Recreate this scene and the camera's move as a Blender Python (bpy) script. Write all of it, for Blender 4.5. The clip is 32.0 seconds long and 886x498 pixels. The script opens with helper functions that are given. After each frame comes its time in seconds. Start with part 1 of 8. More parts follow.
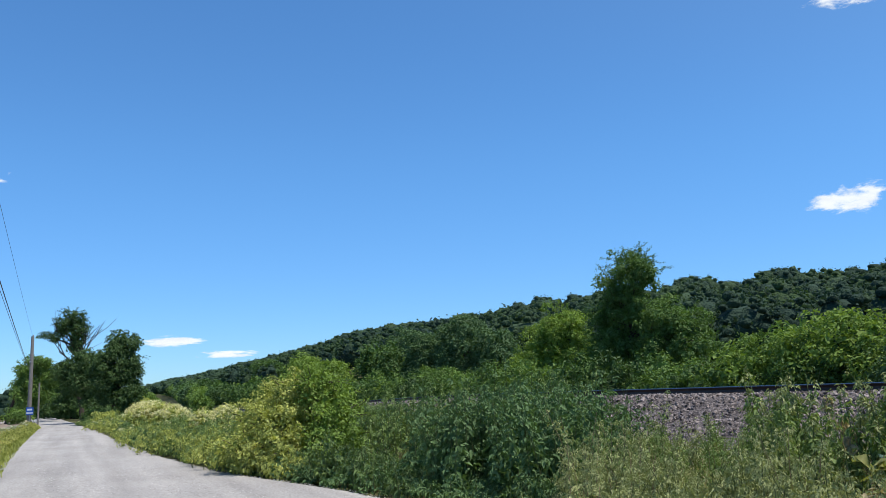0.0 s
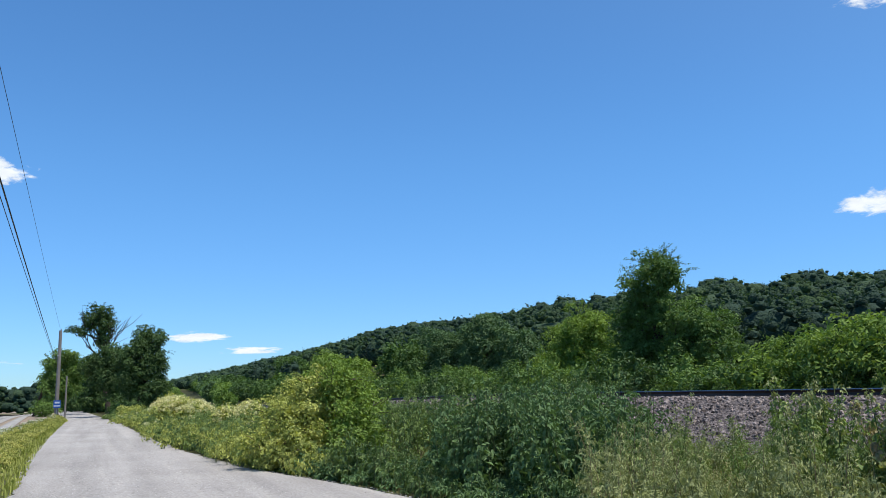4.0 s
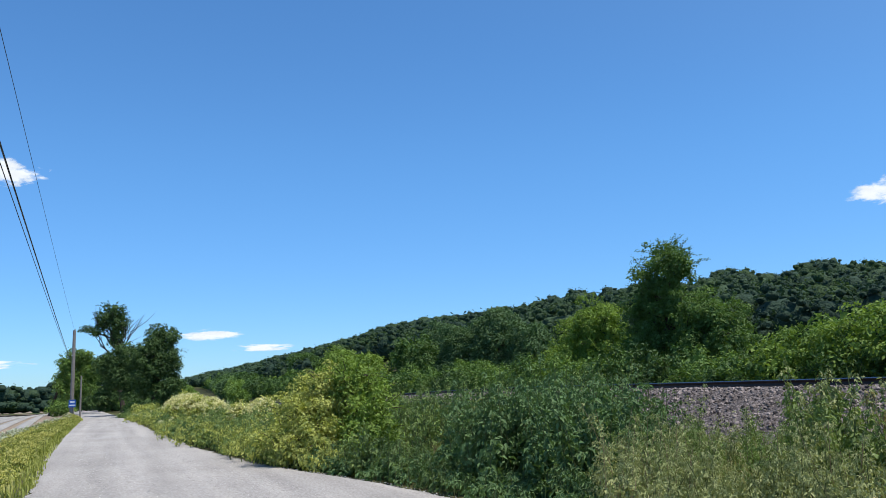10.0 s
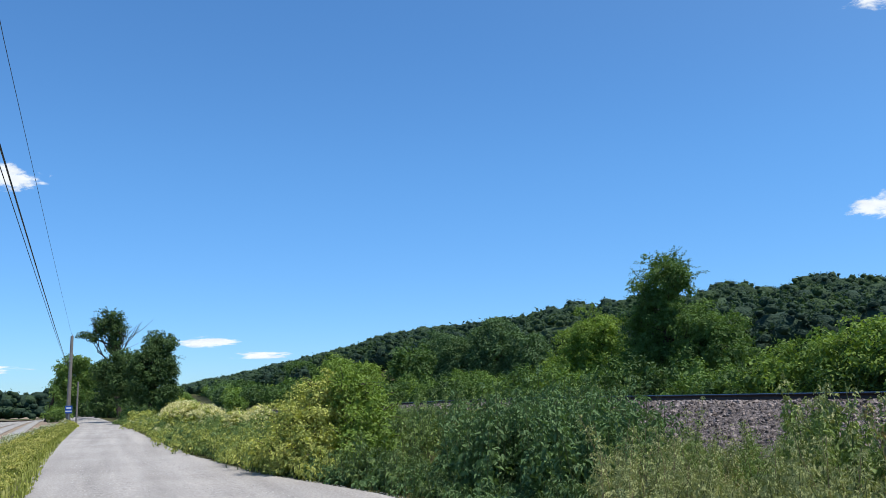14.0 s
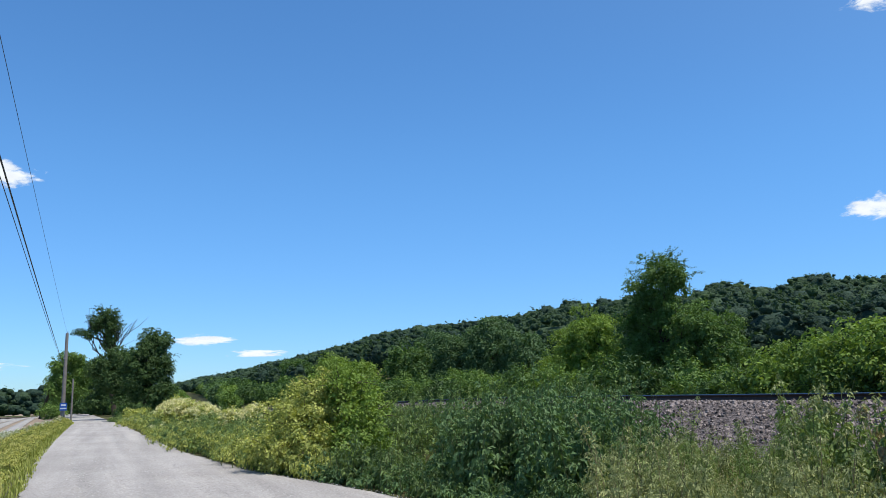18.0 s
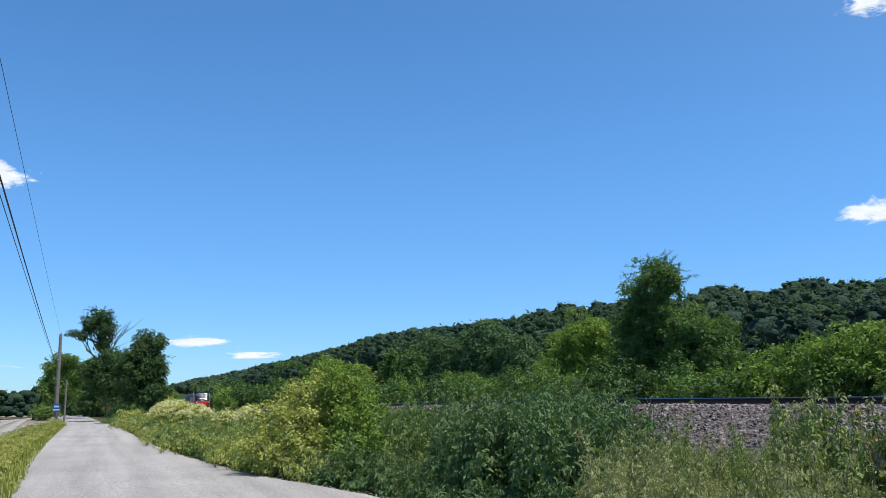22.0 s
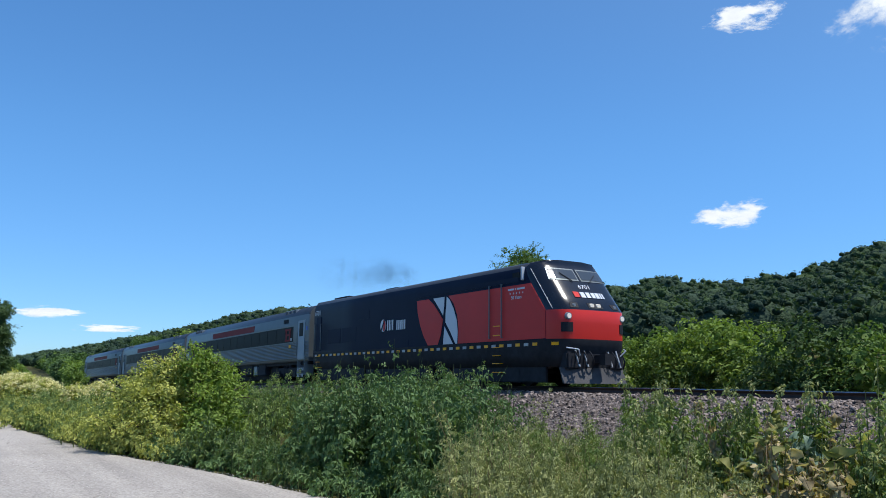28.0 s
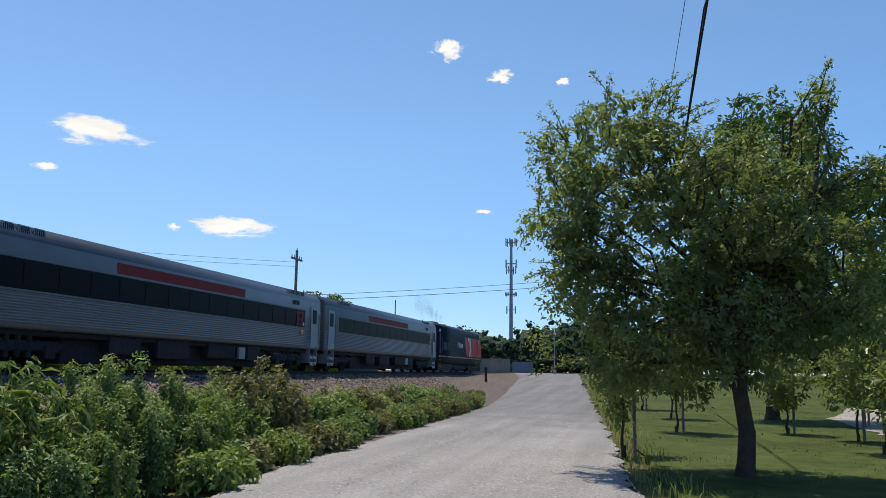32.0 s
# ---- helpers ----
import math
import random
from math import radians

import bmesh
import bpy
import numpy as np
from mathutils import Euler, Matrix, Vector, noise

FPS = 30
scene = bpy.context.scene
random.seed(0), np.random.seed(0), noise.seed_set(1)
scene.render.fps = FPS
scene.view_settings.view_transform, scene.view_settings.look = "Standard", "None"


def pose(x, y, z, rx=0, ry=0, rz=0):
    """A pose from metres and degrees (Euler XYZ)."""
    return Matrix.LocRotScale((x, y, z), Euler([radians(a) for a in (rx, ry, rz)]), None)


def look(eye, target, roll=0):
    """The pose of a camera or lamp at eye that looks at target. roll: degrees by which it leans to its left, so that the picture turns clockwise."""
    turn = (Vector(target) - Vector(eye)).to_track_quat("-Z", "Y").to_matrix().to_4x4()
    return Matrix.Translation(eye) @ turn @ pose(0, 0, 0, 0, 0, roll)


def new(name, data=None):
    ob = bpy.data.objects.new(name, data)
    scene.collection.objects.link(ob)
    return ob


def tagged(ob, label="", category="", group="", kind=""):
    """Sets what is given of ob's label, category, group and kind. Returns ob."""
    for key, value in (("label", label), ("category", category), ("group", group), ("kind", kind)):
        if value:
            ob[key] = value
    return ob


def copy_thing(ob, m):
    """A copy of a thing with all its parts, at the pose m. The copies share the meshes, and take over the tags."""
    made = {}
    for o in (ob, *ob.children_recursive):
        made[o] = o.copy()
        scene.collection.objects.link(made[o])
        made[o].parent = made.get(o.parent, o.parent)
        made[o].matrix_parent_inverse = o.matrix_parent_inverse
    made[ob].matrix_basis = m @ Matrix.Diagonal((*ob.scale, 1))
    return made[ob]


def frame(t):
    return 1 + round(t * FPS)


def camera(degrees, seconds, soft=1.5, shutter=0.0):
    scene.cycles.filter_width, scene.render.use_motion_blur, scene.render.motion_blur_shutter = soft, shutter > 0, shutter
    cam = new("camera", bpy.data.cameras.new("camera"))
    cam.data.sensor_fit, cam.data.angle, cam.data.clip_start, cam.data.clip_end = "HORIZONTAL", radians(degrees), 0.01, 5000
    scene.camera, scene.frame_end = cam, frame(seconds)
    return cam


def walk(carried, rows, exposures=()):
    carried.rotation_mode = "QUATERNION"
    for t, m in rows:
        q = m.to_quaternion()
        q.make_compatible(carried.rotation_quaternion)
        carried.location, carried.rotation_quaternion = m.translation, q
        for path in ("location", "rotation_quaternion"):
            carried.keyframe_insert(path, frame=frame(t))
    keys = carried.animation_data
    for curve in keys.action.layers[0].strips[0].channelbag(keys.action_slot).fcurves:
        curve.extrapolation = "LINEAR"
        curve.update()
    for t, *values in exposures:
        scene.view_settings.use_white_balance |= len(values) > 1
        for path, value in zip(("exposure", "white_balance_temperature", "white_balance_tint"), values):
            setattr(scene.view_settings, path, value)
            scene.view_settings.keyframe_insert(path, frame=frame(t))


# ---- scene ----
EYE = (0.0, 0.0, 1.6)
cam = camera(56.03, 32.0, 0.45)

# seconds, heading (degrees from +x towards +y), pitch, roll; the phone is held in one spot and turned
HEADINGS = (
    (0.0, 156.28, 9.77, -2.06),
    (0.5, 156.27, 9.37, -1.41),
    (1.0, 156.46, 9.18, -1.19),
    (1.5, 157.16, 9.02, -1.29),
    (2.0, 157.57, 8.95, -1.29),
    (2.5, 157.65, 9.13, -1.29),
    (3.0, 157.73, 9.23, -1.16),
    (3.5, 157.82, 9.67, -1.05),
    (5.5, 158.23, 9.72, -1.62),
    (6.0, 158.27, 9.66, -1.62),
    (6.5, 158.25, 9.59, -1.68),
    (7.0, 158.32, 9.76, -1.80),
    (7.5, 158.65, 9.89, -1.97),
    (8.0, 158.61, 10.00, -2.09),
    (8.5, 158.46, 10.06, -2.19),
    (9.0, 158.57, 9.86, -2.26),
    (9.5, 158.62, 9.70, -2.12),
    (10.0, 158.64, 9.40, -1.98),
    (10.5, 158.70, 9.34, -1.73),
    (11.0, 158.65, 9.43, -1.53),
    (11.5, 158.68, 9.51, -1.47),
    (12.0, 158.68, 9.73, -1.37),
    (12.5, 158.68, 9.91, -1.24),
    (13.0, 158.63, 9.98, -1.24),
    (13.5, 158.53, 10.06, -1.27),
    (14.0, 158.56, 10.06, -1.37),
    (14.5, 158.43, 10.08, -1.28),
    (16.5, 158.26, 10.04, -0.97),
    (17.0, 158.31, 9.97, -1.03),
    (17.5, 158.17, 9.98, -1.01),
    (18.0, 158.30, 9.98, -1.11),
    (18.5, 158.10, 10.04, -1.03),
    (19.0, 158.04, 10.08, -0.99),
    (19.5, 158.13, 10.11, -1.08),
    (20.0, 158.09, 10.11, -1.10),
    (20.5, 158.07, 10.22, -1.08),
    (21.0, 157.97, 10.16, -1.09),
    (21.5, 158.02, 10.24, -1.06),
    (22.0, 157.96, 10.15, -0.91),
    (22.5, 157.92, 10.06, -0.67),
    (23.0, 157.76, 9.91, -0.68),
    (23.5, 158.03, 9.91, -0.80),
    (24.0, 158.09, 9.92, -0.79),
    (24.5, 158.11, 9.89, -0.71),
    (26.5, 157.54, 9.29, -0.18),
    (27.0, 157.04, 9.45, 0.05),
    (27.5, 155.60, 9.46, 0.53),
    (28.0, 149.11, 8.99, 0.77),
    (28.4, 132.22, 9.03, -0.24),
    (28.7, 114.22, 8.96, -0.15),
    (29.0, 93.22, 9.19, 0.46),
    (29.3, 74.08, 9.63, 0.23),
    (29.6, 55.73, 10.06, 0.28),
    (29.8, 43.54, 10.31, 0.37),
    (30.0, 34.17, 10.34, 0.11),
    (30.6, 18.40, 9.70, 1.03),
    (31.0, 14.56, 9.55, 1.28),
    (31.5, 13.79, 8.86, 0.99),
    (32.0, 13.35, 8.30, 0.77),
)


def aim(yaw, pitch, roll):
    a, b = radians(yaw), radians(pitch)
    ahead = Vector((math.cos(a) * math.cos(b), math.sin(a) * math.cos(b), math.sin(b)))
    return look(EYE, Vector(EYE) + ahead * 10.0, roll)


walk(cam, [(t, aim(y, p, r)) for t, y, p, r in HEADINGS], ((0.0, 0.0, 6500, 10), (28.0, 0.0, 6500, 10), (29.0, 0.0, 7200, 12), (32.0, 0.0, 7400, 13)))

# ---- light ----
SUN_AZ, SUN_EL = 46.0, 68.0
world = bpy.data.worlds.new("sky")
scene.world = world
world.use_nodes = True
wn = world.node_tree
sky = wn.nodes.new("ShaderNodeTexSky")
sky.sky_type, sky.sun_disc = "NISHITA", False
sky.sun_elevation, sky.sun_rotation = radians(SUN_EL), radians(90 - SUN_AZ)
sky.altitude = 900.0
sky.air_density, sky.dust_density, sky.ozone_density = 1.0, 0.35, 5.0
wn.nodes["Background"].inputs["Strength"].default_value = 0.148
deep = wn.nodes.new("ShaderNodeVectorMath")
deep.operation = "MULTIPLY"
deep.inputs[1].default_value = (0.62, 1.0, 1.22)
wn.links.new(sky.outputs[0], deep.inputs[0])
way = wn.nodes.new("ShaderNodeTexCoord")
part_z = wn.nodes.new("ShaderNodeSeparateXYZ")
wn.links.new(way.outputs["Generated"], part_z.inputs[0])
low_air = wn.nodes.new("ShaderNodeMapRange")
low_air.interpolation_type = "SMOOTHSTEP"
low_air.inputs["From Max"].default_value = 0.30
wn.links.new(part_z.outputs["Z"], low_air.inputs["Value"])
haze = wn.nodes.new("ShaderNodeMix")
haze.data_type = "RGBA"
haze.inputs[6].default_value, haze.inputs[7].default_value = (0.86, 0.79, 0.87, 1), (1, 1, 1, 1)
wn.links.new(low_air.outputs[0], haze.inputs[0])
pale = wn.nodes.new("ShaderNodeVectorMath")
pale.operation = "MULTIPLY"
wn.links.new(deep.outputs[0], pale.inputs[0])
wn.links.new(haze.outputs[2], pale.inputs[1])
sunward = wn.nodes.new("ShaderNodeVectorMath")
sunward.operation = "DOT_PRODUCT"
sunward.inputs[1].default_value = (math.cos(radians(SUN_AZ)) * math.cos(radians(SUN_EL)), math.sin(radians(SUN_AZ)) * math.cos(radians(SUN_EL)), math.sin(radians(SUN_EL)))
wn.links.new(way.outputs["Generated"], sunward.inputs[0])
glare = wn.nodes.new("ShaderNodeMapRange")
glare.interpolation_type = "SMOOTHSTEP"
glare.inputs["From Min"].default_value, glare.inputs["From Max"].default_value = 0.22, 0.62
wn.links.new(sunward.outputs["Value"], glare.inputs["Value"])
milk = wn.nodes.new("ShaderNodeMix")
milk.data_type = "RGBA"
milk.inputs[6].default_value, milk.inputs[7].default_value = (1, 1, 1, 1), (1.34, 1.06, 0.95, 1)
wn.links.new(glare.outputs[0], milk.inputs[0])
whiter = wn.nodes.new("ShaderNodeVectorMath")
whiter.operation = "MULTIPLY"
wn.links.new(pale.outputs[0], whiter.inputs[0])
wn.links.new(milk.outputs[2], whiter.inputs[1])
wn.links.new(whiter.outputs[0], wn.nodes["Background"].inputs["Color"])
sun_data = bpy.data.lights.new("sun", "SUN")
sun_data.energy, sun_data.angle, sun_data.color = 4.7, radians(0.6), (1.0, 0.95, 0.87)
sun = new("sun", sun_data)
sun.matrix_world = look((0, 0, 0), (-math.cos(radians(SUN_AZ)) * math.cos(radians(SUN_EL)), -math.sin(radians(SUN_AZ)) * math.cos(radians(SUN_EL)), -math.sin(radians(SUN_EL))))
scene.view_settings.exposure = 0.0


# ---- materials ----
def nodes_of(name):
    m = bpy.data.materials.new(name)
    m.use_nodes = True
    return m, m.node_tree, m.node_tree.nodes["Principled BSDF"]


def surface(name, colour, rough=0.7, metal=0.0, vary=0.15, scale=6.0, bump=0.0, bump_scale=40.0, spec=0.4, island=0.0, streak=0.0):
    """A painted, mineral or metal surface with variation at two scales."""
    m, nt, b = nodes_of(name)
    b.inputs["Roughness"].default_value, b.inputs["Metallic"].default_value = rough, metal
    b.inputs["Specular IOR Level"].default_value = spec
    tc = nt.nodes.new("ShaderNodeTexCoord")
    n1, n2 = nt.nodes.new("ShaderNodeTexNoise"), nt.nodes.new("ShaderNodeTexNoise")
    n1.inputs["Scale"].default_value, n2.inputs["Scale"].default_value = scale * 0.15, scale
    n2.inputs["Detail"].default_value = 6.0
    add = nt.nodes.new("ShaderNodeMath")
    add.operation = "ADD"
    for n, i in ((n1, 0), (n2, 1)):
        nt.links.new(tc.outputs["Object"], n.inputs["Vector"])
        nt.links.new(n.outputs["Fac"], add.inputs[i])
    ramp = nt.nodes.new("ShaderNodeMapRange")
    ramp.inputs["From Min"].default_value, ramp.inputs["From Max"].default_value = 0.6, 1.4
    ramp.inputs["To Min"].default_value, ramp.inputs["To Max"].default_value = 1.0 - vary, 1.0 + vary
    nt.links.new(add.outputs[0], ramp.inputs["Value"])
    last = ramp.outputs[0]
    if island:
        g = nt.nodes.new("ShaderNodeNewGeometry")
        r2 = nt.nodes.new("ShaderNodeMapRange")
        r2.inputs["To Min"].default_value, r2.inputs["To Max"].default_value = 1.0 - island, 1.0 + island
        nt.links.new(g.outputs["Random Per Island"], r2.inputs["Value"])
        mu = nt.nodes.new("ShaderNodeMath")
        mu.operation = "MULTIPLY"
        nt.links.new(last, mu.inputs[0])
        nt.links.new(r2.outputs[0], mu.inputs[1])
        last = mu.outputs[0]
    if streak:
        mp = nt.nodes.new("ShaderNodeMapping")
        mp.inputs["Scale"].default_value = (0.035, 1.3, 1.0)
        nt.links.new(tc.outputs["Object"], mp.inputs["Vector"])
        n4 = nt.nodes.new("ShaderNodeTexNoise")
        n4.inputs["Scale"].default_value, n4.inputs["Detail"].default_value = 1.5, 4.0
        nt.links.new(mp.outputs[0], n4.inputs["Vector"])
        r4 = nt.nodes.new("ShaderNodeMapRange")
        r4.inputs["From Min"].default_value, r4.inputs["From Max"].default_value = 0.3, 0.7
        r4.inputs["To Min"].default_value, r4.inputs["To Max"].default_value = 1.0 - streak, 1.0 + streak
        nt.links.new(n4.outputs["Fac"], r4.inputs["Value"])
        m4 = nt.nodes.new("ShaderNodeMath")
        m4.operation = "MULTIPLY"
        nt.links.new(last, m4.inputs[0])
        nt.links.new(r4.outputs[0], m4.inputs[1])
        last = m4.outputs[0]
    sc = nt.nodes.new("ShaderNodeVectorMath")
    sc.operation = "SCALE"
    sc.inputs[0].default_value = colour
    nt.links.new(last, sc.inputs["Scale"])
    nt.links.new(sc.outputs[0], b.inputs["Base Color"])
    if bump:
        n3 = nt.nodes.new("ShaderNodeTexNoise")
        n3.inputs["Scale"].default_value, n3.inputs["Detail"].default_value = bump_scale, 8.0
        nt.links.new(tc.outputs["Object"], n3.inputs["Vector"])
        bp = nt.nodes.new("ShaderNodeBump")
        bp.inputs["Strength"].default_value, bp.inputs["Distance"].default_value = bump, 0.02
        nt.links.new(n3.outputs["Fac"], bp.inputs["Height"])
        nt.links.new(bp.outputs[0], b.inputs["Normal"])
    return m


def gravel_road(name):
    """Packed gravel that thins to dust on asphalt and then to bare asphalt along the road: broad stains, wheel-worn streaks, grit."""
    m, nt, b = nodes_of(name)
    b.inputs["Roughness"].default_value, b.inputs["Specular IOR Level"].default_value = 0.95, 0.15
    tc = nt.nodes.new("ShaderNodeTexCoord")

    def grain(scale, detail, stretch=None):
        n = nt.nodes.new("ShaderNodeTexNoise")
        n.inputs["Scale"].default_value, n.inputs["Detail"].default_value = scale, detail
        src = tc.outputs["Object"]
        if stretch:
            mp = nt.nodes.new("ShaderNodeMapping")
            mp.inputs["Scale"].default_value, mp.inputs["Rotation"].default_value = stretch, (0, 0, -0.045)
            nt.links.new(src, mp.inputs["Vector"])
            src = mp.outputs[0]
        nt.links.new(src, n.inputs["Vector"])
        return n.outputs["Fac"]

    def remap(val, a, b2, c, d):
        r = nt.nodes.new("ShaderNodeMapRange")
        for key, num in (("From Min", a), ("From Max", b2), ("To Min", c), ("To Max", d)):
            r.inputs[key].default_value = num
        nt.links.new(val, r.inputs["Value"])
        return r.outputs[0]

    def math_of(op, p, q):
        n = nt.nodes.new("ShaderNodeMath")
        n.operation = op
        nt.links.new(p, n.inputs[0])
        nt.links.new(q, n.inputs[1])
        return n.outputs[0]

    sep = nt.nodes.new("ShaderNodeSeparateXYZ")
    nt.links.new(tc.outputs["Object"], sep.inputs[0])
    along = math_of("ADD", sep.outputs["X"], remap(grain(0.5, 5.0), 0.3, 0.7, -3.5, 3.5))
    ramp = nt.nodes.new("ShaderNodeValToRGB")
    cr = ramp.color_ramp
    cr.elements[0].position, cr.elements[0].color = 0.0, (0.395, 0.368, 0.335, 1)
    cr.elements[1].position, cr.elements[1].color = 1.0, (0.180, 0.184, 0.189, 1)
    for pos, col in ((0.44, (0.385, 0.357, 0.325, 1)), (0.52, (0.282, 0.281, 0.278, 1)), (0.72, (0.268, 0.269, 0.270, 1)), (0.84, (0.180, 0.184, 0.189, 1))):
        el = cr.elements.new(pos)
        el.color = col
    nt.links.new(remap(along, -40.0, 45.0, 0.0, 1.0), ramp.inputs["Fac"])
    shade = remap(grain(0.35, 3.0), 0.3, 0.7, 0.90, 1.09)
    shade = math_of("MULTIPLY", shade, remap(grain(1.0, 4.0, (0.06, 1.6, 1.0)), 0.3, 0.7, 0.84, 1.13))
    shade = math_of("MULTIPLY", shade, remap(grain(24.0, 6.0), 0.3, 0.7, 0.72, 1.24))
    grit = grain(70.0, 3.0)
    shade = math_of("MULTIPLY", shade, remap(grit, 0.58, 0.70, 1.0, 0.50))
    sc = nt.nodes.new("ShaderNodeVectorMath")
    sc.operation = "SCALE"
    nt.links.new(ramp.outputs["Color"], sc.inputs[0])
    nt.links.new(shade, sc.inputs["Scale"])
    nt.links.new(sc.outputs[0], b.inputs["Base Color"])
    bp = nt.nodes.new("ShaderNodeBump")
    bp.inputs["Strength"].default_value, bp.inputs["Distance"].default_value = 0.7, 0.02
    nt.links.new(math_of("ADD", grain(45.0, 8.0), remap(grain(4.0, 4.0), 0.3, 0.7, 0.0, 1.2)), bp.inputs["Height"])
    nt.links.new(bp.outputs[0], b.inputs["Normal"])
    return m


def shingle(name, dark, light, scale):
    """Broken stone: each cell its own shade, dark joints between, with relief."""
    m, nt, b = nodes_of(name)
    b.inputs["Roughness"].default_value, b.inputs["Specular IOR Level"].default_value = 0.95, 0.15
    tc = nt.nodes.new("ShaderNodeTexCoord")
    cell, rim = nt.nodes.new("ShaderNodeTexVoronoi"), nt.nodes.new("ShaderNodeTexVoronoi")
    rim.feature = "DISTANCE_TO_EDGE"
    for n in (cell, rim):
        n.inputs["Scale"].default_value = scale
        nt.links.new(tc.outputs["Object"], n.inputs["Vector"])
    tone = nt.nodes.new("ShaderNodeSeparateColor")
    nt.links.new(cell.outputs["Color"], tone.inputs[0])
    ramp = nt.nodes.new("ShaderNodeValToRGB")
    ramp.color_ramp.elements[0].color, ramp.color_ramp.elements[1].color = (*dark, 1), (*light, 1)
    nt.links.new(tone.outputs[0], ramp.inputs["Fac"])
    joint = nt.nodes.new("ShaderNodeMapRange")
    joint.inputs["From Max"].default_value, joint.inputs["To Min"].default_value = 0.10, 0.2
    nt.links.new(rim.outputs["Distance"], joint.inputs["Value"])
    mul = nt.nodes.new("ShaderNodeVectorMath")
    mul.operation = "SCALE"
    nt.links.new(ramp.outputs["Color"], mul.inputs[0])
    nt.links.new(joint.outputs[0], mul.inputs["Scale"])
    nt.links.new(mul.outputs[0], b.inputs["Base Color"])
    bp = nt.nodes.new("ShaderNodeBump")
    bp.inputs["Strength"].default_value, bp.inputs["Distance"].default_value = 0.9, 0.05
    nt.links.new(rim.outputs["Distance"], bp.inputs["Height"])
    nt.links.new(bp.outputs[0], b.inputs["Normal"])
    return m


def leafy(name, low, high, thin=0.35, rough=0.6, patch=0.4, clump=0.0):
    """Leaves: each leaf its own shade between low and high, patches over metres, some light shining through."""
    m, nt, b = nodes_of(name)
    b.inputs["Roughness"].default_value = rough
    b.inputs["Specular IOR Level"].default_value = 0.22
    g = nt.nodes.new("ShaderNodeNewGeometry")
    tc = nt.nodes.new("ShaderNodeTexCoord")
    n = nt.nodes.new("ShaderNodeTexNoise")
    n.inputs["Scale"].default_value, n.inputs["Detail"].default_value = patch, 3.0
    nt.links.new(tc.outputs["Object"], n.inputs["Vector"])
    mx = nt.nodes.new("ShaderNodeMath")
    mx.operation, mx.inputs[1].default_value = "MULTIPLY_ADD", 0.34
    nt.links.new(g.outputs["Random Per Island"], mx.inputs[0])
    off = nt.nodes.new("ShaderNodeMapRange")
    off.inputs["From Min"].default_value, off.inputs["From Max"].default_value = 0.3, 0.7
    off.inputs["To Min"].default_value, off.inputs["To Max"].default_value = 0.0, 0.66
    nt.links.new(n.outputs["Fac"], off.inputs["Value"])
    nt.links.new(off.outputs[0], mx.inputs[2])
    ramp = nt.nodes.new("ShaderNodeValToRGB")
    ramp.color_ramp.elements[0].color, ramp.color_ramp.elements[1].color = (*low, 1), (*high, 1)
    nt.links.new(mx.outputs[0], ramp.inputs["Fac"])
    nt.links.new(ramp.outputs["Color"], b.inputs["Base Color"])
    tr = nt.nodes.new("ShaderNodeBsdfTranslucent")
    warm = nt.nodes.new("ShaderNodeVectorMath")
    warm.operation = "MULTIPLY"
    warm.inputs[1].default_value = (1.2, 1.25, 0.6)
    if clump:
        n3 = nt.nodes.new("ShaderNodeTexNoise")
        n3.inputs["Scale"].default_value, n3.inputs["Detail"].default_value = clump, 5.0
        nt.links.new(tc.outputs["Object"], n3.inputs["Vector"])
        bp = nt.nodes.new("ShaderNodeBump")
        bp.inputs["Strength"].default_value, bp.inputs["Distance"].default_value = 1.0, 1.2 / clump
        nt.links.new(n3.outputs["Fac"], bp.inputs["Height"])
        nt.links.new(bp.outputs[0], b.inputs["Normal"])
    nt.links.new(ramp.outputs["Color"], warm.inputs[0])
    nt.links.new(warm.outputs[0], tr.inputs["Color"])
    mix = nt.nodes.new("ShaderNodeMixShader")
    mix.inputs["Fac"].default_value = thin
    nt.links.new(b.outputs[0], mix.inputs[1])
    nt.links.new(tr.outputs[0], mix.inputs[2])
    nt.links.new(mix.outputs[0], nt.nodes["Material Output"].inputs["Surface"])
    return m


def glass(name, colour, rough=0.05):
    m, nt, b = nodes_of(name)
    b.inputs["Base Color"].default_value = (*colour, 1)
    b.inputs["Roughness"].default_value = rough
    b.inputs["Specular IOR Level"].default_value = 0.10
    return m


def glowing(name, colour, power):
    m, nt, b = nodes_of(name)
    b.inputs["Base Color"].default_value = (*colour, 1)
    b.inputs["Emission Color"].default_value = (*colour, 1)
    b.inputs["Emission Strength"].default_value = power
    return m


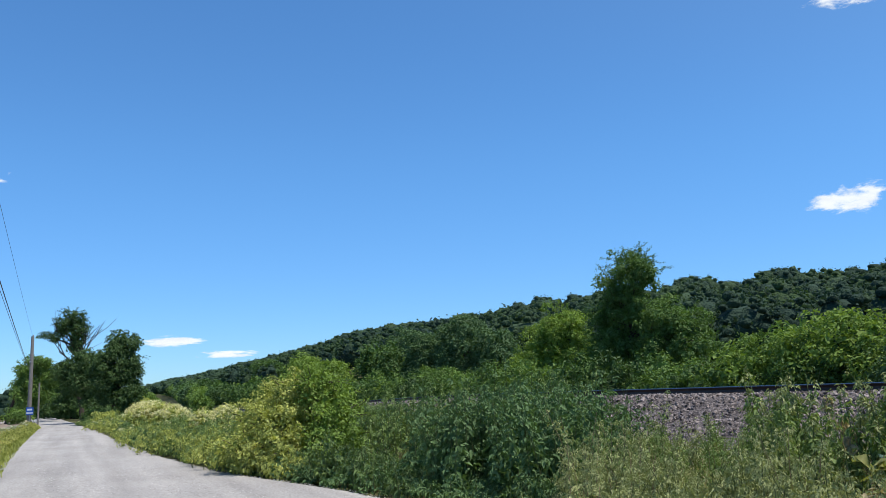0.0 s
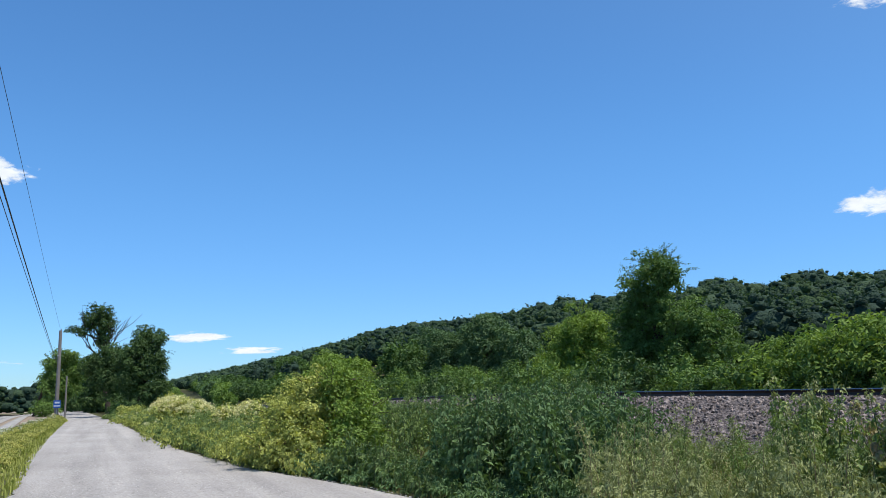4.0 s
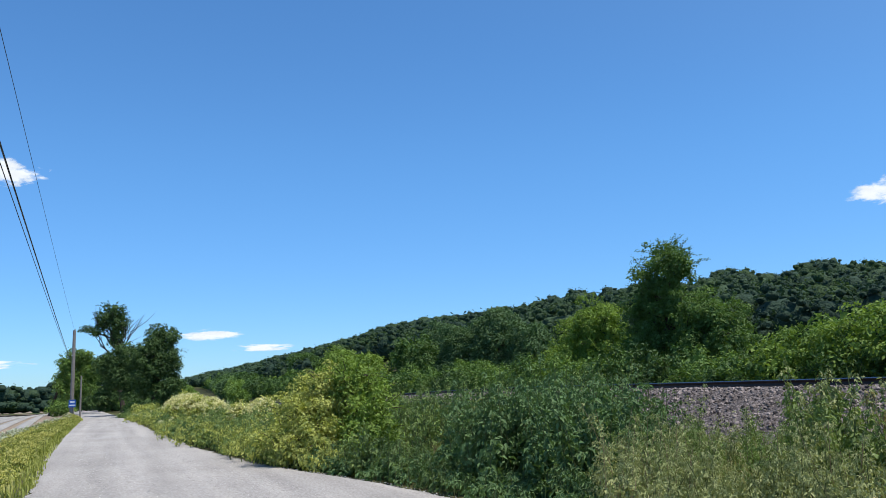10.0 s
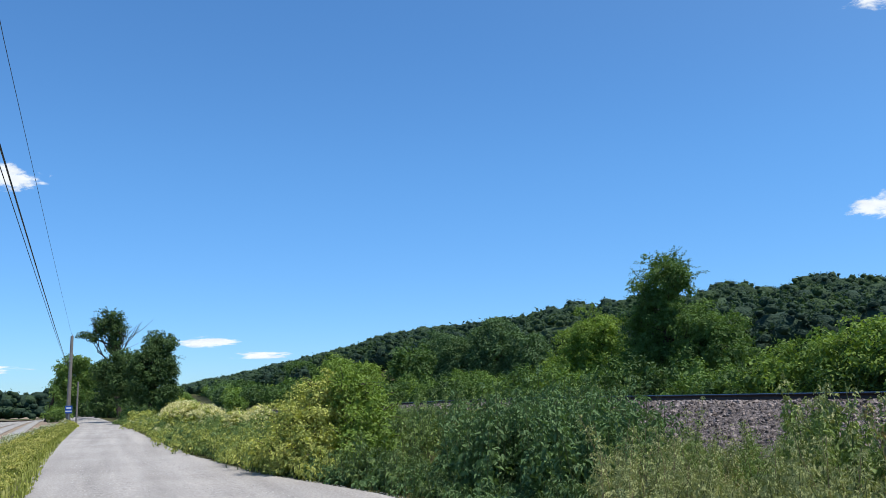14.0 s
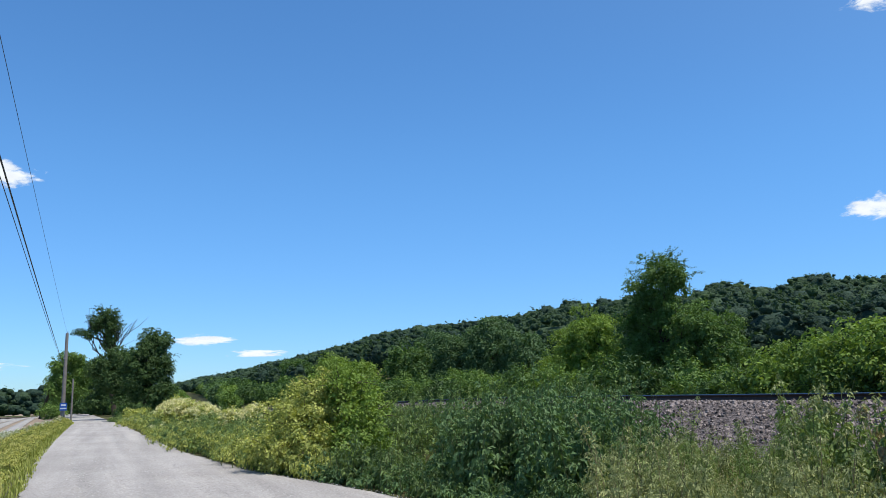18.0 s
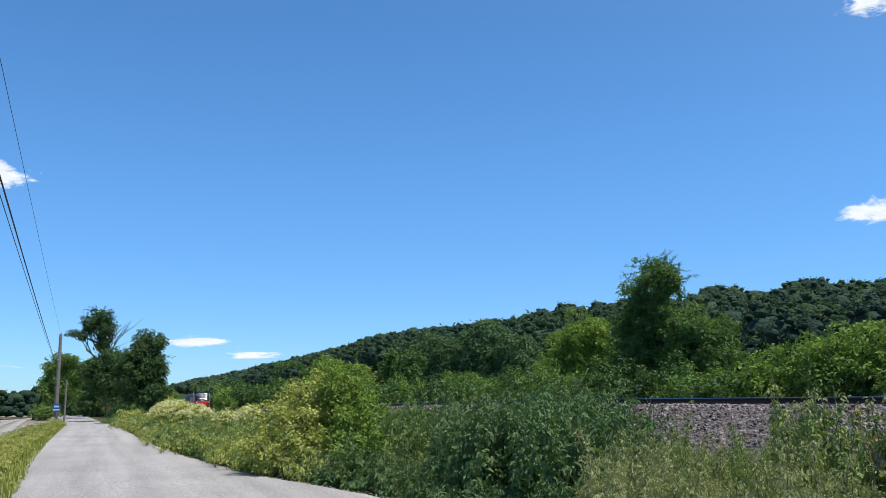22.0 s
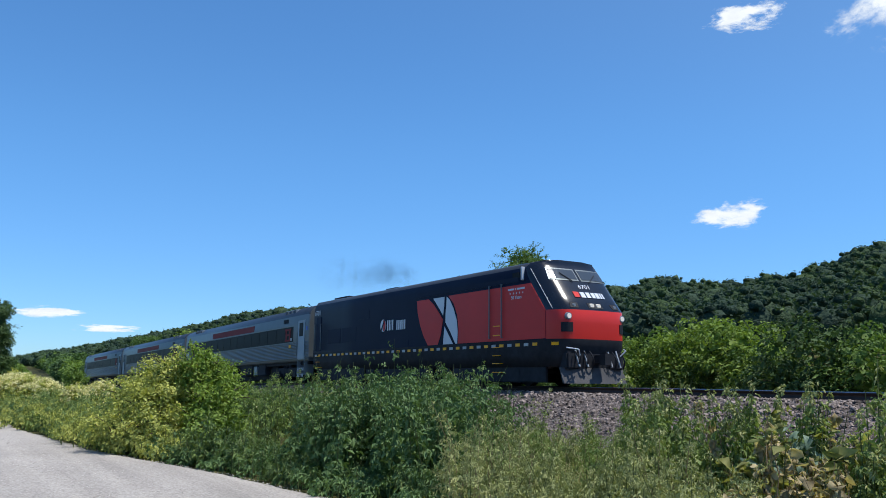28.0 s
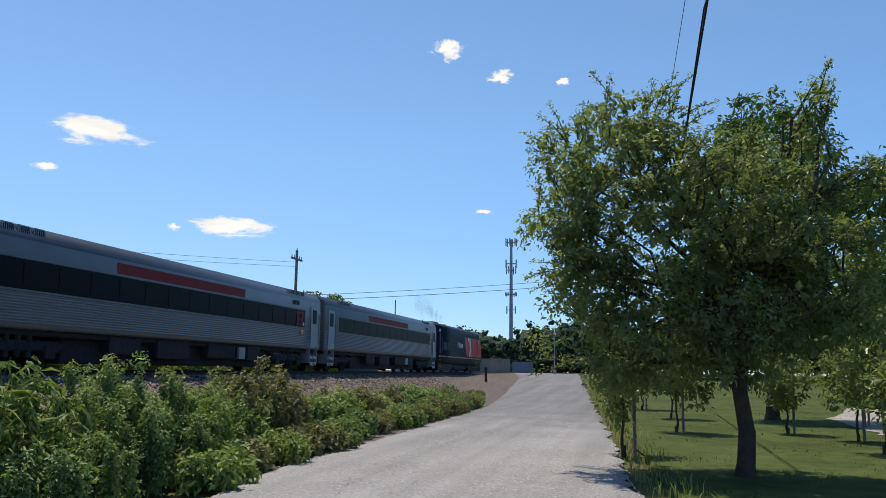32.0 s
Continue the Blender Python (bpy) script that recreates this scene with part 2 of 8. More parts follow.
def veil(name, colour, cover):
    """Thin smoke: nearly clear, ragged, and thinning out to nothing at the rim of each puff."""
    m, nt, b = nodes_of(name)
    b.inputs["Base Color"].default_value = (*colour, 1)
    b.inputs["Roughness"].default_value = 1.0
    b.inputs["Specular IOR Level"].default_value = 0.0
    tc, oi = nt.nodes.new("ShaderNodeTexCoord"), nt.nodes.new("ShaderNodeObjectInfo")
    ln = nt.nodes.new("ShaderNodeVectorMath")
    ln.operation = "LENGTH"
    nt.links.new(tc.outputs["Object"], ln.inputs[0])
    fall = nt.nodes.new("ShaderNodeMapRange")
    fall.interpolation_type = "SMOOTHERSTEP"
    fall.inputs["From Min"].default_value, fall.inputs["From Max"].default_value = 0.05, 0.95
    fall.inputs["To Min"].default_value, fall.inputs["To Max"].default_value = cover, 0.0
    nt.links.new(ln.outputs["Value"], fall.inputs["Value"])
    sh = nt.nodes.new("ShaderNodeVectorMath")
    sh.operation = "MULTIPLY_ADD"
    sh.inputs[1].default_value = (40, 40, 40)
    nt.links.new(oi.outputs["Random"], sh.inputs[0])
    nt.links.new(tc.outputs["Object"], sh.inputs[2])
    n = nt.nodes.new("ShaderNodeTexNoise")
    n.inputs["Scale"].default_value, n.inputs["Detail"].default_value = 1.8, 4.0
    nt.links.new(sh.outputs[0], n.inputs["Vector"])
    mr = nt.nodes.new("ShaderNodeMapRange")
    mr.inputs["From Min"].default_value, mr.inputs["From Max"].default_value = 0.3, 0.65
    nt.links.new(n.outputs["Fac"], mr.inputs["Value"])
    mu = nt.nodes.new("ShaderNodeMath")
    mu.operation = "MULTIPLY"
    nt.links.new(fall.outputs[0], mu.inputs[0])
    nt.links.new(mr.outputs[0], mu.inputs[1])
    nt.links.new(mu.outputs[0], b.inputs["Alpha"])
    return m


def cloud_stuff(name):
    """White vapour that glows in place of sunlight, ragged by noise and thinning out towards the rim of each sheet."""
    m, nt, b = nodes_of(name)
    tc = nt.nodes.new("ShaderNodeTexCoord")
    n1 = nt.nodes.new("ShaderNodeTexNoise")
    n1.inputs["Scale"].default_value, n1.inputs["Detail"].default_value, n1.inputs["Roughness"].default_value = 2.5, 9.0, 0.63
    n1.inputs["Distortion"].default_value = 0.25
    oi = nt.nodes.new("ShaderNodeObjectInfo")
    sh = nt.nodes.new("ShaderNodeVectorMath")
    sh.operation = "MULTIPLY_ADD"
    sh.inputs[1].default_value = (60, 60, 60)
    nt.links.new(oi.outputs["Random"], sh.inputs[0])
    nt.links.new(tc.outputs["Object"], sh.inputs[2])
    nt.links.new(sh.outputs[0], n1.inputs["Vector"])
    ln = nt.nodes.new("ShaderNodeVectorMath")
    ln.operation = "LENGTH"
    nt.links.new(tc.outputs["Object"], ln.inputs[0])
    fall = nt.nodes.new("ShaderNodeMapRange")
    fall.inputs["From Min"].default_value, fall.inputs["From Max"].default_value = 0.1, 1.0
    fall.inputs["To Min"].default_value, fall.inputs["To Max"].default_value = 0.36, -0.46
    nt.links.new(ln.outputs["Value"], fall.inputs["Value"])
    add = nt.nodes.new("ShaderNodeMath")
    add.operation = "ADD"
    nt.links.new(n1.outputs["Fac"], add.inputs[0])
    nt.links.new(fall.outputs[0], add.inputs[1])
    a = nt.nodes.new("ShaderNodeMapRange")
    a.interpolation_type = "SMOOTHSTEP"
    a.inputs["From Min"].default_value, a.inputs["From Max"].default_value = 0.46, 0.69
    nt.links.new(add.outputs[0], a.inputs["Value"])
    em = nt.nodes.new("ShaderNodeEmission")
    em.inputs["Color"].default_value, em.inputs["Strength"].default_value = (0.90, 0.955, 1.0, 1), 1.04
    n2 = nt.nodes.new("ShaderNodeTexNoise")
    n2.inputs["Scale"].default_value, n2.inputs["Detail"].default_value = 3.0, 4.0
    nt.links.new(sh.outputs[0], n2.inputs["Vector"])
    # noise varies the glow, painting the grey shading of the cloud
    grey = nt.nodes.new("ShaderNodeMapRange")
    grey.inputs["From Min"].default_value, grey.inputs["From Max"].default_value = 0.3, 0.6
    grey.inputs["To Min"].default_value, grey.inputs["To Max"].default_value = 0.94, 1.08
    nt.links.new(n2.outputs["Fac"], grey.inputs["Value"])
    nt.links.new(grey.outputs[0], em.inputs["Strength"])
    clear = nt.nodes.new("ShaderNodeBsdfTransparent")
    mix = nt.nodes.new("ShaderNodeMixShader")
    nt.links.new(a.outputs[0], mix.inputs["Fac"])
    nt.links.new(clear.outputs[0], mix.inputs[1])
    nt.links.new(em.outputs[0], mix.inputs[2])
    nt.links.new(mix.outputs[0], nt.nodes["Material Output"].inputs["Surface"])
    return m


M = {
    "loco_roof": surface("grey_roof_paint", (0.045, 0.050, 0.062), 0.55, 0, 0.2, 2.0),
    "navy": surface("navy_paint", (0.0115, 0.0185, 0.041), 0.45, 0, 0.25, 0.8, spec=0.05),
    "gloss_navy": surface("glossy_navy_nose", (0.010, 0.014, 0.024), 0.22, 0, 0.3, 2.5, spec=0.5),
    "black": surface("black_underframe", (0.023, 0.025, 0.031), 0.7, 0, 0.45, 5.0, spec=0.2),
    "red": surface("red_paint", (0.63, 0.033, 0.030), 0.42, 0, 0.10, 1.0, spec=0.2),
    "nose_red": surface("bright_red_paint", (0.63, 0.032, 0.024), 0.34, 0, 0.06, 1.5, spec=0.35),
    "white": surface("white_paint", (0.62, 0.66, 0.72), 0.4, 0, 0.06, 2.0),
    "yellow": surface("yellow_reflector", (0.95, 0.42, 0.0), 0.4, 0, 0.05, 3.0),
    "grey_reflector": surface("grey_white_reflector", (0.40, 0.42, 0.44), 0.45, 0, 0.1, 3.0),
    "steel": surface("stainless_steel", (0.150, 0.176, 0.188), 0.42, 0.50, 0.10, 1.2),
    "roof_steel": surface("weathered_roof_steel", (0.080, 0.093, 0.107), 0.40, 0.70, 0.18, 1.5),
    "rail": surface("rusty_rail", (0.055, 0.035, 0.028), 0.55, 0.6, 0.3, 8.0),
    "railhead": surface("worn_rail_head", (0.45, 0.45, 0.47), 0.25, 1.0, 0.1, 8.0),
    "tie": surface("weathered_tie", (0.085, 0.068, 0.055), 0.9, 0, 0.35, 9.0, 0.5, 30),
    "stone": surface("ballast_stone", (0.178, 0.150, 0.138), 0.9, 0, 0.25, 3.0, 0.4, 50, 0.2, 0.8),
    "stone_bed": shingle("ballast_bed", (0.060, 0.050, 0.046), (0.255, 0.215, 0.200), 15.0),
    "roof_grey": surface("grey_sheet_roof", (0.26, 0.26, 0.27), 0.8, 0, 0.2, 2.0),
    "road": gravel_road("packed_gravel"),
    "mixed": surface("thin_gravel", (0.295, 0.280, 0.262), 0.95, 0, 0.24, 16.0, 0.8, 45, 0.2, streak=0.18),
    "pebble": surface("loose_pebble", (0.42, 0.40, 0.37), 0.9, 0, 0.2, 3.0, island=0.4),
    "soil": surface("weedy_soil", (0.085, 0.085, 0.035), 0.95, 0, 0.35, 0.8, 0.6, 12, 0.1),
    "field": surface("tilled_field", (0.30, 0.235, 0.17), 0.95, 0, 0.2, 0.6, 0.4, 6, 0.1),
    "mulch": surface("plastic_mulch_rows", (0.34, 0.325, 0.30), 0.95, 0, 0.2, 1.0, spec=0.08),
    # low base and strong mottling paint the trees' shade into the grass colour
    "lawn": surface("mown_lawn", (0.056, 0.080, 0.023), 0.95, 0, 0.45, 2.4, 0.6, 40, 0.1),
    "pole": surface("weathered_pole", (0.22, 0.20, 0.18), 0.9, 0, 0.25, 4.0),
    "galv": surface("galvanised_steel", (0.30, 0.33, 0.36), 0.5, 0.5, 0.1, 2.0),
    "wire": surface("black_cable", (0.015, 0.015, 0.017), 0.6, 0, 0.1, 3.0),
    "bark": surface("grey_brown_bark", (0.075, 0.058, 0.045), 0.95, 0, 0.35, 6.0, 0.8, 20, 0.1),
    "stem": surface("green_stem", (0.10, 0.13, 0.04), 0.8, 0, 0.3, 8.0),
    "dry_stem": surface("dry_stem", (0.30, 0.22, 0.12), 0.9, 0, 0.3, 8.0),
    "blue": surface("blue_sign", (0.02, 0.10, 0.42), 0.4, 0, 0.05, 2.0),
    "shed": surface("blue_grey_shed", (0.12, 0.16, 0.22), 0.6, 0, 0.1, 2.0),
    "wall": surface("grey_wall", (0.32, 0.32, 0.33), 0.8, 0, 0.1, 1.0),
    "tag": surface("pale_yellow_tag", (0.62, 0.54, 0.30), 0.6, 0, 0.1, 4.0),
    "plow": surface("scuffed_plow_steel", (0.075, 0.075, 0.08), 0.7, 0.2, 0.3, 4.0),
    "door_steel": surface("pale_blue_door", (0.29, 0.345, 0.395), 0.5, 0.2, 0.06, 2.0),
    "glass": glass("dark_window_glass", (0.003, 0.004, 0.005), 0.45),
    "screen": surface("windscreen_glass", (0.045, 0.055, 0.065), 0.16, 0.0, 0.03, 2.0, spec=0.9),
    "lamp": glowing("headlight", (0.95, 0.88, 0.75), 0.12),
    "red_lamp": glowing("red_signal_lamp", (1.0, 0.008, 0.02), 1.6),
    "smoke": veil("exhaust_smoke", (0.04, 0.04, 0.045), 0.25),
    "thin_smoke": veil("thin_exhaust_smoke", (0.08, 0.08, 0.085), 0.13),
    "cloud": cloud_stuff("cloud_vapour"),
    # distance haze is put into the far woods: bluer tones, lifted by translucency
    "wood_dark": leafy("far_wood_dark", (0.027, 0.056, 0.038), (0.056, 0.098, 0.057), 0.26, 0.8, 0.02, 2.0),
    "wood_mid": leafy("far_wood_mid", (0.038, 0.072, 0.038), (0.076, 0.124, 0.055), 0.26, 0.8, 0.02, 2.0),
    "wood_light": leafy("far_wood_light", (0.046, 0.085, 0.036), (0.086, 0.140, 0.050), 0.26, 0.8, 0.02, 2.0),
    "tree": leafy("tree_leaf", (0.045, 0.095, 0.027), (0.130, 0.220, 0.055), 0.25),
    "dark_tree": leafy("dark_tree_leaf", (0.036, 0.076, 0.026), (0.110, 0.180, 0.052), 0.22),
    "foot_tree": leafy("grey_green_tree_leaf", (0.062, 0.118, 0.046), (0.120, 0.200, 0.078), 0.25),
    "locust": leafy("locust_leaf", (0.055, 0.112, 0.030), (0.165, 0.265, 0.068), 0.3),
    "tree_light": leafy("light_tree_leaf", (0.120, 0.200, 0.036), (0.290, 0.400, 0.080), 0.3),
    "shrub": leafy("shrub_leaf", (0.080, 0.150, 0.036), (0.220, 0.330, 0.074), 0.28),
    "apple": leafy("apple_leaf", (0.090, 0.135, 0.062), (0.265, 0.325, 0.145), 0.48, 0.33, 1.2),
    "weed": leafy("weed_leaf", (0.054, 0.110, 0.045), (0.178, 0.285, 0.106), 0.26),
    "weed_bright": leafy("bright_weed_leaf", (0.118, 0.185, 0.052), (0.290, 0.375, 0.125), 0.30),
    "weed_pale": leafy("pale_weed_leaf", (0.205, 0.245, 0.095), (0.460, 0.475, 0.215), 0.22),
    # patch noise paints dark and light spots in place of shade between shoots
    "bush_leaf": leafy("bush_leaf", (0.066, 0.118, 0.044), (0.240, 0.335, 0.115), 0.30, 0.5, 2.2),
    "mound_bright": leafy("bright_mound_leaf", (0.100, 0.170, 0.048), (0.310, 0.410, 0.130), 0.36, 0.5, 2.2),
    "bluish": leafy("grey_green_leaf", (0.110, 0.180, 0.120), (0.300, 0.400, 0.290), 0.30, 0.5, 2.0),
    "olive": leafy("olive_wilted_leaf", (0.12, 0.145, 0.045), (0.46, 0.46, 0.16), 0.40, 0.6, 3.0),
    "russet": leafy("browning_leaf", (0.100, 0.105, 0.050), (0.260, 0.250, 0.120), 0.3),
    "nettle": leafy("nettle_leaf", (0.120, 0.210, 0.082), (0.350, 0.490, 0.195), 0.42, 0.45, 2.0),
    # paler young leaves, brightened further to paint the sunlit stalk tops
    "tip": leafy("sunlit_young_leaf", (0.160, 0.235, 0.075), (0.320, 0.410, 0.150), 0.25),
    "yellow_leaf": leafy("yellow_green_leaf", (0.055, 0.125, 0.020), (0.76, 0.74, 0.22), 0.28, 0.6, 4.0),
    "flower": leafy("cream_flower", (0.62, 0.58, 0.30), (0.85, 0.80, 0.52), 0.3),
    "pale_flower": leafy("white_flower", (0.55, 0.56, 0.45), (0.80, 0.80, 0.70), 0.3),
    "brown_leaf": leafy("wilted_leaf", (0.125, 0.092, 0.045), (0.78, 0.67, 0.40), 0.40, 0.6, 6.0),
    "squash": leafy("squash_leaf", (0.035, 0.075, 0.030), (0.105, 0.175, 0.060), 0.35, 0.6, 2.5),
    "dull_red": surface("dull_red_vinyl", (0.20, 0.020, 0.024), 0.55, 0, 0.1, 2.0, spec=0.15),
    "straw": leafy("straw_grass", (0.25, 0.235, 0.125), (0.55, 0.50, 0.30), 0.3),
    "grass": leafy("green_grass", (0.12, 0.165, 0.045), (0.30, 0.33, 0.11), 0.3),
    "verge": leafy("verge_grass_leaf", (0.19, 0.235, 0.05), (0.46, 0.46, 0.12), 0.3, 0.6, 1.5),
    # blades darkened along with the lawn, for the same painted shade
    "lawn_blade": leafy("lawn_blade", (0.048, 0.075, 0.020), (0.110, 0.140, 0.040), 0.25),
    "brown_grass": leafy("brown_dry_grass", (0.16, 0.105, 0.055), (0.42, 0.31, 0.19), 0.3),
    "gold": leafy("yellow_flower", (0.45, 0.42, 0.08), (0.70, 0.66, 0.30), 0.3),
}


# ---- mesh helpers ----
def np_mesh(name, verts, faces, mats, index=None):
    """A mesh straight from arrays: verts (n, 3) and faces (m, 3 or 4)."""
    me = bpy.data.meshes.new(name)
    verts, faces = np.asarray(verts, np.float32), np.asarray(faces, np.int32)
    me.vertices.add(len(verts))
    me.vertices.foreach_set("co", verts.ravel())
    me.loops.add(faces.size)
    me.loops.foreach_set("vertex_index", faces.ravel())
    me.polygons.add(len(faces))
    me.polygons.foreach_set("loop_start", np.arange(0, faces.size, faces.shape[1], dtype=np.int32))
    for m in mats:
        me.materials.append(m)
    if index is not None:
        me.polygons.foreach_set("material_index", np.asarray(index, np.int32))
    me.update(calc_edges=True)
    return me


def thing(name, label, category, at=(0, 0, 0), rz=0.0, group="", kind=""):
    ob = tagged(new(name), label, category, group, kind)
    ob.empty_display_size = 0.2
    ob.matrix_basis = pose(*at, 0, 0, rz)
    return ob


def part(name, bm, material, parent, label=""):
    """Links a bmesh, or a ready mesh, as one mesh object under a thing or a part."""
    if isinstance(bm, bpy.types.Mesh):
        me = bm
    else:
        me = bpy.data.meshes.new(name)
        bm.to_mesh(me)
        bm.free()
        me.materials.append(material)
    ob = new(name, me)
    ob.parent = parent
    if label:
        tagged(ob, label)
    return ob


def box(bm, x0, x1, y0, y1, z0, z1):
    v = [bm.verts.new(p) for p in ((x0, y0, z0), (x1, y0, z0), (x1, y1, z0), (x0, y1, z0), (x0, y0, z1), (x1, y0, z1), (x1, y1, z1), (x0, y1, z1))]
    for f in ((3, 2, 1, 0), (4, 5, 6, 7), (0, 1, 5, 4), (1, 2, 6, 5), (2, 3, 7, 6), (3, 0, 4, 7)):
        bm.faces.new([v[i] for i in f])
    return v


def soft_box(x0, x1, y0, y1, z0, z1, r=0.02, seg=2):
    bm = bmesh.new()
    box(bm, x0, x1, y0, y1, z0, z1)
    bmesh.ops.bevel(bm, geom=bm.edges[:], offset=r, segments=seg, affect="EDGES", clamp_overlap=True)
    return bm


def rod(bm, a, b, r0, r1=None, n=8, caps=True):
    """A tapered round bar from a to b."""
    a, b = Vector(a), Vector(b)
    r1 = r0 if r1 is None else r1
    q = (b - a).to_track_quat("Z", "Y")
    rings = []
    for p, r in ((a, r0), (b, r1)):
        rings.append([bm.verts.new(p + q @ Vector((math.cos(2 * math.pi * i / n) * r, math.sin(2 * math.pi * i / n) * r, 0))) for i in range(n)])
    for i in range(n):
        bm.faces.new((rings[0][i], rings[0][(i + 1) % n], rings[1][(i + 1) % n], rings[1][i]))
    if caps:
        bm.faces.new(rings[0][::-1])
        bm.faces.new(rings[1])


def plate(points, y, depth=0.012):
    """A flat plate in the x-z plane at y, with thickness towards +y."""
    bm = bmesh.new()
    f = bm.faces.new([bm.verts.new((x, y, z)) for x, z in points])
    r = bmesh.ops.extrude_face_region(bm, geom=[f])
    bmesh.ops.translate(bm, vec=(0, depth, 0), verts=[e for e in r["geom"] if isinstance(e, bmesh.types.BMVert)])
    bmesh.ops.recalc_face_normals(bm, faces=bm.faces[:])
    return bm


def leaf_arrays(rng, p, length, ways, aspect=0.45, fold=0.25, droop=0.25, face=None):
    """Folded leaves: base p, length and direction each. Returns vertices and triangles."""
    n = len(p)
    w = ways / np.maximum(np.linalg.norm(ways, axis=1, keepdims=True), 1e-6)
    if face is None:
        face = rng.normal(0, 1, (n, 3)) * 0.55 + np.array((0, 0, 1.0))
    else:
        face = face / np.maximum(np.linalg.norm(face, axis=1, keepdims=True), 1e-6) + rng.normal(0, 0.28, (n, 3))
        w = w - face * (w * face).sum(1, keepdims=True) * 0.8
        w /= np.maximum(np.linalg.norm(w, axis=1, keepdims=True), 1e-6)
    side = np.cross(w, face)
    side /= np.maximum(np.linalg.norm(side, axis=1, keepdims=True), 1e-6)
    up = np.cross(side, w)
    ln = np.asarray(length)[:, None] * np.ones((n, 1))
    mid = p + w * ln * 0.45
    half = side * ln * aspect * 0.5
    lift = up * ln * fold * 0.25
    tip = p + w * ln - up * ln * droop * 0.6
    v = np.stack([p, mid + half + lift, tip, mid - half + lift], 1).reshape(-1, 3)
    k = (np.arange(n) * 4)[:, None]
    f = np.concatenate([k + np.array((0, 1, 2)), k + np.array((0, 2, 3))], 1).reshape(-1, 3)
    return v, f


def broad_leaf_arrays(rng, p, length, ways, aspect=0.8, curl=0.9, crumple=1.0):
    """Broad curled leaves of three strips: cupped across and bent down towards the tip."""
    n = len(p)
    w = ways / np.maximum(np.linalg.norm(ways, axis=1, keepdims=True), 1e-6)
    face = rng.normal(0, 0.3, (n, 3)) + np.array((0, 0, 1.0))
    side = np.cross(w, face)
    side /= np.maximum(np.linalg.norm(side, axis=1, keepdims=True), 1e-6)
    up = np.cross(side, w)
    ln = np.asarray(length)[:, None] * np.ones((n, 1))
    cv = curl * rng.uniform(0.4, 1.4, (n, 1))
    cup = rng.uniform(-0.3, 0.7, (n, 1))
    rows = []
    for sft, wid in ((0.0, 0.30), (0.30, 1.0), (0.68, 0.85), (0.93, 0.22)):
        mid = p + w * ln * sft * (1 - 0.25 * cv * sft) - up * ln * cv * 0.55 * sft ** 2
        half = side * ln * aspect * 0.5 * wid * rng.uniform(0.75, 1.15, (n, 1))
        rows += [mid - half + up * ln * cup * wid * 0.5, mid, mid + half + up * ln * cup * wid * 0.5]
    v = np.stack(rows, 1)
    v = (v + rng.normal(0, 0.05, v.shape) * ln[:, None] * crumple).reshape(-1, 3)
    k = (np.arange(n) * 12)[:, None]
    quads = [(3 * r + c, 3 * r + c + 1, 3 * r + c + 4, 3 * r + c + 3) for r in range(3) for c in range(2)]
    f = np.concatenate([k + np.array(q)[[0, 1, 2]] for q in quads] + [k + np.array(q)[[0, 2, 3]] for q in quads], 1).reshape(-1, 3)
    return v, f


def unit(rng, n):
    d = rng.normal(0, 1, (n, 3))
    return d / np.linalg.norm(d, axis=1, keepdims=True)


# ---- the lie of the land ----
def smooth(a, b, v):
    u = np.clip((v - a) / (b - a), 0.0, 1.0)
    return u * u * (3 - 2 * u)


RAIL_Y, RAIL_Z = 18.1, 1.467
RIDGE_AZ = np.array((28, 45, 66, 80, 92, 96, 104, 110, 117, 119, 121, 122, 123.2, 125.8, 127, 130, 131.2, 132.8, 134.3, 136, 137.7, 139.8, 142, 150, 156, 162, 165, 170, 173, 176, 182), float)
RIDGE_EL = np.array((3.0, 5.5, 7.6, 8.3, 8.5, 9.0, 7.9, 8.0, 8.7, 9.1, 9.3, 9.2, 8.4, 7.6, 7.8, 7.1, 7.0, 7.4, 7.7, 7.0, 6.9, 7.5, 6.8, 6.4, 5.4, 4.7, 3.75, 2.55, 1.85, 1.25, 0.7))
RIDGE_R = np.interp(RIDGE_AZ, (28, 66, 92, 104, 119, 130, 142, 150, 156, 162, 165, 170, 176, 182), (240, 240, 260, 270, 290, 310, 340, 380, 420, 500, 560, 640, 760, 820))
TREE_H = 10.0


def grade(x):
    """How far the railway has dropped below its level at the crossing, down the line."""
    t = np.clip(-np.asarray(x, float) - 36.0, 0.0, 200.0)
    return 0.0165 * t * t / (t + 6.0)


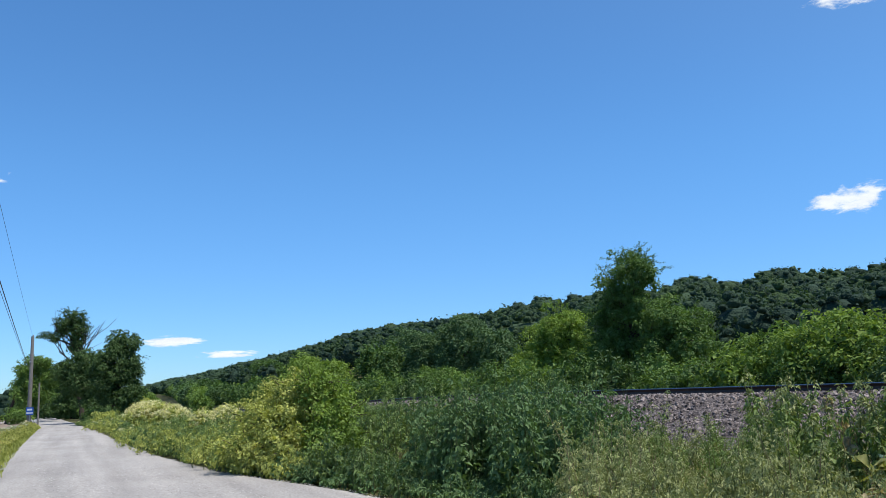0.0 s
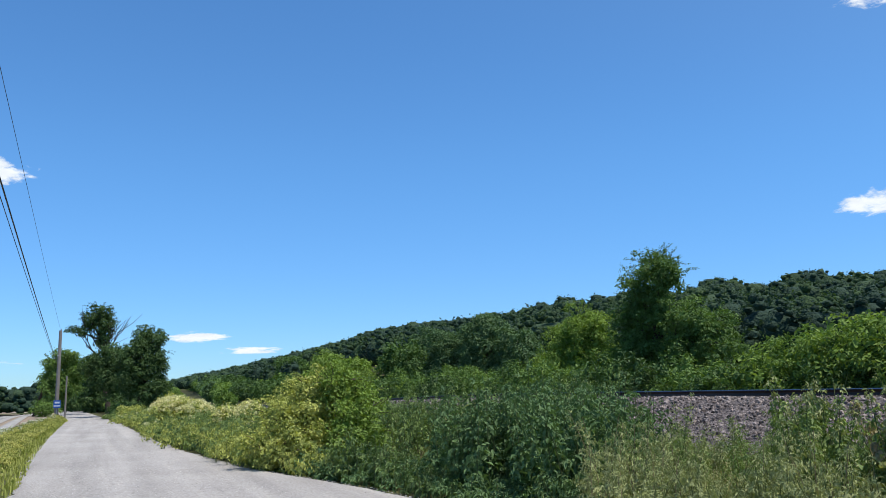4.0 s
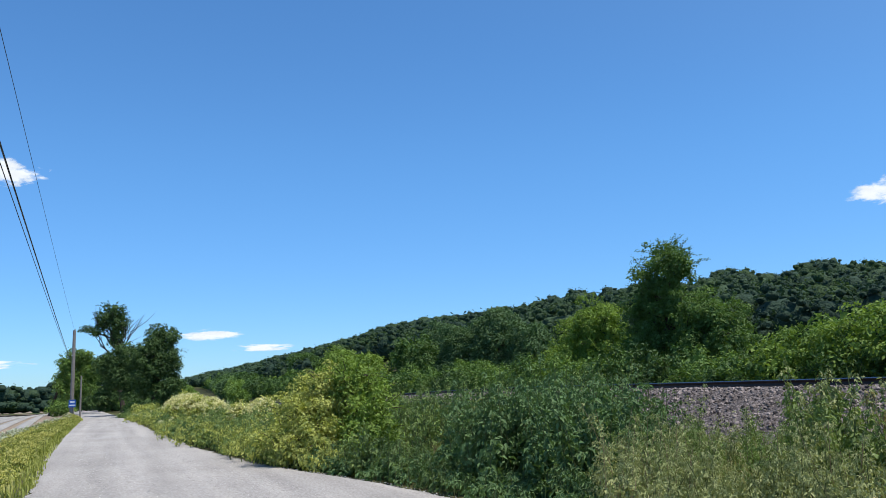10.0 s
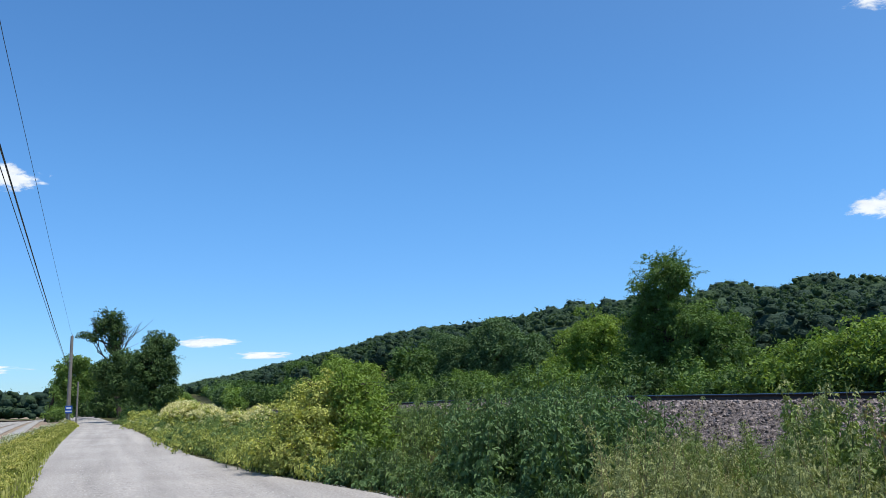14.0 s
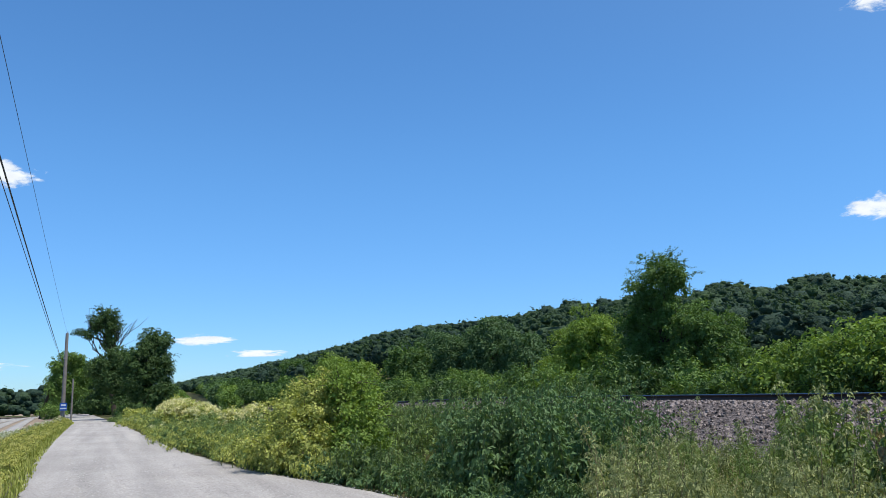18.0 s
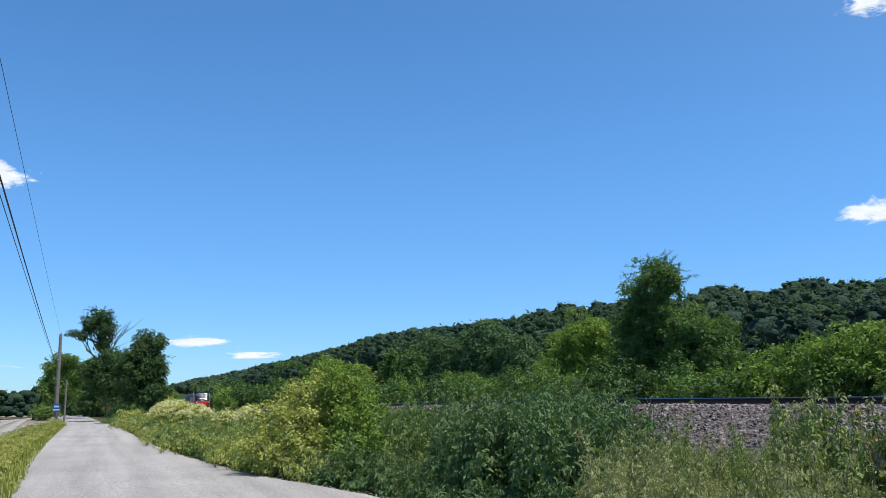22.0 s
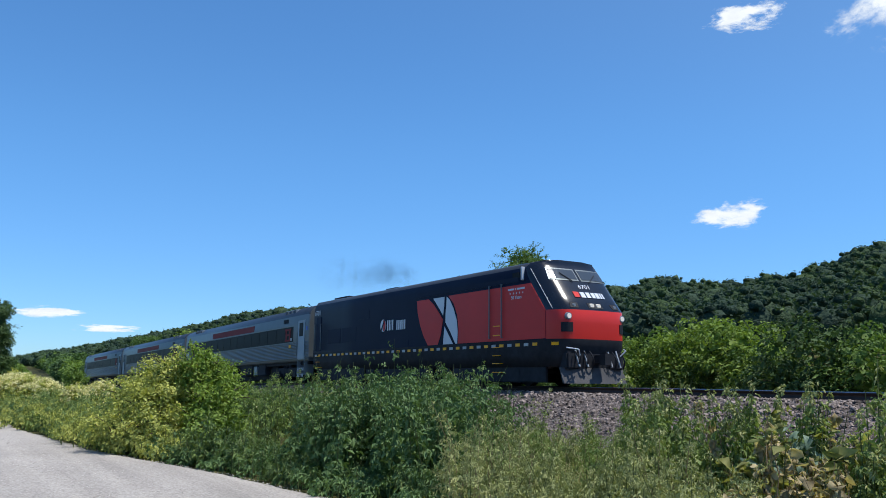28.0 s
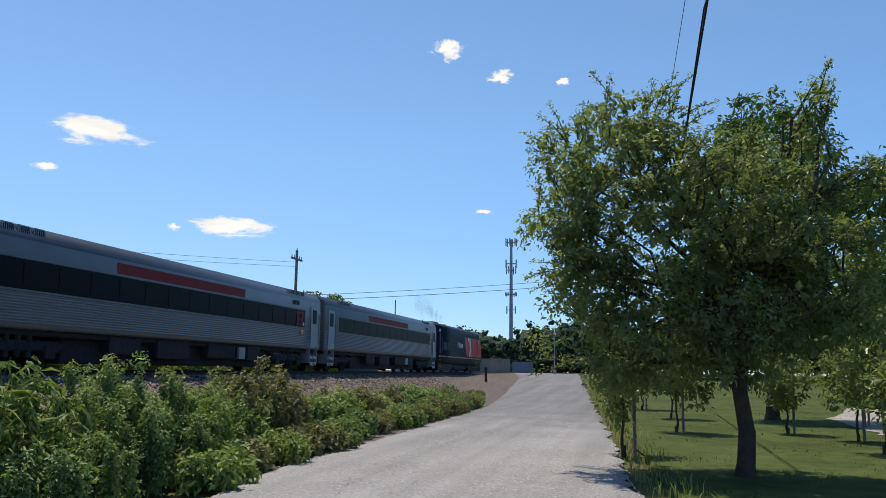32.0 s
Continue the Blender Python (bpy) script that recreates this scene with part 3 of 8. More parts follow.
def ground(x, y):
    """Height of the land: level by the road, a rise to the crossing, a field that falls away, a wooded hill across the track."""
    x, y = np.asarray(x, float), np.asarray(y, float)
    az, d = np.degrees(np.arctan2(y, x)) % 360, np.hypot(x, y)
    r = np.interp(az, RIDGE_AZ, RIDGE_R)
    top = r * np.tan(np.radians(np.interp(az, RIDGE_AZ, RIDGE_EL, left=0.0, right=0.0))) + 1.6 - TREE_H
    side = smooth(25, 40, az) * (1 - smooth(178, 184, az))
    u = np.clip((d - 75.0) / np.maximum(r - 75.0, 1.0), 0.0, 1.6)
    hill = side * np.maximum(top, 0.0) * np.where(u < 1.0, u ** 1.15, 1.0 - 0.3 * (u - 1.0))
    rise = 1.36 * smooth(38.0, 92.0, x) * (1 - smooth(60.0, 140.0, np.abs(y)))
    fall = -1.4 * smooth(40.0, 230.0, -x) * smooth(3.0, 14.0, -y)
    return hill + rise + fall - grade(x) * np.exp(-((y - RAIL_Y) / 9.0) ** 2)


def road_edges(x):
    """The two edges of the track road (y) along x: the one by the weeds, and the one by the field and lawn."""
    far = np.interp(x, (-320, -120, -65.9, -41.3, -30.3, -24.2, -20.3, -18.7, -15.6, -13.9, -6, 0, 5, 9, 11, 12.5, 15.8, 28, 37, 55, 75, 92, 104, 130), (-16, -2.2, 0.85, 1.72, 2.06, 2.55, 2.97, 3.2, 3.93, 4.3, 5.2, 5.0, 4.6, 4.95, 5.5, 5.75, 5.8, 6.3, 6.8, 8.6, 10.6, 13.5, 17, 27))
    near = np.interp(x, (-320, -120, -70.4, -55.7, -39.9, -27.9, -22.1, -17.3, -8, 0, 6, 13, 25, 41, 60, 75, 92, 104, 130), (-21, -6.6, -2.65, -2.41, -2.19, -1.89, -1.66, -1.43, -1.3, -1.2, -0.6, 0.2, 1.0, 2.2, 3.8, 5.2, 6.6, 8.2, 15))
    return far, near


# ---- ground, road, field, lawn ----
def build_ground():
    rings = np.concatenate(([0.0], np.linspace(2, 60, 30), np.linspace(63, 140, 26), np.geomspace(150, 4500, 50)))
    n = 240
    a = np.linspace(0, 2 * np.pi, n, endpoint=False)
    x, y = np.outer(rings, np.cos(a)), np.outer(rings, np.sin(a))
    z = ground(x, y) - 0.03
    z[rings > 900] = np.minimum(z[rings > 900], 20.0)
    v = np.stack([x, y, z], -1).reshape(-1, 3)
    i, j = np.meshgrid(np.arange(len(rings) - 1), np.arange(n), indexing="ij")
    k = (j + 1) % n
    f = np.stack([i * n + j, (i + 1) * n + j, (i + 1) * n + k, i * n + k], -1).reshape(-1, 4)
    ob = tagged(new("ground", np_mesh("ground", v, f, [M["soil"]])), "weedy green-brown soil reaching to the horizon", "ground", kind="structure")
    return ob


def sheet(name, xs, edge_a, edge_b, across, lift, mat, label, category, rut=0.0, seed=3):
    """A strip between two edges that lies on the land."""
    rng = np.random.default_rng(seed)
    w = np.linspace(0, 1, across)
    x = np.repeat(xs[:, None], across, 1)
    y = edge_a[:, None] * (1 - w) + edge_b[:, None] * w
    y[:, 0] += rng.normal(0, 0.07, len(xs))
    y[:, -1] += rng.normal(0, 0.07, len(xs))
    z = ground(x, y) + lift
    if rut:
        for c in (0.28, 0.42, 0.64, 0.78):
            z -= rut * np.exp(-((w[None, :] - c) / 0.045) ** 2)
        z += rng.normal(0, 0.0012, z.shape)
        z[:, 0], z[:, -1] = z[:, 0] - lift, z[:, -1] - lift
    v = np.stack([x, y, z], -1).reshape(-1, 3)
    i, j = np.meshgrid(np.arange(len(xs) - 1), np.arange(across - 1), indexing="ij")
    f = np.stack([i * across + j, (i + 1) * across + j, (i + 1) * across + j + 1, i * across + j + 1], -1).reshape(-1, 4)[:, ::-1]
    return tagged(new(name, np_mesh(name, v, f, [mat])), label, category, kind="structure")


build_ground()
XS = np.concatenate((np.arange(-320, -80, 4.0), np.arange(-80, -30, 1.0), np.arange(-30, 40, 0.35), np.arange(40, 131, 1.0)))
fe, ne = road_edges(XS)
sheet("road", XS, fe, ne, 44, 0.035, M["road"], "pale packed gravel road with wheel tracks, turning to asphalt at the crossing", "road", 0.014, 3)
XL = np.arange(-7.0, 150.0, 1.0)
sheet("lawn", XL, road_edges(XL)[1] - 0.5, np.full(len(XL), -90.0), 60, 0.02, M["lawn"], "mown green lawn beside the road", "lawn")
XY = np.arange(25.0, 46.0, 1.0)
sheet("yard", XY, np.interp(XY, (25, 33, 46), (-6.3, -6.6, -10.2)), np.full(len(XY), -18.0), 16, 0.034, M["mixed"], "bare sandy gravel yard beyond the lawn", "yard")
XF = np.arange(-420.0, -22.0, 3.0)
sheet("field", XF, np.interp(XF, (-420, -200, -90, -69, -52, -37, -22), (-34, -13, -4.7, -3.0, -3.5, -3.8, -4.2)), np.full(len(XF), -190.0), 50, 0.03, M["field"], "bare brown tilled field with pale rows", "field")


def field_rows():
    """Grey plastic-covered beds across the tilled field, with bare soil between."""
    v, f = [], []
    xs = np.arange(-150.0, -44.0, 3.0)
    for k in range(54):
        y0 = -4.6 - 1.22 * k
        n = len(v)
        for x in xs:
            for dy, dz in ((-0.32, 0.03), (-0.22, 0.16), (0.22, 0.16), (0.32, 0.03)):
                yy = y0 + 0.055 * (x + 44) + dy
                v.append((x, yy, float(ground(x, yy)) + 0.03 + dz))
        for i in range(len(xs) - 1):
            for j in range(3):
                f.append((n + i * 4 + j, n + i * 4 + j + 1, n + i * 4 + j + 5, n + i * 4 + j + 4))
    tagged(new("crop_rows", np_mesh("crop_rows", v, f, [M["mulch"]])), "pale grey raised crop rows on the bare field", "crop rows", kind="stuff")
    xg = np.arange(-204.0, -166.0, 2.0)
    sheet("crop_strip", xg, np.full(len(xg), -13.0), np.full(len(xg), -190.0), 40, 0.35, M["lawn"], "low green crop at the far end of the field", "crop")


field_rows()
XG = np.arange(15.0, 84.0, 1.0)
sheet("shoulder", XG, np.full(len(XG), 17.0), road_edges(XG)[0] - 0.4, 20, 0.012, M["stone_bed"], "loose grey-brown gravel between the road and the railway bed", "gravel")


def stones(name, pts, size, mat, label, category, seed=1):
    """Many small broken stones as one heap."""
    rng = np.random.default_rng(seed)
    base = np.array(((-1, -1, -0.8), (1, -1, -0.8), (0, 1.2, -0.8), (-0.9, -0.8, 0.7), (0.9, -0.7, 0.7), (0, 1, 0.7)), float) * 0.72
    tri = np.array(((3, 4, 5), (0, 1, 4), (0, 4, 3), (1, 2, 5), (1, 5, 4), (2, 0, 3), (2, 3, 5)))
    n = len(pts)
    r = rng.uniform(0.55, 1.35, (n, 6, 1)) * rng.uniform(0.6, 1.3, (n, 1, 1)) * size
    v = base[None] * r
    th, ph = rng.uniform(0, 6.28, n), rng.uniform(-0.9, 0.9, n)
    c, s = np.cos(th)[:, None], np.sin(th)[:, None]
    x, y, z = v[..., 0] * c - v[..., 1] * s, v[..., 0] * s + v[..., 1] * c, v[..., 2]
    c, s = np.cos(ph)[:, None], np.sin(ph)[:, None]
    v = np.stack([x, y * c - z * s, (y * s + z * c) * 0.8], -1) + np.asarray(pts)[:, None, :]
    f = tri[None] + (np.arange(n) * 6)[:, None, None]
    return tagged(new(name, np_mesh(name, v.reshape(-1, 3), f.reshape(-1, 3), [mat])), label, category, kind="stuff")


BED = ((12.6, 0.02), (13.6, 0.34), (14.6, 0.76), (15.7, 1.18), (16.2, 1.235), (18.1, 1.25), (20.0, 1.27), (20.6, 1.2), (22.6, 0.5), (23.6, 0.02))


def bed_height(y):
    return np.interp(y, [p[0] for p in BED], [p[1] for p in BED])


def build_track():
    rng = np.random.default_rng(8)
    xs = np.concatenate((np.arange(-900, -60, 12.0), np.arange(-60, 60, 0.8), np.arange(60, 420, 6.0)))
    ys = np.concatenate((np.linspace(12.6, 16.2, 12), (18.1, 20.0), np.linspace(20.6, 23.6, 5)))
    x, y = np.meshgrid(xs, ys, indexing="ij")
    z = bed_height(y) + rng.normal(0, 0.02, x.shape)
    z[:, 0] = z[:, -1] = -0.3
    z -= grade(x)
    v = np.stack([x, y, z], -1).reshape(-1, 3)
    m = len(ys)
    i, j = np.meshgrid(np.arange(len(xs) - 1), np.arange(m - 1), indexing="ij")
    f = np.stack([i * m + j, (i + 1) * m + j, (i + 1) * m + j + 1, i * m + j + 1], -1).reshape(-1, 4)
    tagged(new("ballast_bed", np_mesh("ballast_bed", v, f, [M["stone_bed"]])), "grey-brown ballast embankment under the railway track", "embankment", kind="structure")
    n = 24000
    px = rng.uniform(-1, 1, n)
    px = np.sign(px) * np.abs(px) ** 1.9 * 62
    py = rng.uniform(13.5, 17.3, n)
    stones("ballast_stones", np.stack([px, py, bed_height(py) - grade(px) + rng.uniform(-0.015, 0.05, n)], 1), 0.058, M["stone"], "broken purple-grey ballast stones", "ballast", 2)
    track = thing("railway_track", "single railway track of dark rusty rails on ties", "railway track", kind="structure")
    prof = ((-0.075, 0), (0.075, 0), (0.075, 0.02), (0.012, 0.04), (0.012, 0.12), (0.036, 0.13), (0.036, 0.165), (0.03, 0.172), (-0.03, 0.172), (-0.036, 0.165), (-0.036, 0.13), (-0.012, 0.12), (-0.012, 0.04), (-0.075, 0.02))
    for side in (-0.7525, 0.7525):
        v, f = [], []
        seg = (-900, -236, -180, -130, -100, -80, -65, -55, -48, -42, -36, 0, 40, 100, 420)
        for x0 in seg:
            v += [(x0, RAIL_Y + side + a, RAIL_Z - 0.172 + b - float(grade(x0))) for a, b in prof]
        k = len(prof)
        for i in range(len(seg) - 1):
            for j in range(k):
                f.append((i * k + j, i * k + (j + 1) % k, (i + 1) * k + (j + 1) % k, (i + 1) * k + j))
        me = np_mesh("rail", v, f, [M["rail"], M["railhead"]], [1 if (q % k) in (6, 7, 8) else 0 for q in range(len(f))])
        part("rail", me, None, track)
    bm = bmesh.new()
    box(bm, -0.115, 0.115, -1.3, 1.3, -0.16, 0.03)
    bmesh.ops.bevel(bm, geom=bm.edges[:], offset=0.015, segments=1, affect="EDGES")
    me = bpy.data.meshes.new("tie")
    bm.to_mesh(me)
    bm.free()
    me.materials.append(M["tie"])
    for i in range(250):
        ob = new("tie", me)
        ob.parent = track
        tx = -68 + i * 0.54
        ob.matrix_basis = pose(tx + rng.normal(0, 0.02), RAIL_Y, RAIL_Z - 0.225 - float(grade(tx)), 0, 0, rng.normal(0, 0.8))


build_track()
rng0 = np.random.default_rng(12)
pn = 12000
px = np.concatenate((rng0.uniform(-40, 34, pn // 2), rng0.normal(0, 1, pn // 2) * 5 + rng0.choice((-16, 14), pn // 2)))
pf, pnr = road_edges(px)
pw = rng0.beta(0.6, 0.6, pn)
py = pf * pw + pnr * (1 - pw)
stones("road_pebbles", np.stack([px, py, ground(px, py) + 0.032], 1), 0.011, M["pebble"], "loose pale pebbles scattered on the gravel road", "pebbles", 6)


# ---- the train ----
def mirror_part(name, points, mat, parent, label="", off=0.0, thick=0.012, half=1.52):
    """A painted panel on both flanks of a vehicle."""
    for s in (-1, 1):
        part(name, plate(points, s * (half + 0.004 + off), thick * (1 if s > 0 else -1)), mat, parent, label)


def bars(x0, z0, word, h, mat, parent, half, off=0.02, name="lettering_bar", both=False):
    """Lettering that is not spelled out: plain upright bars, one per letter, widths as given."""
    x = x0
    for w in word:
        part(name, plate(((x, z0), (x + w, z0), (x + w, z0 + h), (x, z0 + h)), -half - off, 0.01), mat, parent)
        x += w + 0.07


def writing(text, size, mat, parent, m, name="lettering"):
    cu = bpy.data.curves.new(name, "FONT")
    cu.body, cu.size, cu.extrude, cu.align_x, cu.align_y = text, size, 0.002, "CENTER", "CENTER"
    tmp = bpy.data.objects.new("tmp", cu)
    scene.collection.objects.link(tmp)
    me = bpy.data.meshes.new_from_object(tmp.evaluated_get(bpy.context.evaluated_depsgraph_get()))
    bpy.data.objects.remove(tmp)
    me.materials.clear()
    me.materials.append(mat)
    ob = new(name, me)
    ob.parent = parent
    ob.matrix_basis = m
    return ob


def truck(parent, xc, wheel_r, base, half=1.22):
    """A four-wheeled truck: two side frames with springs and axle boxes, wheels on axles."""
    for s in (-1, 1):
        frame_part = part("truck_frame", soft_box(xc - base / 2 - 0.55, xc + base / 2 + 0.55, s * half - 0.08, s * half + 0.08, 0.50, 0.82, 0.05), M["black"], parent)
        for dx in (-base / 2, base / 2):
            part("axle_box", soft_box(xc + dx - 0.24, xc + dx + 0.24, s * half - 0.13, s * half + 0.13, 0.30, 0.70, 0.03), M["black"], frame_part)
        for dx in (-0.45, 0, 0.45):
            bm = bmesh.new()
            rod(bm, (xc + dx, s * half, 0.34), (xc + dx, s * half, 0.95), 0.10, n=10)
            part("spring", bm, M["black"], frame_part)
    for dx in (-base / 2, base / 2):
        bm = bmesh.new()
        rod(bm, (xc + dx, -0.8, wheel_r), (xc + dx, 0.8, wheel_r), 0.09, n=10)
        axle = part("axle", bm, M["black"], parent)
        for s in (-1, 1):
            bm = bmesh.new()
            rod(bm, (xc + dx, s * 0.70, wheel_r), (xc + dx, s * 0.83, wheel_r), wheel_r, n=28)
            rod(bm, (xc + dx, s * 0.66, wheel_r), (xc + dx, s * 0.70, wheel_r), wheel_r + 0.03, n=28)
            rod(bm, (xc + dx, s * 0.82, wheel_r), (xc + dx, s * 0.86, wheel_r), wheel_r * 0.3, n=14)
            part("wheel", bm, M["black"], axle)


LOCO_L = 19.75
Z_RINGS = ((0.62, 1.36), (1.02, 1.50), (1.28, 1.52), (1.50, 1.52), (2.0, 1.52), (2.43, 1.52), (2.9, 1.52), (3.42, 1.52), (3.68, 1.515), (3.93, 1.48), (4.07, 1.38), (4.17, 1.02), (4.21, 0.5))


def nose_x(z):
    return float(np.interp(z, (0.6, 1.28, 1.5, 2.43, 4.08), (0.12, 0.40, 0.42, 0.42, -0.92)))


def sweep(y):
    """How far the front curves back at half width y."""
    return 0.06 * y ** 4 + 0.42 * (max(abs(y) - 1.08, 0.0) / 0.44) ** 2


def front_point(y, z, out=0.0):
    """A point on the curved front of the locomotive."""
    sl = 1.34 / 1.65 if z > 2.43 else 0.0
    nrm = Vector((1.0, (sweep(y + 0.01) - sweep(y - 0.01)) / 0.02, sl)).normalized()
    return Vector((nose_x(z) - sweep(y), y, z)) + nrm * out


def front_patch(y0, y1, z0, z1, mat, parent, name, label="", out=0.015, n=6, cut=0.0):
    bm = bmesh.new()
    g = []
    for i in range(n + 1):
        row = []
        for j in range(n + 1):
            z = z0 + (z1 - z0) * j / n
            y = y0 + (y1 - y0) * i / n
            y *= 1.0 - cut * (j / n)
            row.append(bm.verts.new(front_point(y, z, out)))
        g.append(row)
    for i in range(n):
        for j in range(n):
            bm.faces.new((g[i][j], g[i + 1][j], g[i + 1][j + 1], g[i][j + 1]))
    r = bmesh.ops.extrude_face_region(bm, geom=bm.faces[:])
    bmesh.ops.translate(bm, vec=(-0.03, 0, 0), verts=[e for e in r["geom"] if isinstance(e, bmesh.types.BMVert)])
    bmesh.ops.recalc_face_normals(bm, faces=bm.faces[:])
    return part(name, bm, mat, parent, label)


def build_locomotive():
    loco = thing("locomotive", "navy, red and white diesel locomotive with a sloped nose", "locomotive", (0, RAIL_Y, RAIL_Z))
    # shell
    ny = 21
    rings = []
    for z, w in Z_RINGS:
        ring = [(-LOCO_L + (0.10 if z > 3.9 else 0), w, z)]
        ring += [(-LOCO_L * k / 4, w, z) for k in (3, 2, 1)]
        for i in range(ny):
            y = w * math.cos(math.pi * (0.12 + 0.76 * i / (ny - 1))) / math.cos(math.pi * 0.12)
            ring.append((nose_x(z) - sweep(y), y, z))
        ring += [(-LOCO_L * k / 4, -w, z) for k in (1, 2, 3)]
        ring.append((-LOCO_L + (0.10 if z > 3.9 else 0), -w, z))
        rings.append(ring)
    m = len(rings[0])
    v = [p for r in rings for p in r]
    f, idx = [], []
    for i in range(len(rings) - 1):
        for j in range(m):
            f.append((i * m + (j + 1) % m, i * m + j, (i + 1) * m + j, (i + 1) * m + (j + 1) % m))
            front = 4 <= j < 4 + ny - 1
            z = Z_RINGS[i][0]
            idx.append(1 if z < 1.4 else (2 if front and 1.45 < z < 2.4 else (3 if front and z >= 2.4 else (4 if z > 3.92 else 0))))
    me = np_mesh("body", v, f, [M["navy"], M["black"], M["nose_red"], M["gloss_navy"], M["loco_roof"]], idx)
    bm = bmesh.new()
    bm.from_mesh(me)
    bm.verts.ensure_lookup_table()
    k = (len(rings) - 1) * m
    bm.faces.new([bm.verts[k + j] for j in range(m)])
    bm.faces.new([bm.verts[j] for j in range(m)][::-1])
    bmesh.ops.recalc_face_normals(bm, faces=bm.faces[:])
    bm.to_mesh(me)
    bm.free()
    part("body", me, None, loco, "navy locomotive body with a red nose")
    # livery
    mirror_part("red_panel", ((-8.8, 3.35), (-8.72, 2.85), (-8.5, 2.33), (-8.22, 1.9), (-7.86, 1.52), (-7.1, 1.52), (-6.88, 1.9), (-6.72, 2.48), (-7.05, 2.78), (-7.45, 3.12), (-7.85, 3.35)), M["red"], loco)
    mirror_part("red_panel", ((-6.34, 3.37), (-5.95, 3.05), (-5.68, 2.6), (-5.58, 2.1), (-5.62, 1.52), (-0.335, 1.52), (-0.335, 2.44), (-1.10, 3.37)), M["red"], loco, "red flank behind the cab")
    for pts in (((-7.48, 3.35), (-6.62, 3.35), (-6.66, 2.95), (-6.72, 2.64), (-7.05, 2.96)), ((-6.46, 3.35), (-6.25, 3.22), (-5.95, 2.85), (-5.72, 2.4), (-5.64, 1.95), (-5.68, 1.52), (-5.8, 1.52), (-6.15, 1.96), (-6.53, 2.36), (-6.53, 2.7), (-6.48, 3.0)), ((-6.60, 2.2), (-6.70, 1.52), (-5.98, 1.52), (-6.25, 1.82))):
        mirror_part("white_panel", pts, M["white"], loco, "pale grey panel of a crossed emblem")
    # dark windows under the roof edge
    mirror_part("grille", ((-8.75, 3.47), (-1.72, 3.47), (-1.80, 3.62), (-1.82, 3.64), (-8.75, 3.64)), M["navy"], loco)
    # emblem and letter bars
    ring_pts = [(-11.82 + 0.27 * math.cos(a), 2.5 + 0.27 * math.sin(a)) for a in np.linspace(0, 2 * math.pi, 24, endpoint=False)]
    part("emblem", plate(ring_pts, -1.53, 0.01), M["white"], loco, "small round white and red emblem")
    part("emblem_stripe", plate([(-11.78 + 0.2 * math.cos(a), 2.5 + 0.25 * math.sin(a)) for a in np.linspace(-1.6, 1.6, 14)], -1.545, 0.01), M["red"], loco)
    part("emblem_stripe", plate(((-12.02, 2.27), (-11.95, 2.25), (-11.62, 2.72), (-11.7, 2.76)), -1.552, 0.006), M["navy"], loco)
    bars(-11.42, 2.27, (0.10, 0.09, 0.06, 0.10), 0.44, M["white"], loco, 1.52)
    bars(-10.56, 2.26, (0.10, 0.11, 0.12, 0.09, 0.09), 0.40, M["white"], loco, 1.52)
    # reflective dashes
    for s in (-1, 1):
        front_patch(s * 1.44, s * 1.33, 1.30, 1.40, M["yellow"], loco, "reflector", "", 0.006, 3)
    x, k = -0.773, 0
    while x > -19.3:
        mirror_part("reflector", ((x - 0.24, 1.30), (x, 1.30), (x, 1.40), (x - 0.24, 1.40)), M["yellow" if k % 2 == 0 else "grey_reflector"], loco, "", 0.006)
        x -= 0.473
        k += 1
    # grab rails, doors, steps
    for s in (-1, 1):
        for xd, z1 in ((-3.47, 3.48), (-2.72, 3.48), (-19.5, 2.95), (-18.68, 2.95)):
            bm = bmesh.new()
            rod(bm, (xd, s * 1.59, 1.62), (xd, s * 1.59, z1), 0.022)
            rod(bm, (xd, s * 1.50, 1.64), (xd, s * 1.59, 1.64), 0.02)
            rod(bm, (xd, s * 1.50, z1 - 0.02), (xd, s * 1.59, z1 - 0.02), 0.02)
            part("grab_rail", bm, M["steel"], loco, "bright steel grab rail")
        for x0, x1, mat in ((-3.38, -2.8, M["red"]), (-19.4, -18.78, M["navy"])):
            door = part("cab_door", soft_box(x0, x1, min(s * 1.5, s * 1.535), max(s * 1.5, s * 1.535), 1.56, 3.3, 0.012), mat, loco)
            for z in (0.45, 0.75, 1.02, 1.30):
                part("step", soft_box(x0 + 0.06, x1 - 0.06, min(s * 1.36, s * 1.56), max(s * 1.36, s * 1.56), z - 0.012, z + 0.012, 0.005), M["yellow"], loco, "yellow-edged step")
        for z in (1.70, 2.02):
            part("foothold", soft_box(-3.3, -2.88, min(s * 1.53, s * 1.545), max(s * 1.53, s * 1.545), z, z + 0.035, 0.004), M["yellow"], loco, "yellow-edged foothold")
        part("foothold_recess", soft_box(-3.3, -2.88, min(s * 1.53, s * 1.541), max(s * 1.53, s * 1.541), 1.76, 1.98, 0.004), M["red"], loco)
        part("side_window", plate(((-2.12, 3.62), (-1.66, 3.62), (-1.80, 3.80), (-2.14, 3.80)), s * 1.505, 0.03 * s), M["glass"], loco)
        bm = soft_box(-1.56, -1.49, min(s * 1.42, s * 1.62), max(s * 1.42, s * 1.62), 3.5, 3.96, 0.02)
        part("mirror_arm", bm, M["white"], loco, "upright grey cab mirror")
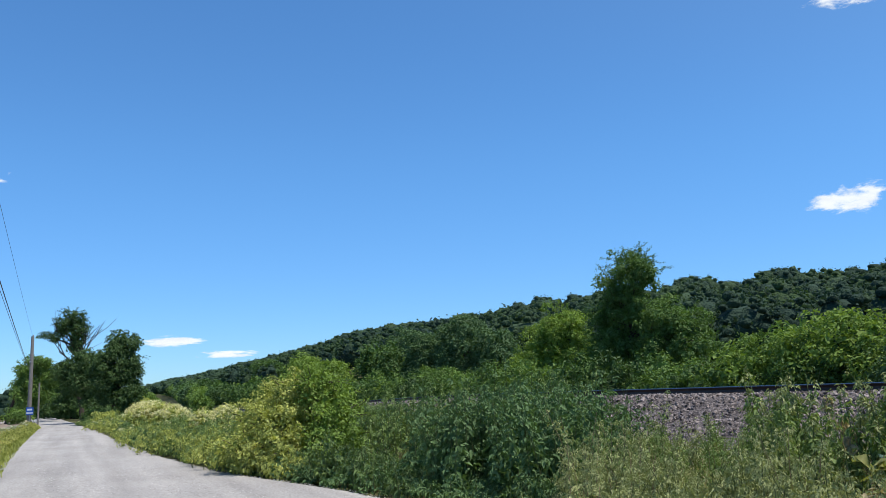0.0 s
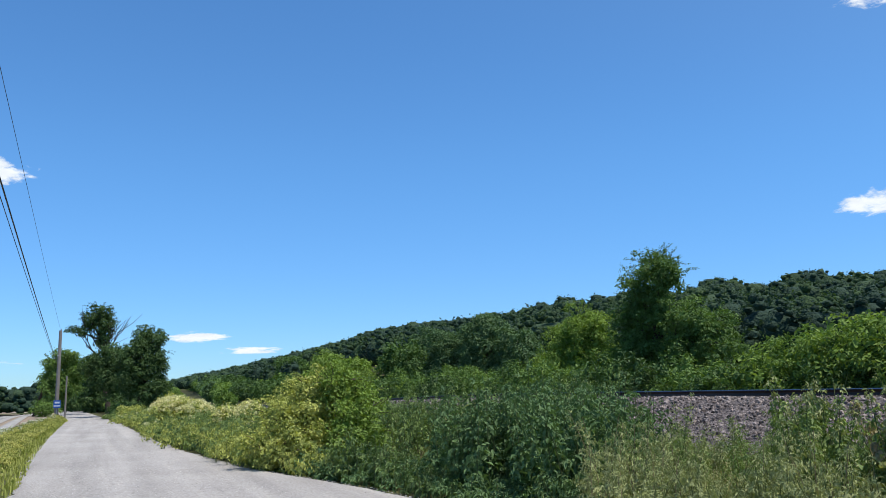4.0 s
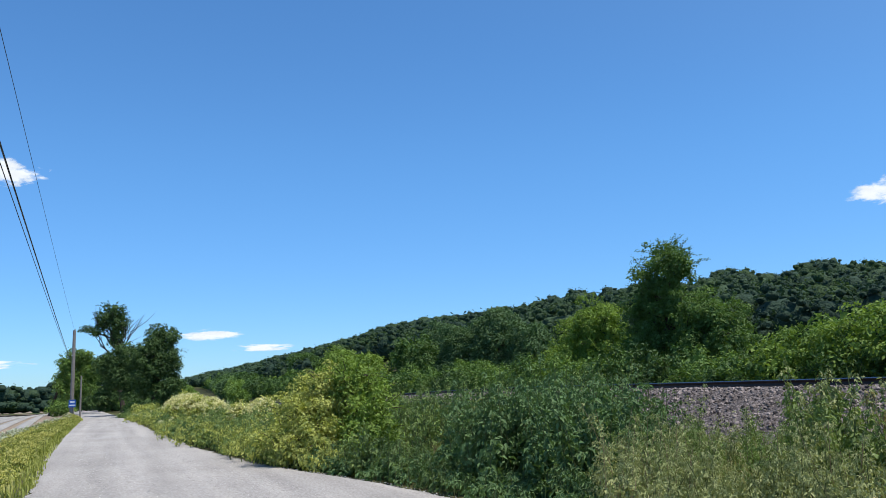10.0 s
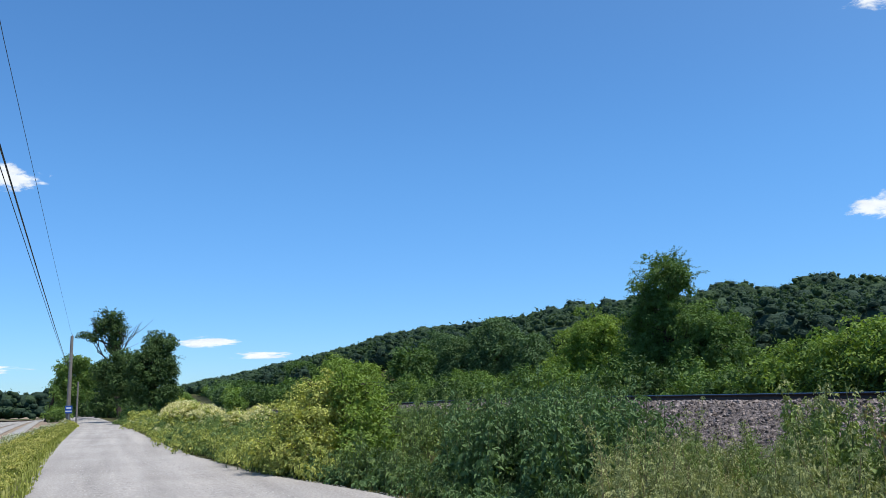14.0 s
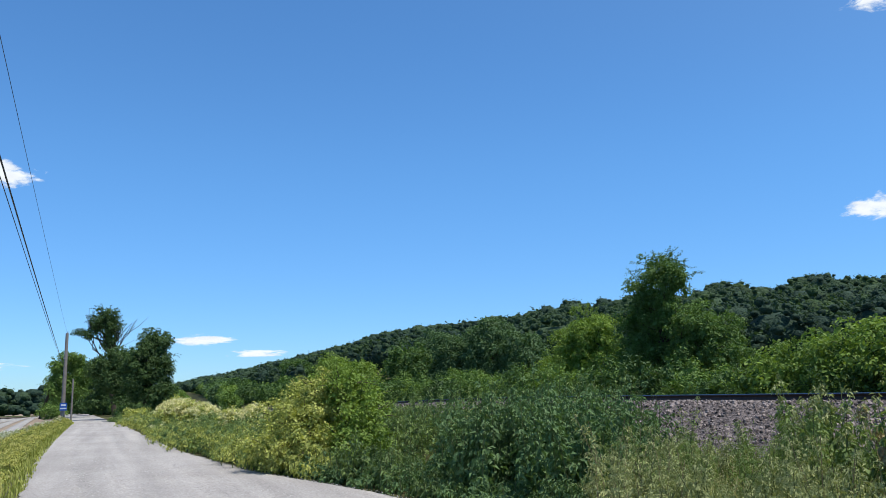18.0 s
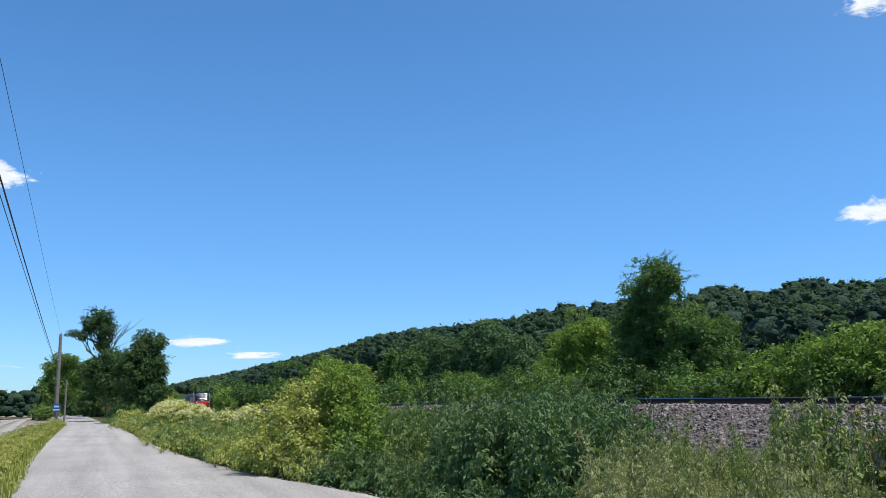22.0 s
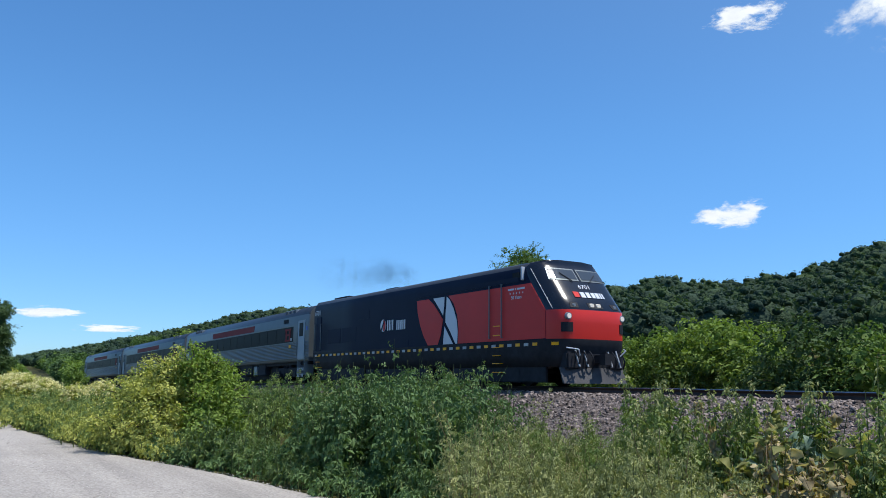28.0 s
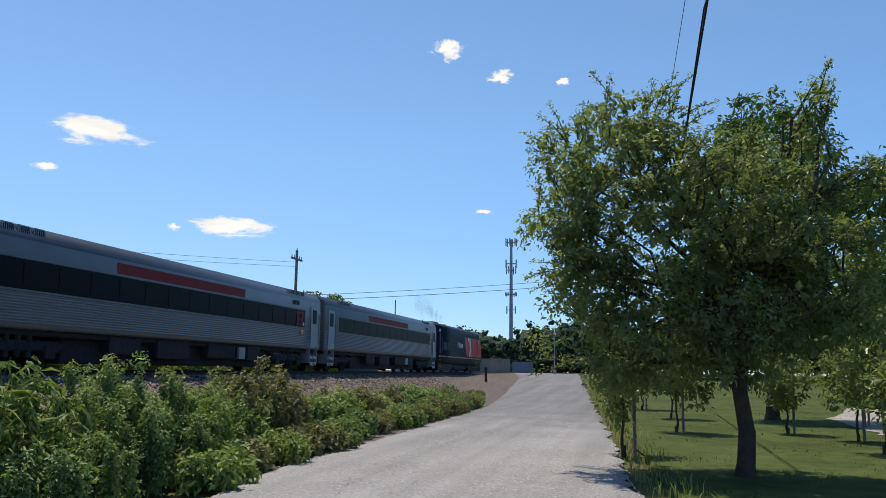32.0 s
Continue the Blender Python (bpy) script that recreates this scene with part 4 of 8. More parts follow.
        for x0, x1, z0, z1 in ((-17.9, -16.4, 1.9, 2.6), (-16.2, -14.6, 1.9, 2.6), (-14.4, -13.2, 2.9, 3.3), (-9.9, -9.5, 1.55, 1.8)):
            part("access_panel", soft_box(x0, x1, min(s * 1.515, s * 1.53), max(s * 1.515, s * 1.53), z0, z1, 0.006), M["navy"], loco)
    # windscreens, lamps, nose boxes
    front_patch(-1.20, -0.05, 3.46, 3.90, M["steel"], loco, "windscreen_frame", "grey windscreen frame", 0.012, 6, 0.06)
    front_patch(0.05, 1.20, 3.46, 3.90, M["steel"], loco, "windscreen_frame", "grey windscreen frame", 0.012, 6, 0.06)
    front_patch(-1.14, -0.10, 3.51, 3.85, M["screen"], loco, "windscreen", "sky-reflecting windscreen", 0.022, 6, 0.06)
    front_patch(0.10, 1.14, 3.51, 3.85, M["screen"], loco, "windscreen", "sky-reflecting windscreen", 0.022, 6, 0.06)
    for y0, y1 in ((-0.30, 0.30), (-1.02, -0.72), (0.72, 1.02)):
        front_patch(y0, y1, 2.49, 2.67, M["black"], loco, "lamp_socket", "dark lamp socket", 0.012, 4, 0.05)
    for y, z, r, mat in ((-0.14, 2.58, 0.085, "lamp"), (0.14, 2.58, 0.085, "lamp"), (-1.12, 2.22, 0.12, "galv"), (1.12, 2.22, 0.12, "galv"), (-1.12, 2.22, 0.085, "lamp"), (1.12, 2.22, 0.085, "lamp"), (-0.85, 2.58, 0.06, "galv"), (0.85, 2.58, 0.06, "galv")):
        p = front_point(y, z, 0.0)
        bm = bmesh.new()
        rod(bm, p - Vector((0.05, 0, 0)), p + Vector((0.035 if r > 0.1 else 0.045, 0, 0)), r, r * 0.92, 18)
        part("headlight" if mat == "lamp" else "lamp_ring", bm, M[mat], loco)
    for s in (-1, 1):
        front_patch(s * 1.28, s * 0.98, 1.72, 2.02, M["black"], loco, "marker_box")
    part("lower_nose", soft_box(-0.2, 0.34, -1.2, 1.2, 0.55, 1.1, 0.05), M["black"], loco)
    for side in (-1, 1):
        bm = bmesh.new()
        out, low, top = 1.32 * side, 0.10, 0.60
        ring = [(0.30, out, low), (0.66, 0.0, low), (0.44, 0.0, top), (0.12, out, top)]
        vs = [bm.verts.new(p) for p in ring] + [bm.verts.new((x - 0.05, y, z)) for x, y, z in ring]
        for q in ((0, 1, 2, 3), (7, 6, 5, 4), (0, 4, 5, 1), (1, 5, 6, 2), (2, 6, 7, 3), (3, 7, 4, 0)):
            bm.faces.new([vs[i] for i in q])
        bmesh.ops.recalc_face_normals(bm, faces=bm.faces[:])
        part("plow_plate", bm, M["plow"], loco, "scuffed dark plow plate")
        for y in (0.5, 0.85):
            bm = bmesh.new()
            rod(bm, (0.30, side * y, 1.15), (0.52, side * y, 0.62), 0.035, n=8)
            part("plow_strut", bm, M["galv"], loco)
    bm = soft_box(0.0, 0.84, -0.14, 0.14, 0.72, 1.0, 0.05)
    box(bm, 0.72, 0.97, -0.2, 0.06, 0.68, 1.04)
    part("coupler", bm, M["black"], loco)
    for y in (-0.95, -0.6, -0.35, 0.35, 0.6, 0.95):
        bm = bmesh.new()
        last = Vector((0.40, y, 1.12))
        for k in range(1, 7):
            p = Vector((0.40 + 0.14 * math.sin(k * 0.52), y + 0.02 * k, 1.12 - 0.09 * k))
            rod(bm, last, p, 0.025, n=6, caps=False)
            last = p
        part("air_hose", bm, M["black"], loco)
    for y in (-1.2, 1.2):
        bm = bmesh.new()
        rod(bm, (0.30, y, 1.22), (0.64, y * 0.82, 1.16), 0.02)
        rod(bm, (0.64, y * 0.82, 1.16), (0.52, y * 0.7, 0.98), 0.02)
        part("uncoupling_bar", bm, M["white"], loco)
    # bright edge where the cab side meets the sloped front, and the wipers
    for s in (-1, 1):
        bm = bmesh.new()
        pts = [front_point(s * 1.42, z, 0.012) for z in (3.88, 3.6, 3.3, 3.0, 2.7, 2.46)]
        for a, b in zip(pts, pts[1:]):
            rod(bm, a, b, 0.013, n=6, caps=False)
        part("edge_strip", bm, M["galv"], loco, "bright edge strip of the nose")
        bm = bmesh.new()
        rod(bm, front_point(s * 0.35, 3.42, 0.03), front_point(s * 0.75, 3.70, 0.05), 0.014, n=6)
        part("wiper", bm, M["black"], loco)
        part("lower_skirt", soft_box(-6.3, -0.55, *sorted((s * 1.24, s * 1.34)), 0.12, 1.08, 0.03), M["black"], loco)
        part("lower_skirt", soft_box(-19.4, -13.9, *sorted((s * 1.30, s * 1.38)), 0.12, 1.08, 0.03), M["black"], loco)
        part("air_tank", soft_box(-7.5, -6.4, *sorted((s * 0.8, s * 1.36)), 0.35, 1.0, 0.12, 3), M["black"], loco)
        part("equipment_box", soft_box(-13.8, -12.95, *sorted((s * 0.8, s * 1.36)), 0.35, 1.0, 0.05), M["black"], loco)
    # underframe
    part("fuel_tank", soft_box(-12.9, -7.6, -1.35, 1.35, 0.14, 1.05, 0.15, 3), M["black"], loco)
    truck(loco, -3.6, 0.51, 2.75)
    truck(loco, -16.7, 0.51, 2.75)
    # roof
    part("roof_fan", soft_box(-18.9, -17.0, -0.9, 0.9, 4.05, 4.22, 0.08), M["black"], loco)
    part("exhaust_box", soft_box(-13.6, -12.5, -0.55, 0.55, 4.05, 4.26, 0.03), M["black"], loco)
    for k, x in enumerate((-7.9, -7.78, -7.66, -7.54)):
        bm = bmesh.new()
        rod(bm, (x - 0.12, 0.1 * k - 0.2, 4.24), (x + 0.22, 0.1 * k - 0.2, 4.24), 0.03, 0.075, 10)
        rod(bm, (x, 0.1 * k - 0.2, 4.08), (x, 0.1 * k - 0.2, 4.24), 0.02)
        part("horn", bm, M["black"], loco)
    part("antenna_plate", soft_box(-2.15, -1.7, -0.35, 0.35, 4.2, 4.24, 0.012), M["black"], loco)
    for x in (-2.1, -1.8):
        part("antenna_foot", soft_box(x, x + 0.06, -0.3, 0.3, 4.02, 4.205, 0.01), M["black"], loco)
    # pale strip on one flank stands in for the highlight along the roof edge
    part("roof_seam", soft_box(-19.6, -1.5, -1.36, -1.28, 3.985, 4.02, 0.008), M["galv"], loco)
    # writing
    flank = pose(-1.9, -1.545, 2.95, 90, 0, 0)
    writing("50 Years", 0.17, M["white"], loco, flank)
    for k in range(5):
        a = np.linspace(0, 2 * math.pi, 10, endpoint=False)
        part("star", plate([(-2.26 + 0.18 * k + (0.045 if i % 2 == 0 else 0.018) * math.sin(t), 3.1 + (0.045 if i % 2 == 0 else 0.018) * math.cos(t)) for i, t in enumerate(a)], -1.54, 0.008), M["white"], loco)
    bars(-2.38, 3.21, (0.34, 0.05, 0.42), 0.06, M["white"], loco, 1.52, 0.025)
    writing("6701", 0.38, M["white"], loco, pose(-19.25, -1.53, 3.5, 90, 0, 0))
    p = front_point(0.0, 3.24, 0.02)
    writing("6701", 0.26, M["white"], loco, pose(p.x, p.y, p.z, 51, 0, 90))
    for y0, y1, mat in ((-0.62, -0.40, "red"), (-0.34, -0.16, "white"), (-0.10, 0.06, "white"), (0.12, 0.26, "white"), (0.30, 0.44, "white"), (0.48, 0.54, "white"), (0.58, 0.64, "white")):
        front_patch(y0, y1, 2.86, 3.05, M[mat], loco, "lettering_bar", "", 0.02, 3)
    for ob in loco.children:
        if ob.name.split(".")[0] in ("roof_fan", "exhaust_box", "horn", "antenna_plate", "antenna_foot", "roof_seam"):
            for w in ob.data.vertices:
                w.co.z += 0.08
    return loco


COACH_L = 25.5


def build_coach():
    coach = thing("passenger_coach", "fluted stainless steel passenger coach with dark windows", "railway coach", (0, RAIL_Y, RAIL_Z), group="coaches of the train")
    prof = [(1.50, 1.12), (1.52, 1.22)]
    for k in range(11):
        z = 1.26 + k * 0.075
        prof += [(1.52, z), (1.545, z + 0.02), (1.545, z + 0.045), (1.52, z + 0.065)]
    prof += [(1.53, 2.12), (1.53, 3.0), (1.52, 3.08), (1.50, 3.42)]
    for k in range(9):
        a = 0.15 + 1.42 * k / 9
        w, z = 1.50 * math.cos(a) ** 0.75, 3.42 + 0.52 * math.sin(a)
        prof += [(w, z), (w * 0.985 - 0.0, z + 0.028)]
    prof.append((0.0, 3.97))
    full = prof + [(-w, z) for w, z in prof[::-1][1:]]
    xs = (-COACH_L, -COACH_L + 0.12, -COACH_L / 2, -0.12, 0.0)
    v, f, idx = [], [], []
    for i, x in enumerate(xs):
        k = 0.965 if i in (0, 4) else 1.0
        v += [(x, y * k, 1.12 + (z - 1.12) * (0.985 if k < 1 else 1)) for y, z in full]
    m = len(full)
    for i in range(len(xs) - 1):
        for j in range(m):
            f.append((i * m + j, (i + 1) * m + j, (i + 1) * m + (j + 1) % m, i * m + (j + 1) % m))
            idx.append(1 if full[j][1] > 3.41 and full[(j + 1) % m][1] > 3.41 else 0)
    me = np_mesh("body", v, f, [M["steel"], M["roof_steel"]], idx)
    bm = bmesh.new()
    bm.from_mesh(me)
    bm.verts.ensure_lookup_table()
    for i in (0, len(xs) - 1):
        bm.faces.new([bm.verts[i * m + j] for j in range(m)])
    bmesh.ops.recalc_face_normals(bm, faces=bm.faces[:])
    bm.to_mesh(me)
    bm.free()
    part("body", me, None, coach, "fluted steel coach body")
    for s in (-1, 1):
        ya, yb = sorted((s * 1.525, s * 1.545))
        part("window_band", soft_box(-COACH_L + 2.2, -2.2, ya, yb, 2.13, 2.90, 0.006), M["glass"], coach, "black window band")
        for k in range(13):
            x = -3.4 - k * 1.47
            if x - 1.2 < -COACH_L + 2.4:
                break
            part("window", soft_box(x - 1.22, x, *sorted((s * 1.54, s * 1.555)), 2.22, 2.83, 0.02), M["glass"], coach, "tinted window pane")
        part("trim_strip", soft_box(-COACH_L + 2.1, -2.1, *sorted((s * 1.535, s * 1.56)), 2.91, 2.96, 0.008), M["steel"], coach)
        part("trim_strip", soft_box(-COACH_L + 2.1, -2.1, *sorted((s * 1.535, s * 1.56)), 2.07, 2.12, 0.008), M["steel"], coach)
        part("red_stripe", soft_box(-18.0, -8.9, *sorted((s * 1.505, s * 1.535)), 2.98, 3.32, 0.006), M["dull_red"], coach, "red name stripe above the windows")
        for x0 in (-COACH_L + 0.45, -1.45):
            door = part("door", soft_box(x0, x0 + 1.0, *sorted((s * 1.49, s * 1.555)), 1.2, 3.16, 0.03), M["door_steel"], coach, "pale blue-grey end door")
            part("door_window", soft_box(x0 + 0.22, x0 + 0.76, *sorted((s * 1.55, s * 1.565)), 2.35, 3.02, 0.006), M["glass"], door)
            bm = soft_box(x0 + 0.02, x0 + 0.98, *sorted((s * 1.2, s * 1.54)), 0.42, 0.47, 0.01)
            box(bm, x0 + 0.02, x0 + 0.98, *sorted((s * 1.05, s * 1.30)), 0.78, 0.82)
            box(bm, x0 - 0.02, x0 + 0.02, *sorted((s * 1.0, s * 1.54)), 0.42, 1.16)
            box(bm, x0 + 0.98, x0 + 1.02, *sorted((s * 1.0, s * 1.54)), 0.42, 1.16)
            part("steps", bm, M["galv"], coach, "steel boarding steps")
            for dx in (-0.06, 1.06):
                bm = bmesh.new()
                rod(bm, (x0 + dx, s * 1.58, 1.4), (x0 + dx, s * 1.58, 2.6), 0.018, n=6)
                part("grab_rail", bm, M["steel"], coach)
        for x0, x1, z0, z1 in ((-3.3, -3.1, 2.25, 2.75), (-2.75, -2.55, 2.25, 2.75), (-3.1, -2.75, 2.45, 2.55), (-3.4, -2.45, 2.72, 2.82), (-3.4, -2.45, 2.18, 2.26)):
            part("emblem_bar", plate(((x0, z0), (x1, z0), (x1, z1), (x0, z1)), s * 1.56, 0.008 * s), M["dull_red"], coach)
        part("notice", plate(((-2.75, 1.82), (-2.45, 1.82), (-2.45, 1.98), (-2.75, 1.98)), s * 1.56, 0.008 * s), M["yellow"], coach, "small yellow notice")
        bars_x = -3.0
        for w in (0.12, 0.14, 0.14, 0.14):
            part("number_bar", plate(((bars_x - w, 3.12), (bars_x, 3.12), (bars_x, 3.32), (bars_x - w, 3.32)), s * 1.535, 0.008 * s), M["black"], coach)
            bars_x -= w + 0.06
        for x0, x1, z0 in ((-8.2, -6.9, 0.45), (-11.6, -9.3, 0.5), (-15.2, -13.0, 0.4), (-18.0, -16.2, 0.5)):
            part("equipment_box", soft_box(x0, x1, *sorted((s * 0.6, s * 1.4)), z0, 1.12, 0.03), M["black"], coach)
        part("equipment_cover", soft_box(-9.0, -8.4, *sorted((s * 1.3, s * 1.42)), 0.5, 1.0, 0.02), M["galv"], coach, "pale grey equipment cover")
        for x in (-COACH_L + 2.4, -3.9):
            for k in range(3):
                x0 = x + k * 0.62
                vent = part("roof_vent", soft_box(x0, x0 + 0.56, *sorted((s * 1.02, s * 1.42)), 3.50, 3.80, 0.05), M["galv"], coach, "rounded steel roof vent")
                part("vent_mouth", soft_box(x0 + 0.07, x0 + 0.49, *sorted((s * 1.3, s * 1.428)), 3.54, 3.76, 0.01), M["black"], vent)
                for j in range(5):
                    xs0 = x0 + 0.10 + j * 0.08
                    part("slat", soft_box(xs0, xs0 + 0.02, *sorted((s * 1.4, s * 1.436)), 3.55, 3.75, 0.004), M["galv"], vent)
        part("route_plate", plate(((-0.34, 2.62), (-0.14, 2.62), (-0.14, 2.82), (-0.34, 2.82)), s * 1.535, 0.008 * s), M["blue"], coach, "small blue plate")
        part("white_plate", plate(((-2.5, 2.18), (-2.36, 2.18), (-2.36, 2.34), (-2.5, 2.34)), s * 1.56, 0.008 * s), M["white"], coach)
        for x0 in (-COACH_L + 0.45, -1.45):
            for z in (0.46, 0.80):
                for j in range(5):
                    xa = x0 + 0.06 + j * 0.18
                    part("tread_mark", plate(((xa, z - 0.16), (xa + 0.07, z - 0.16), (xa + 0.15, z - 0.02), (xa + 0.08, z - 0.02)), s * 1.535, 0.006 * s), M["white"], coach)
    writing("A", 0.24, M["black"], coach, pose(-0.25, -1.535, 1.28, 90, 0, 0))
    # black block added to stand in for the dark void under the floor
    part("underfloor_equipment", soft_box(-COACH_L + 5.6, -5.6, -1.05, 1.05, 0.18, 0.96, 0.05), M["black"], coach)
    part("floor_pan", soft_box(-COACH_L + 0.2, -0.2, -1.35, 1.35, 0.95, 1.13, 0.03), M["black"], coach)
    part("diaphragm", soft_box(-0.02, 0.28, -0.55, 0.55, 1.2, 3.4, 0.04), M["black"], coach)
    part("diaphragm", soft_box(-COACH_L - 0.28, -COACH_L + 0.02, -0.55, 0.55, 1.2, 3.4, 0.04), M["black"], coach)
    truck(coach, -3.6, 0.44, 2.5)
    truck(coach, -COACH_L + 3.6, 0.44, 2.5)
    for x in (-0.5, -COACH_L + 0.5):
        bm = bmesh.new()
        ring = [(x + 0.09 * math.cos(a), 0.6, 3.98 + 0.09 * math.sin(a)) for a in np.linspace(-0.5, 3.6, 9)]
        for a, b in zip(ring, ring[1:]):
            rod(bm, a, b, 0.025, n=6)
        rod(bm, (x, 0.6, 3.8), (x, 0.6, 3.93), 0.03, n=6)
        part("lifting_eye", bm, M["black"], coach)
    # full height of the body above the sill
    for ob in coach.children_recursive:
        for w in ob.data.vertices if ob.type == "MESH" else ():
            if w.co.z > 1.12:
                w.co.z = 1.12 + (w.co.z - 1.12) * 1.075
    return coach


def build_smoke():
    """Thin dark diesel exhaust: bowls of soot, wider and thinner the farther they trail behind the stack."""
    smoke = thing("exhaust_smoke", "thin dark diesel smoke trailing over the locomotive", "smoke", (0, RAIL_Y, RAIL_Z))
    rng = np.random.default_rng(4)
    u, w = np.meshgrid(np.linspace(-1, 1, 13), np.linspace(-1, 1, 13), indexing="ij")
    v = np.stack([u, 0.35 * (1 - np.minimum(1, u * u + w * w)), w], -1).reshape(-1, 3)
    i, j = np.meshgrid(np.arange(12), np.arange(12), indexing="ij")
    f = np.stack([i * 13 + j, (i + 1) * 13 + j, (i + 1) * 13 + j + 1, i * 13 + j + 1], -1).reshape(-1, 4)
    dense, thin = np_mesh("puff", v, f, [M["smoke"]]), np_mesh("puff", v, f, [M["thin_smoke"]])
    for k in range(11):
        t = k / 10
        ob = tagged(part("puff", dense if t < 0.45 else thin, None, smoke), kind="stuff")
        m = pose(-12.6 - 8.0 * t, rng.normal(0, 0.25), 4.95 + 0.8 * t ** 0.8 + rng.normal(0, 0.12), 0, 0, rng.uniform(-30, 30))
        ob.matrix_basis = m @ Matrix.Diagonal((1.2 + 1.3 * t, 0.7, 0.85 + 0.6 * t, 1))
    return smoke


LOCO = build_locomotive()
COACHES = [build_coach()]
COACHES += [copy_thing(COACHES[0], pose(0, RAIL_Y, RAIL_Z)) for k in range(2)]
SMOKE = build_smoke()
# seconds and the place of the locomotive's nose along the track
NOSE = ((0.0, -700.0), (10.0, -461.0), (19.0, -245.0), (22.0, -172.5), (23.0, -148.2), (24.0, -123.6), (24.5, -111.3), (26.5, -60.9), (27.0, -47.6), (27.5, -34.3), (28.0, -20.9), (28.4, -10.1), (28.7, -2.0), (29.0, 6.0), (29.3, 13.95), (29.6, 21.95), (29.8, 27.4), (30.0, 32.6), (30.6, 48.9), (31.0, 60.2), (31.5, 74.3), (32.0, 88.4))


def on_rails(x, length):
    """The pose of a vehicle of this length whose front end stands at x on the track."""
    front, rear = -float(grade(x)), -float(grade(x - length))
    return pose(x, RAIL_Y, RAIL_Z + front, 0, -math.degrees(math.atan((front - rear) / length)), 0)


def motions():
    walk(LOCO, [(t, on_rails(x, LOCO_L)) for t, x in NOSE])
    for k, c in enumerate(COACHES):
        walk(c, [(t, on_rails(x - LOCO_L - 0.7 - k * (COACH_L + 0.6), COACH_L)) for t, x in NOSE])
    walk(SMOKE, [(t, on_rails(x, LOCO_L)) for t, x in NOSE])


# ---- plants ----
def stem_arrays(a, b, r0, r1):
    """Three-sided stems from points a to points b."""
    n = len(a)
    ang = np.array((0, 2.094, 4.189))
    ring = np.stack([np.cos(ang), np.sin(ang), np.zeros(3)], 1)
    v = np.concatenate([a[:, None] + ring[None] * np.reshape(r0, (-1, 1, 1)), b[:, None] + ring[None] * np.reshape(r1, (-1, 1, 1))], 1).reshape(-1, 3)
    k = (np.arange(n) * 6)[:, None]
    f = np.concatenate([k + np.array(q) for q in ((0, 1, 4, 3), (1, 2, 5, 4), (2, 0, 3, 5))], 1).reshape(-1, 4)
    return v, f


def stalks(rng, base, height, lean=0.12):
    """Bent stalks: base, middle and top points."""
    n = len(base)
    sway = rng.normal(0, lean, (n, 2)) * height[:, None]
    mid, top = base.copy(), base.copy()
    mid[:, :2] += sway * 0.35
    mid[:, 2] += height * 0.55
    top[:, :2] += sway
    top[:, 2] += height
    return mid, top


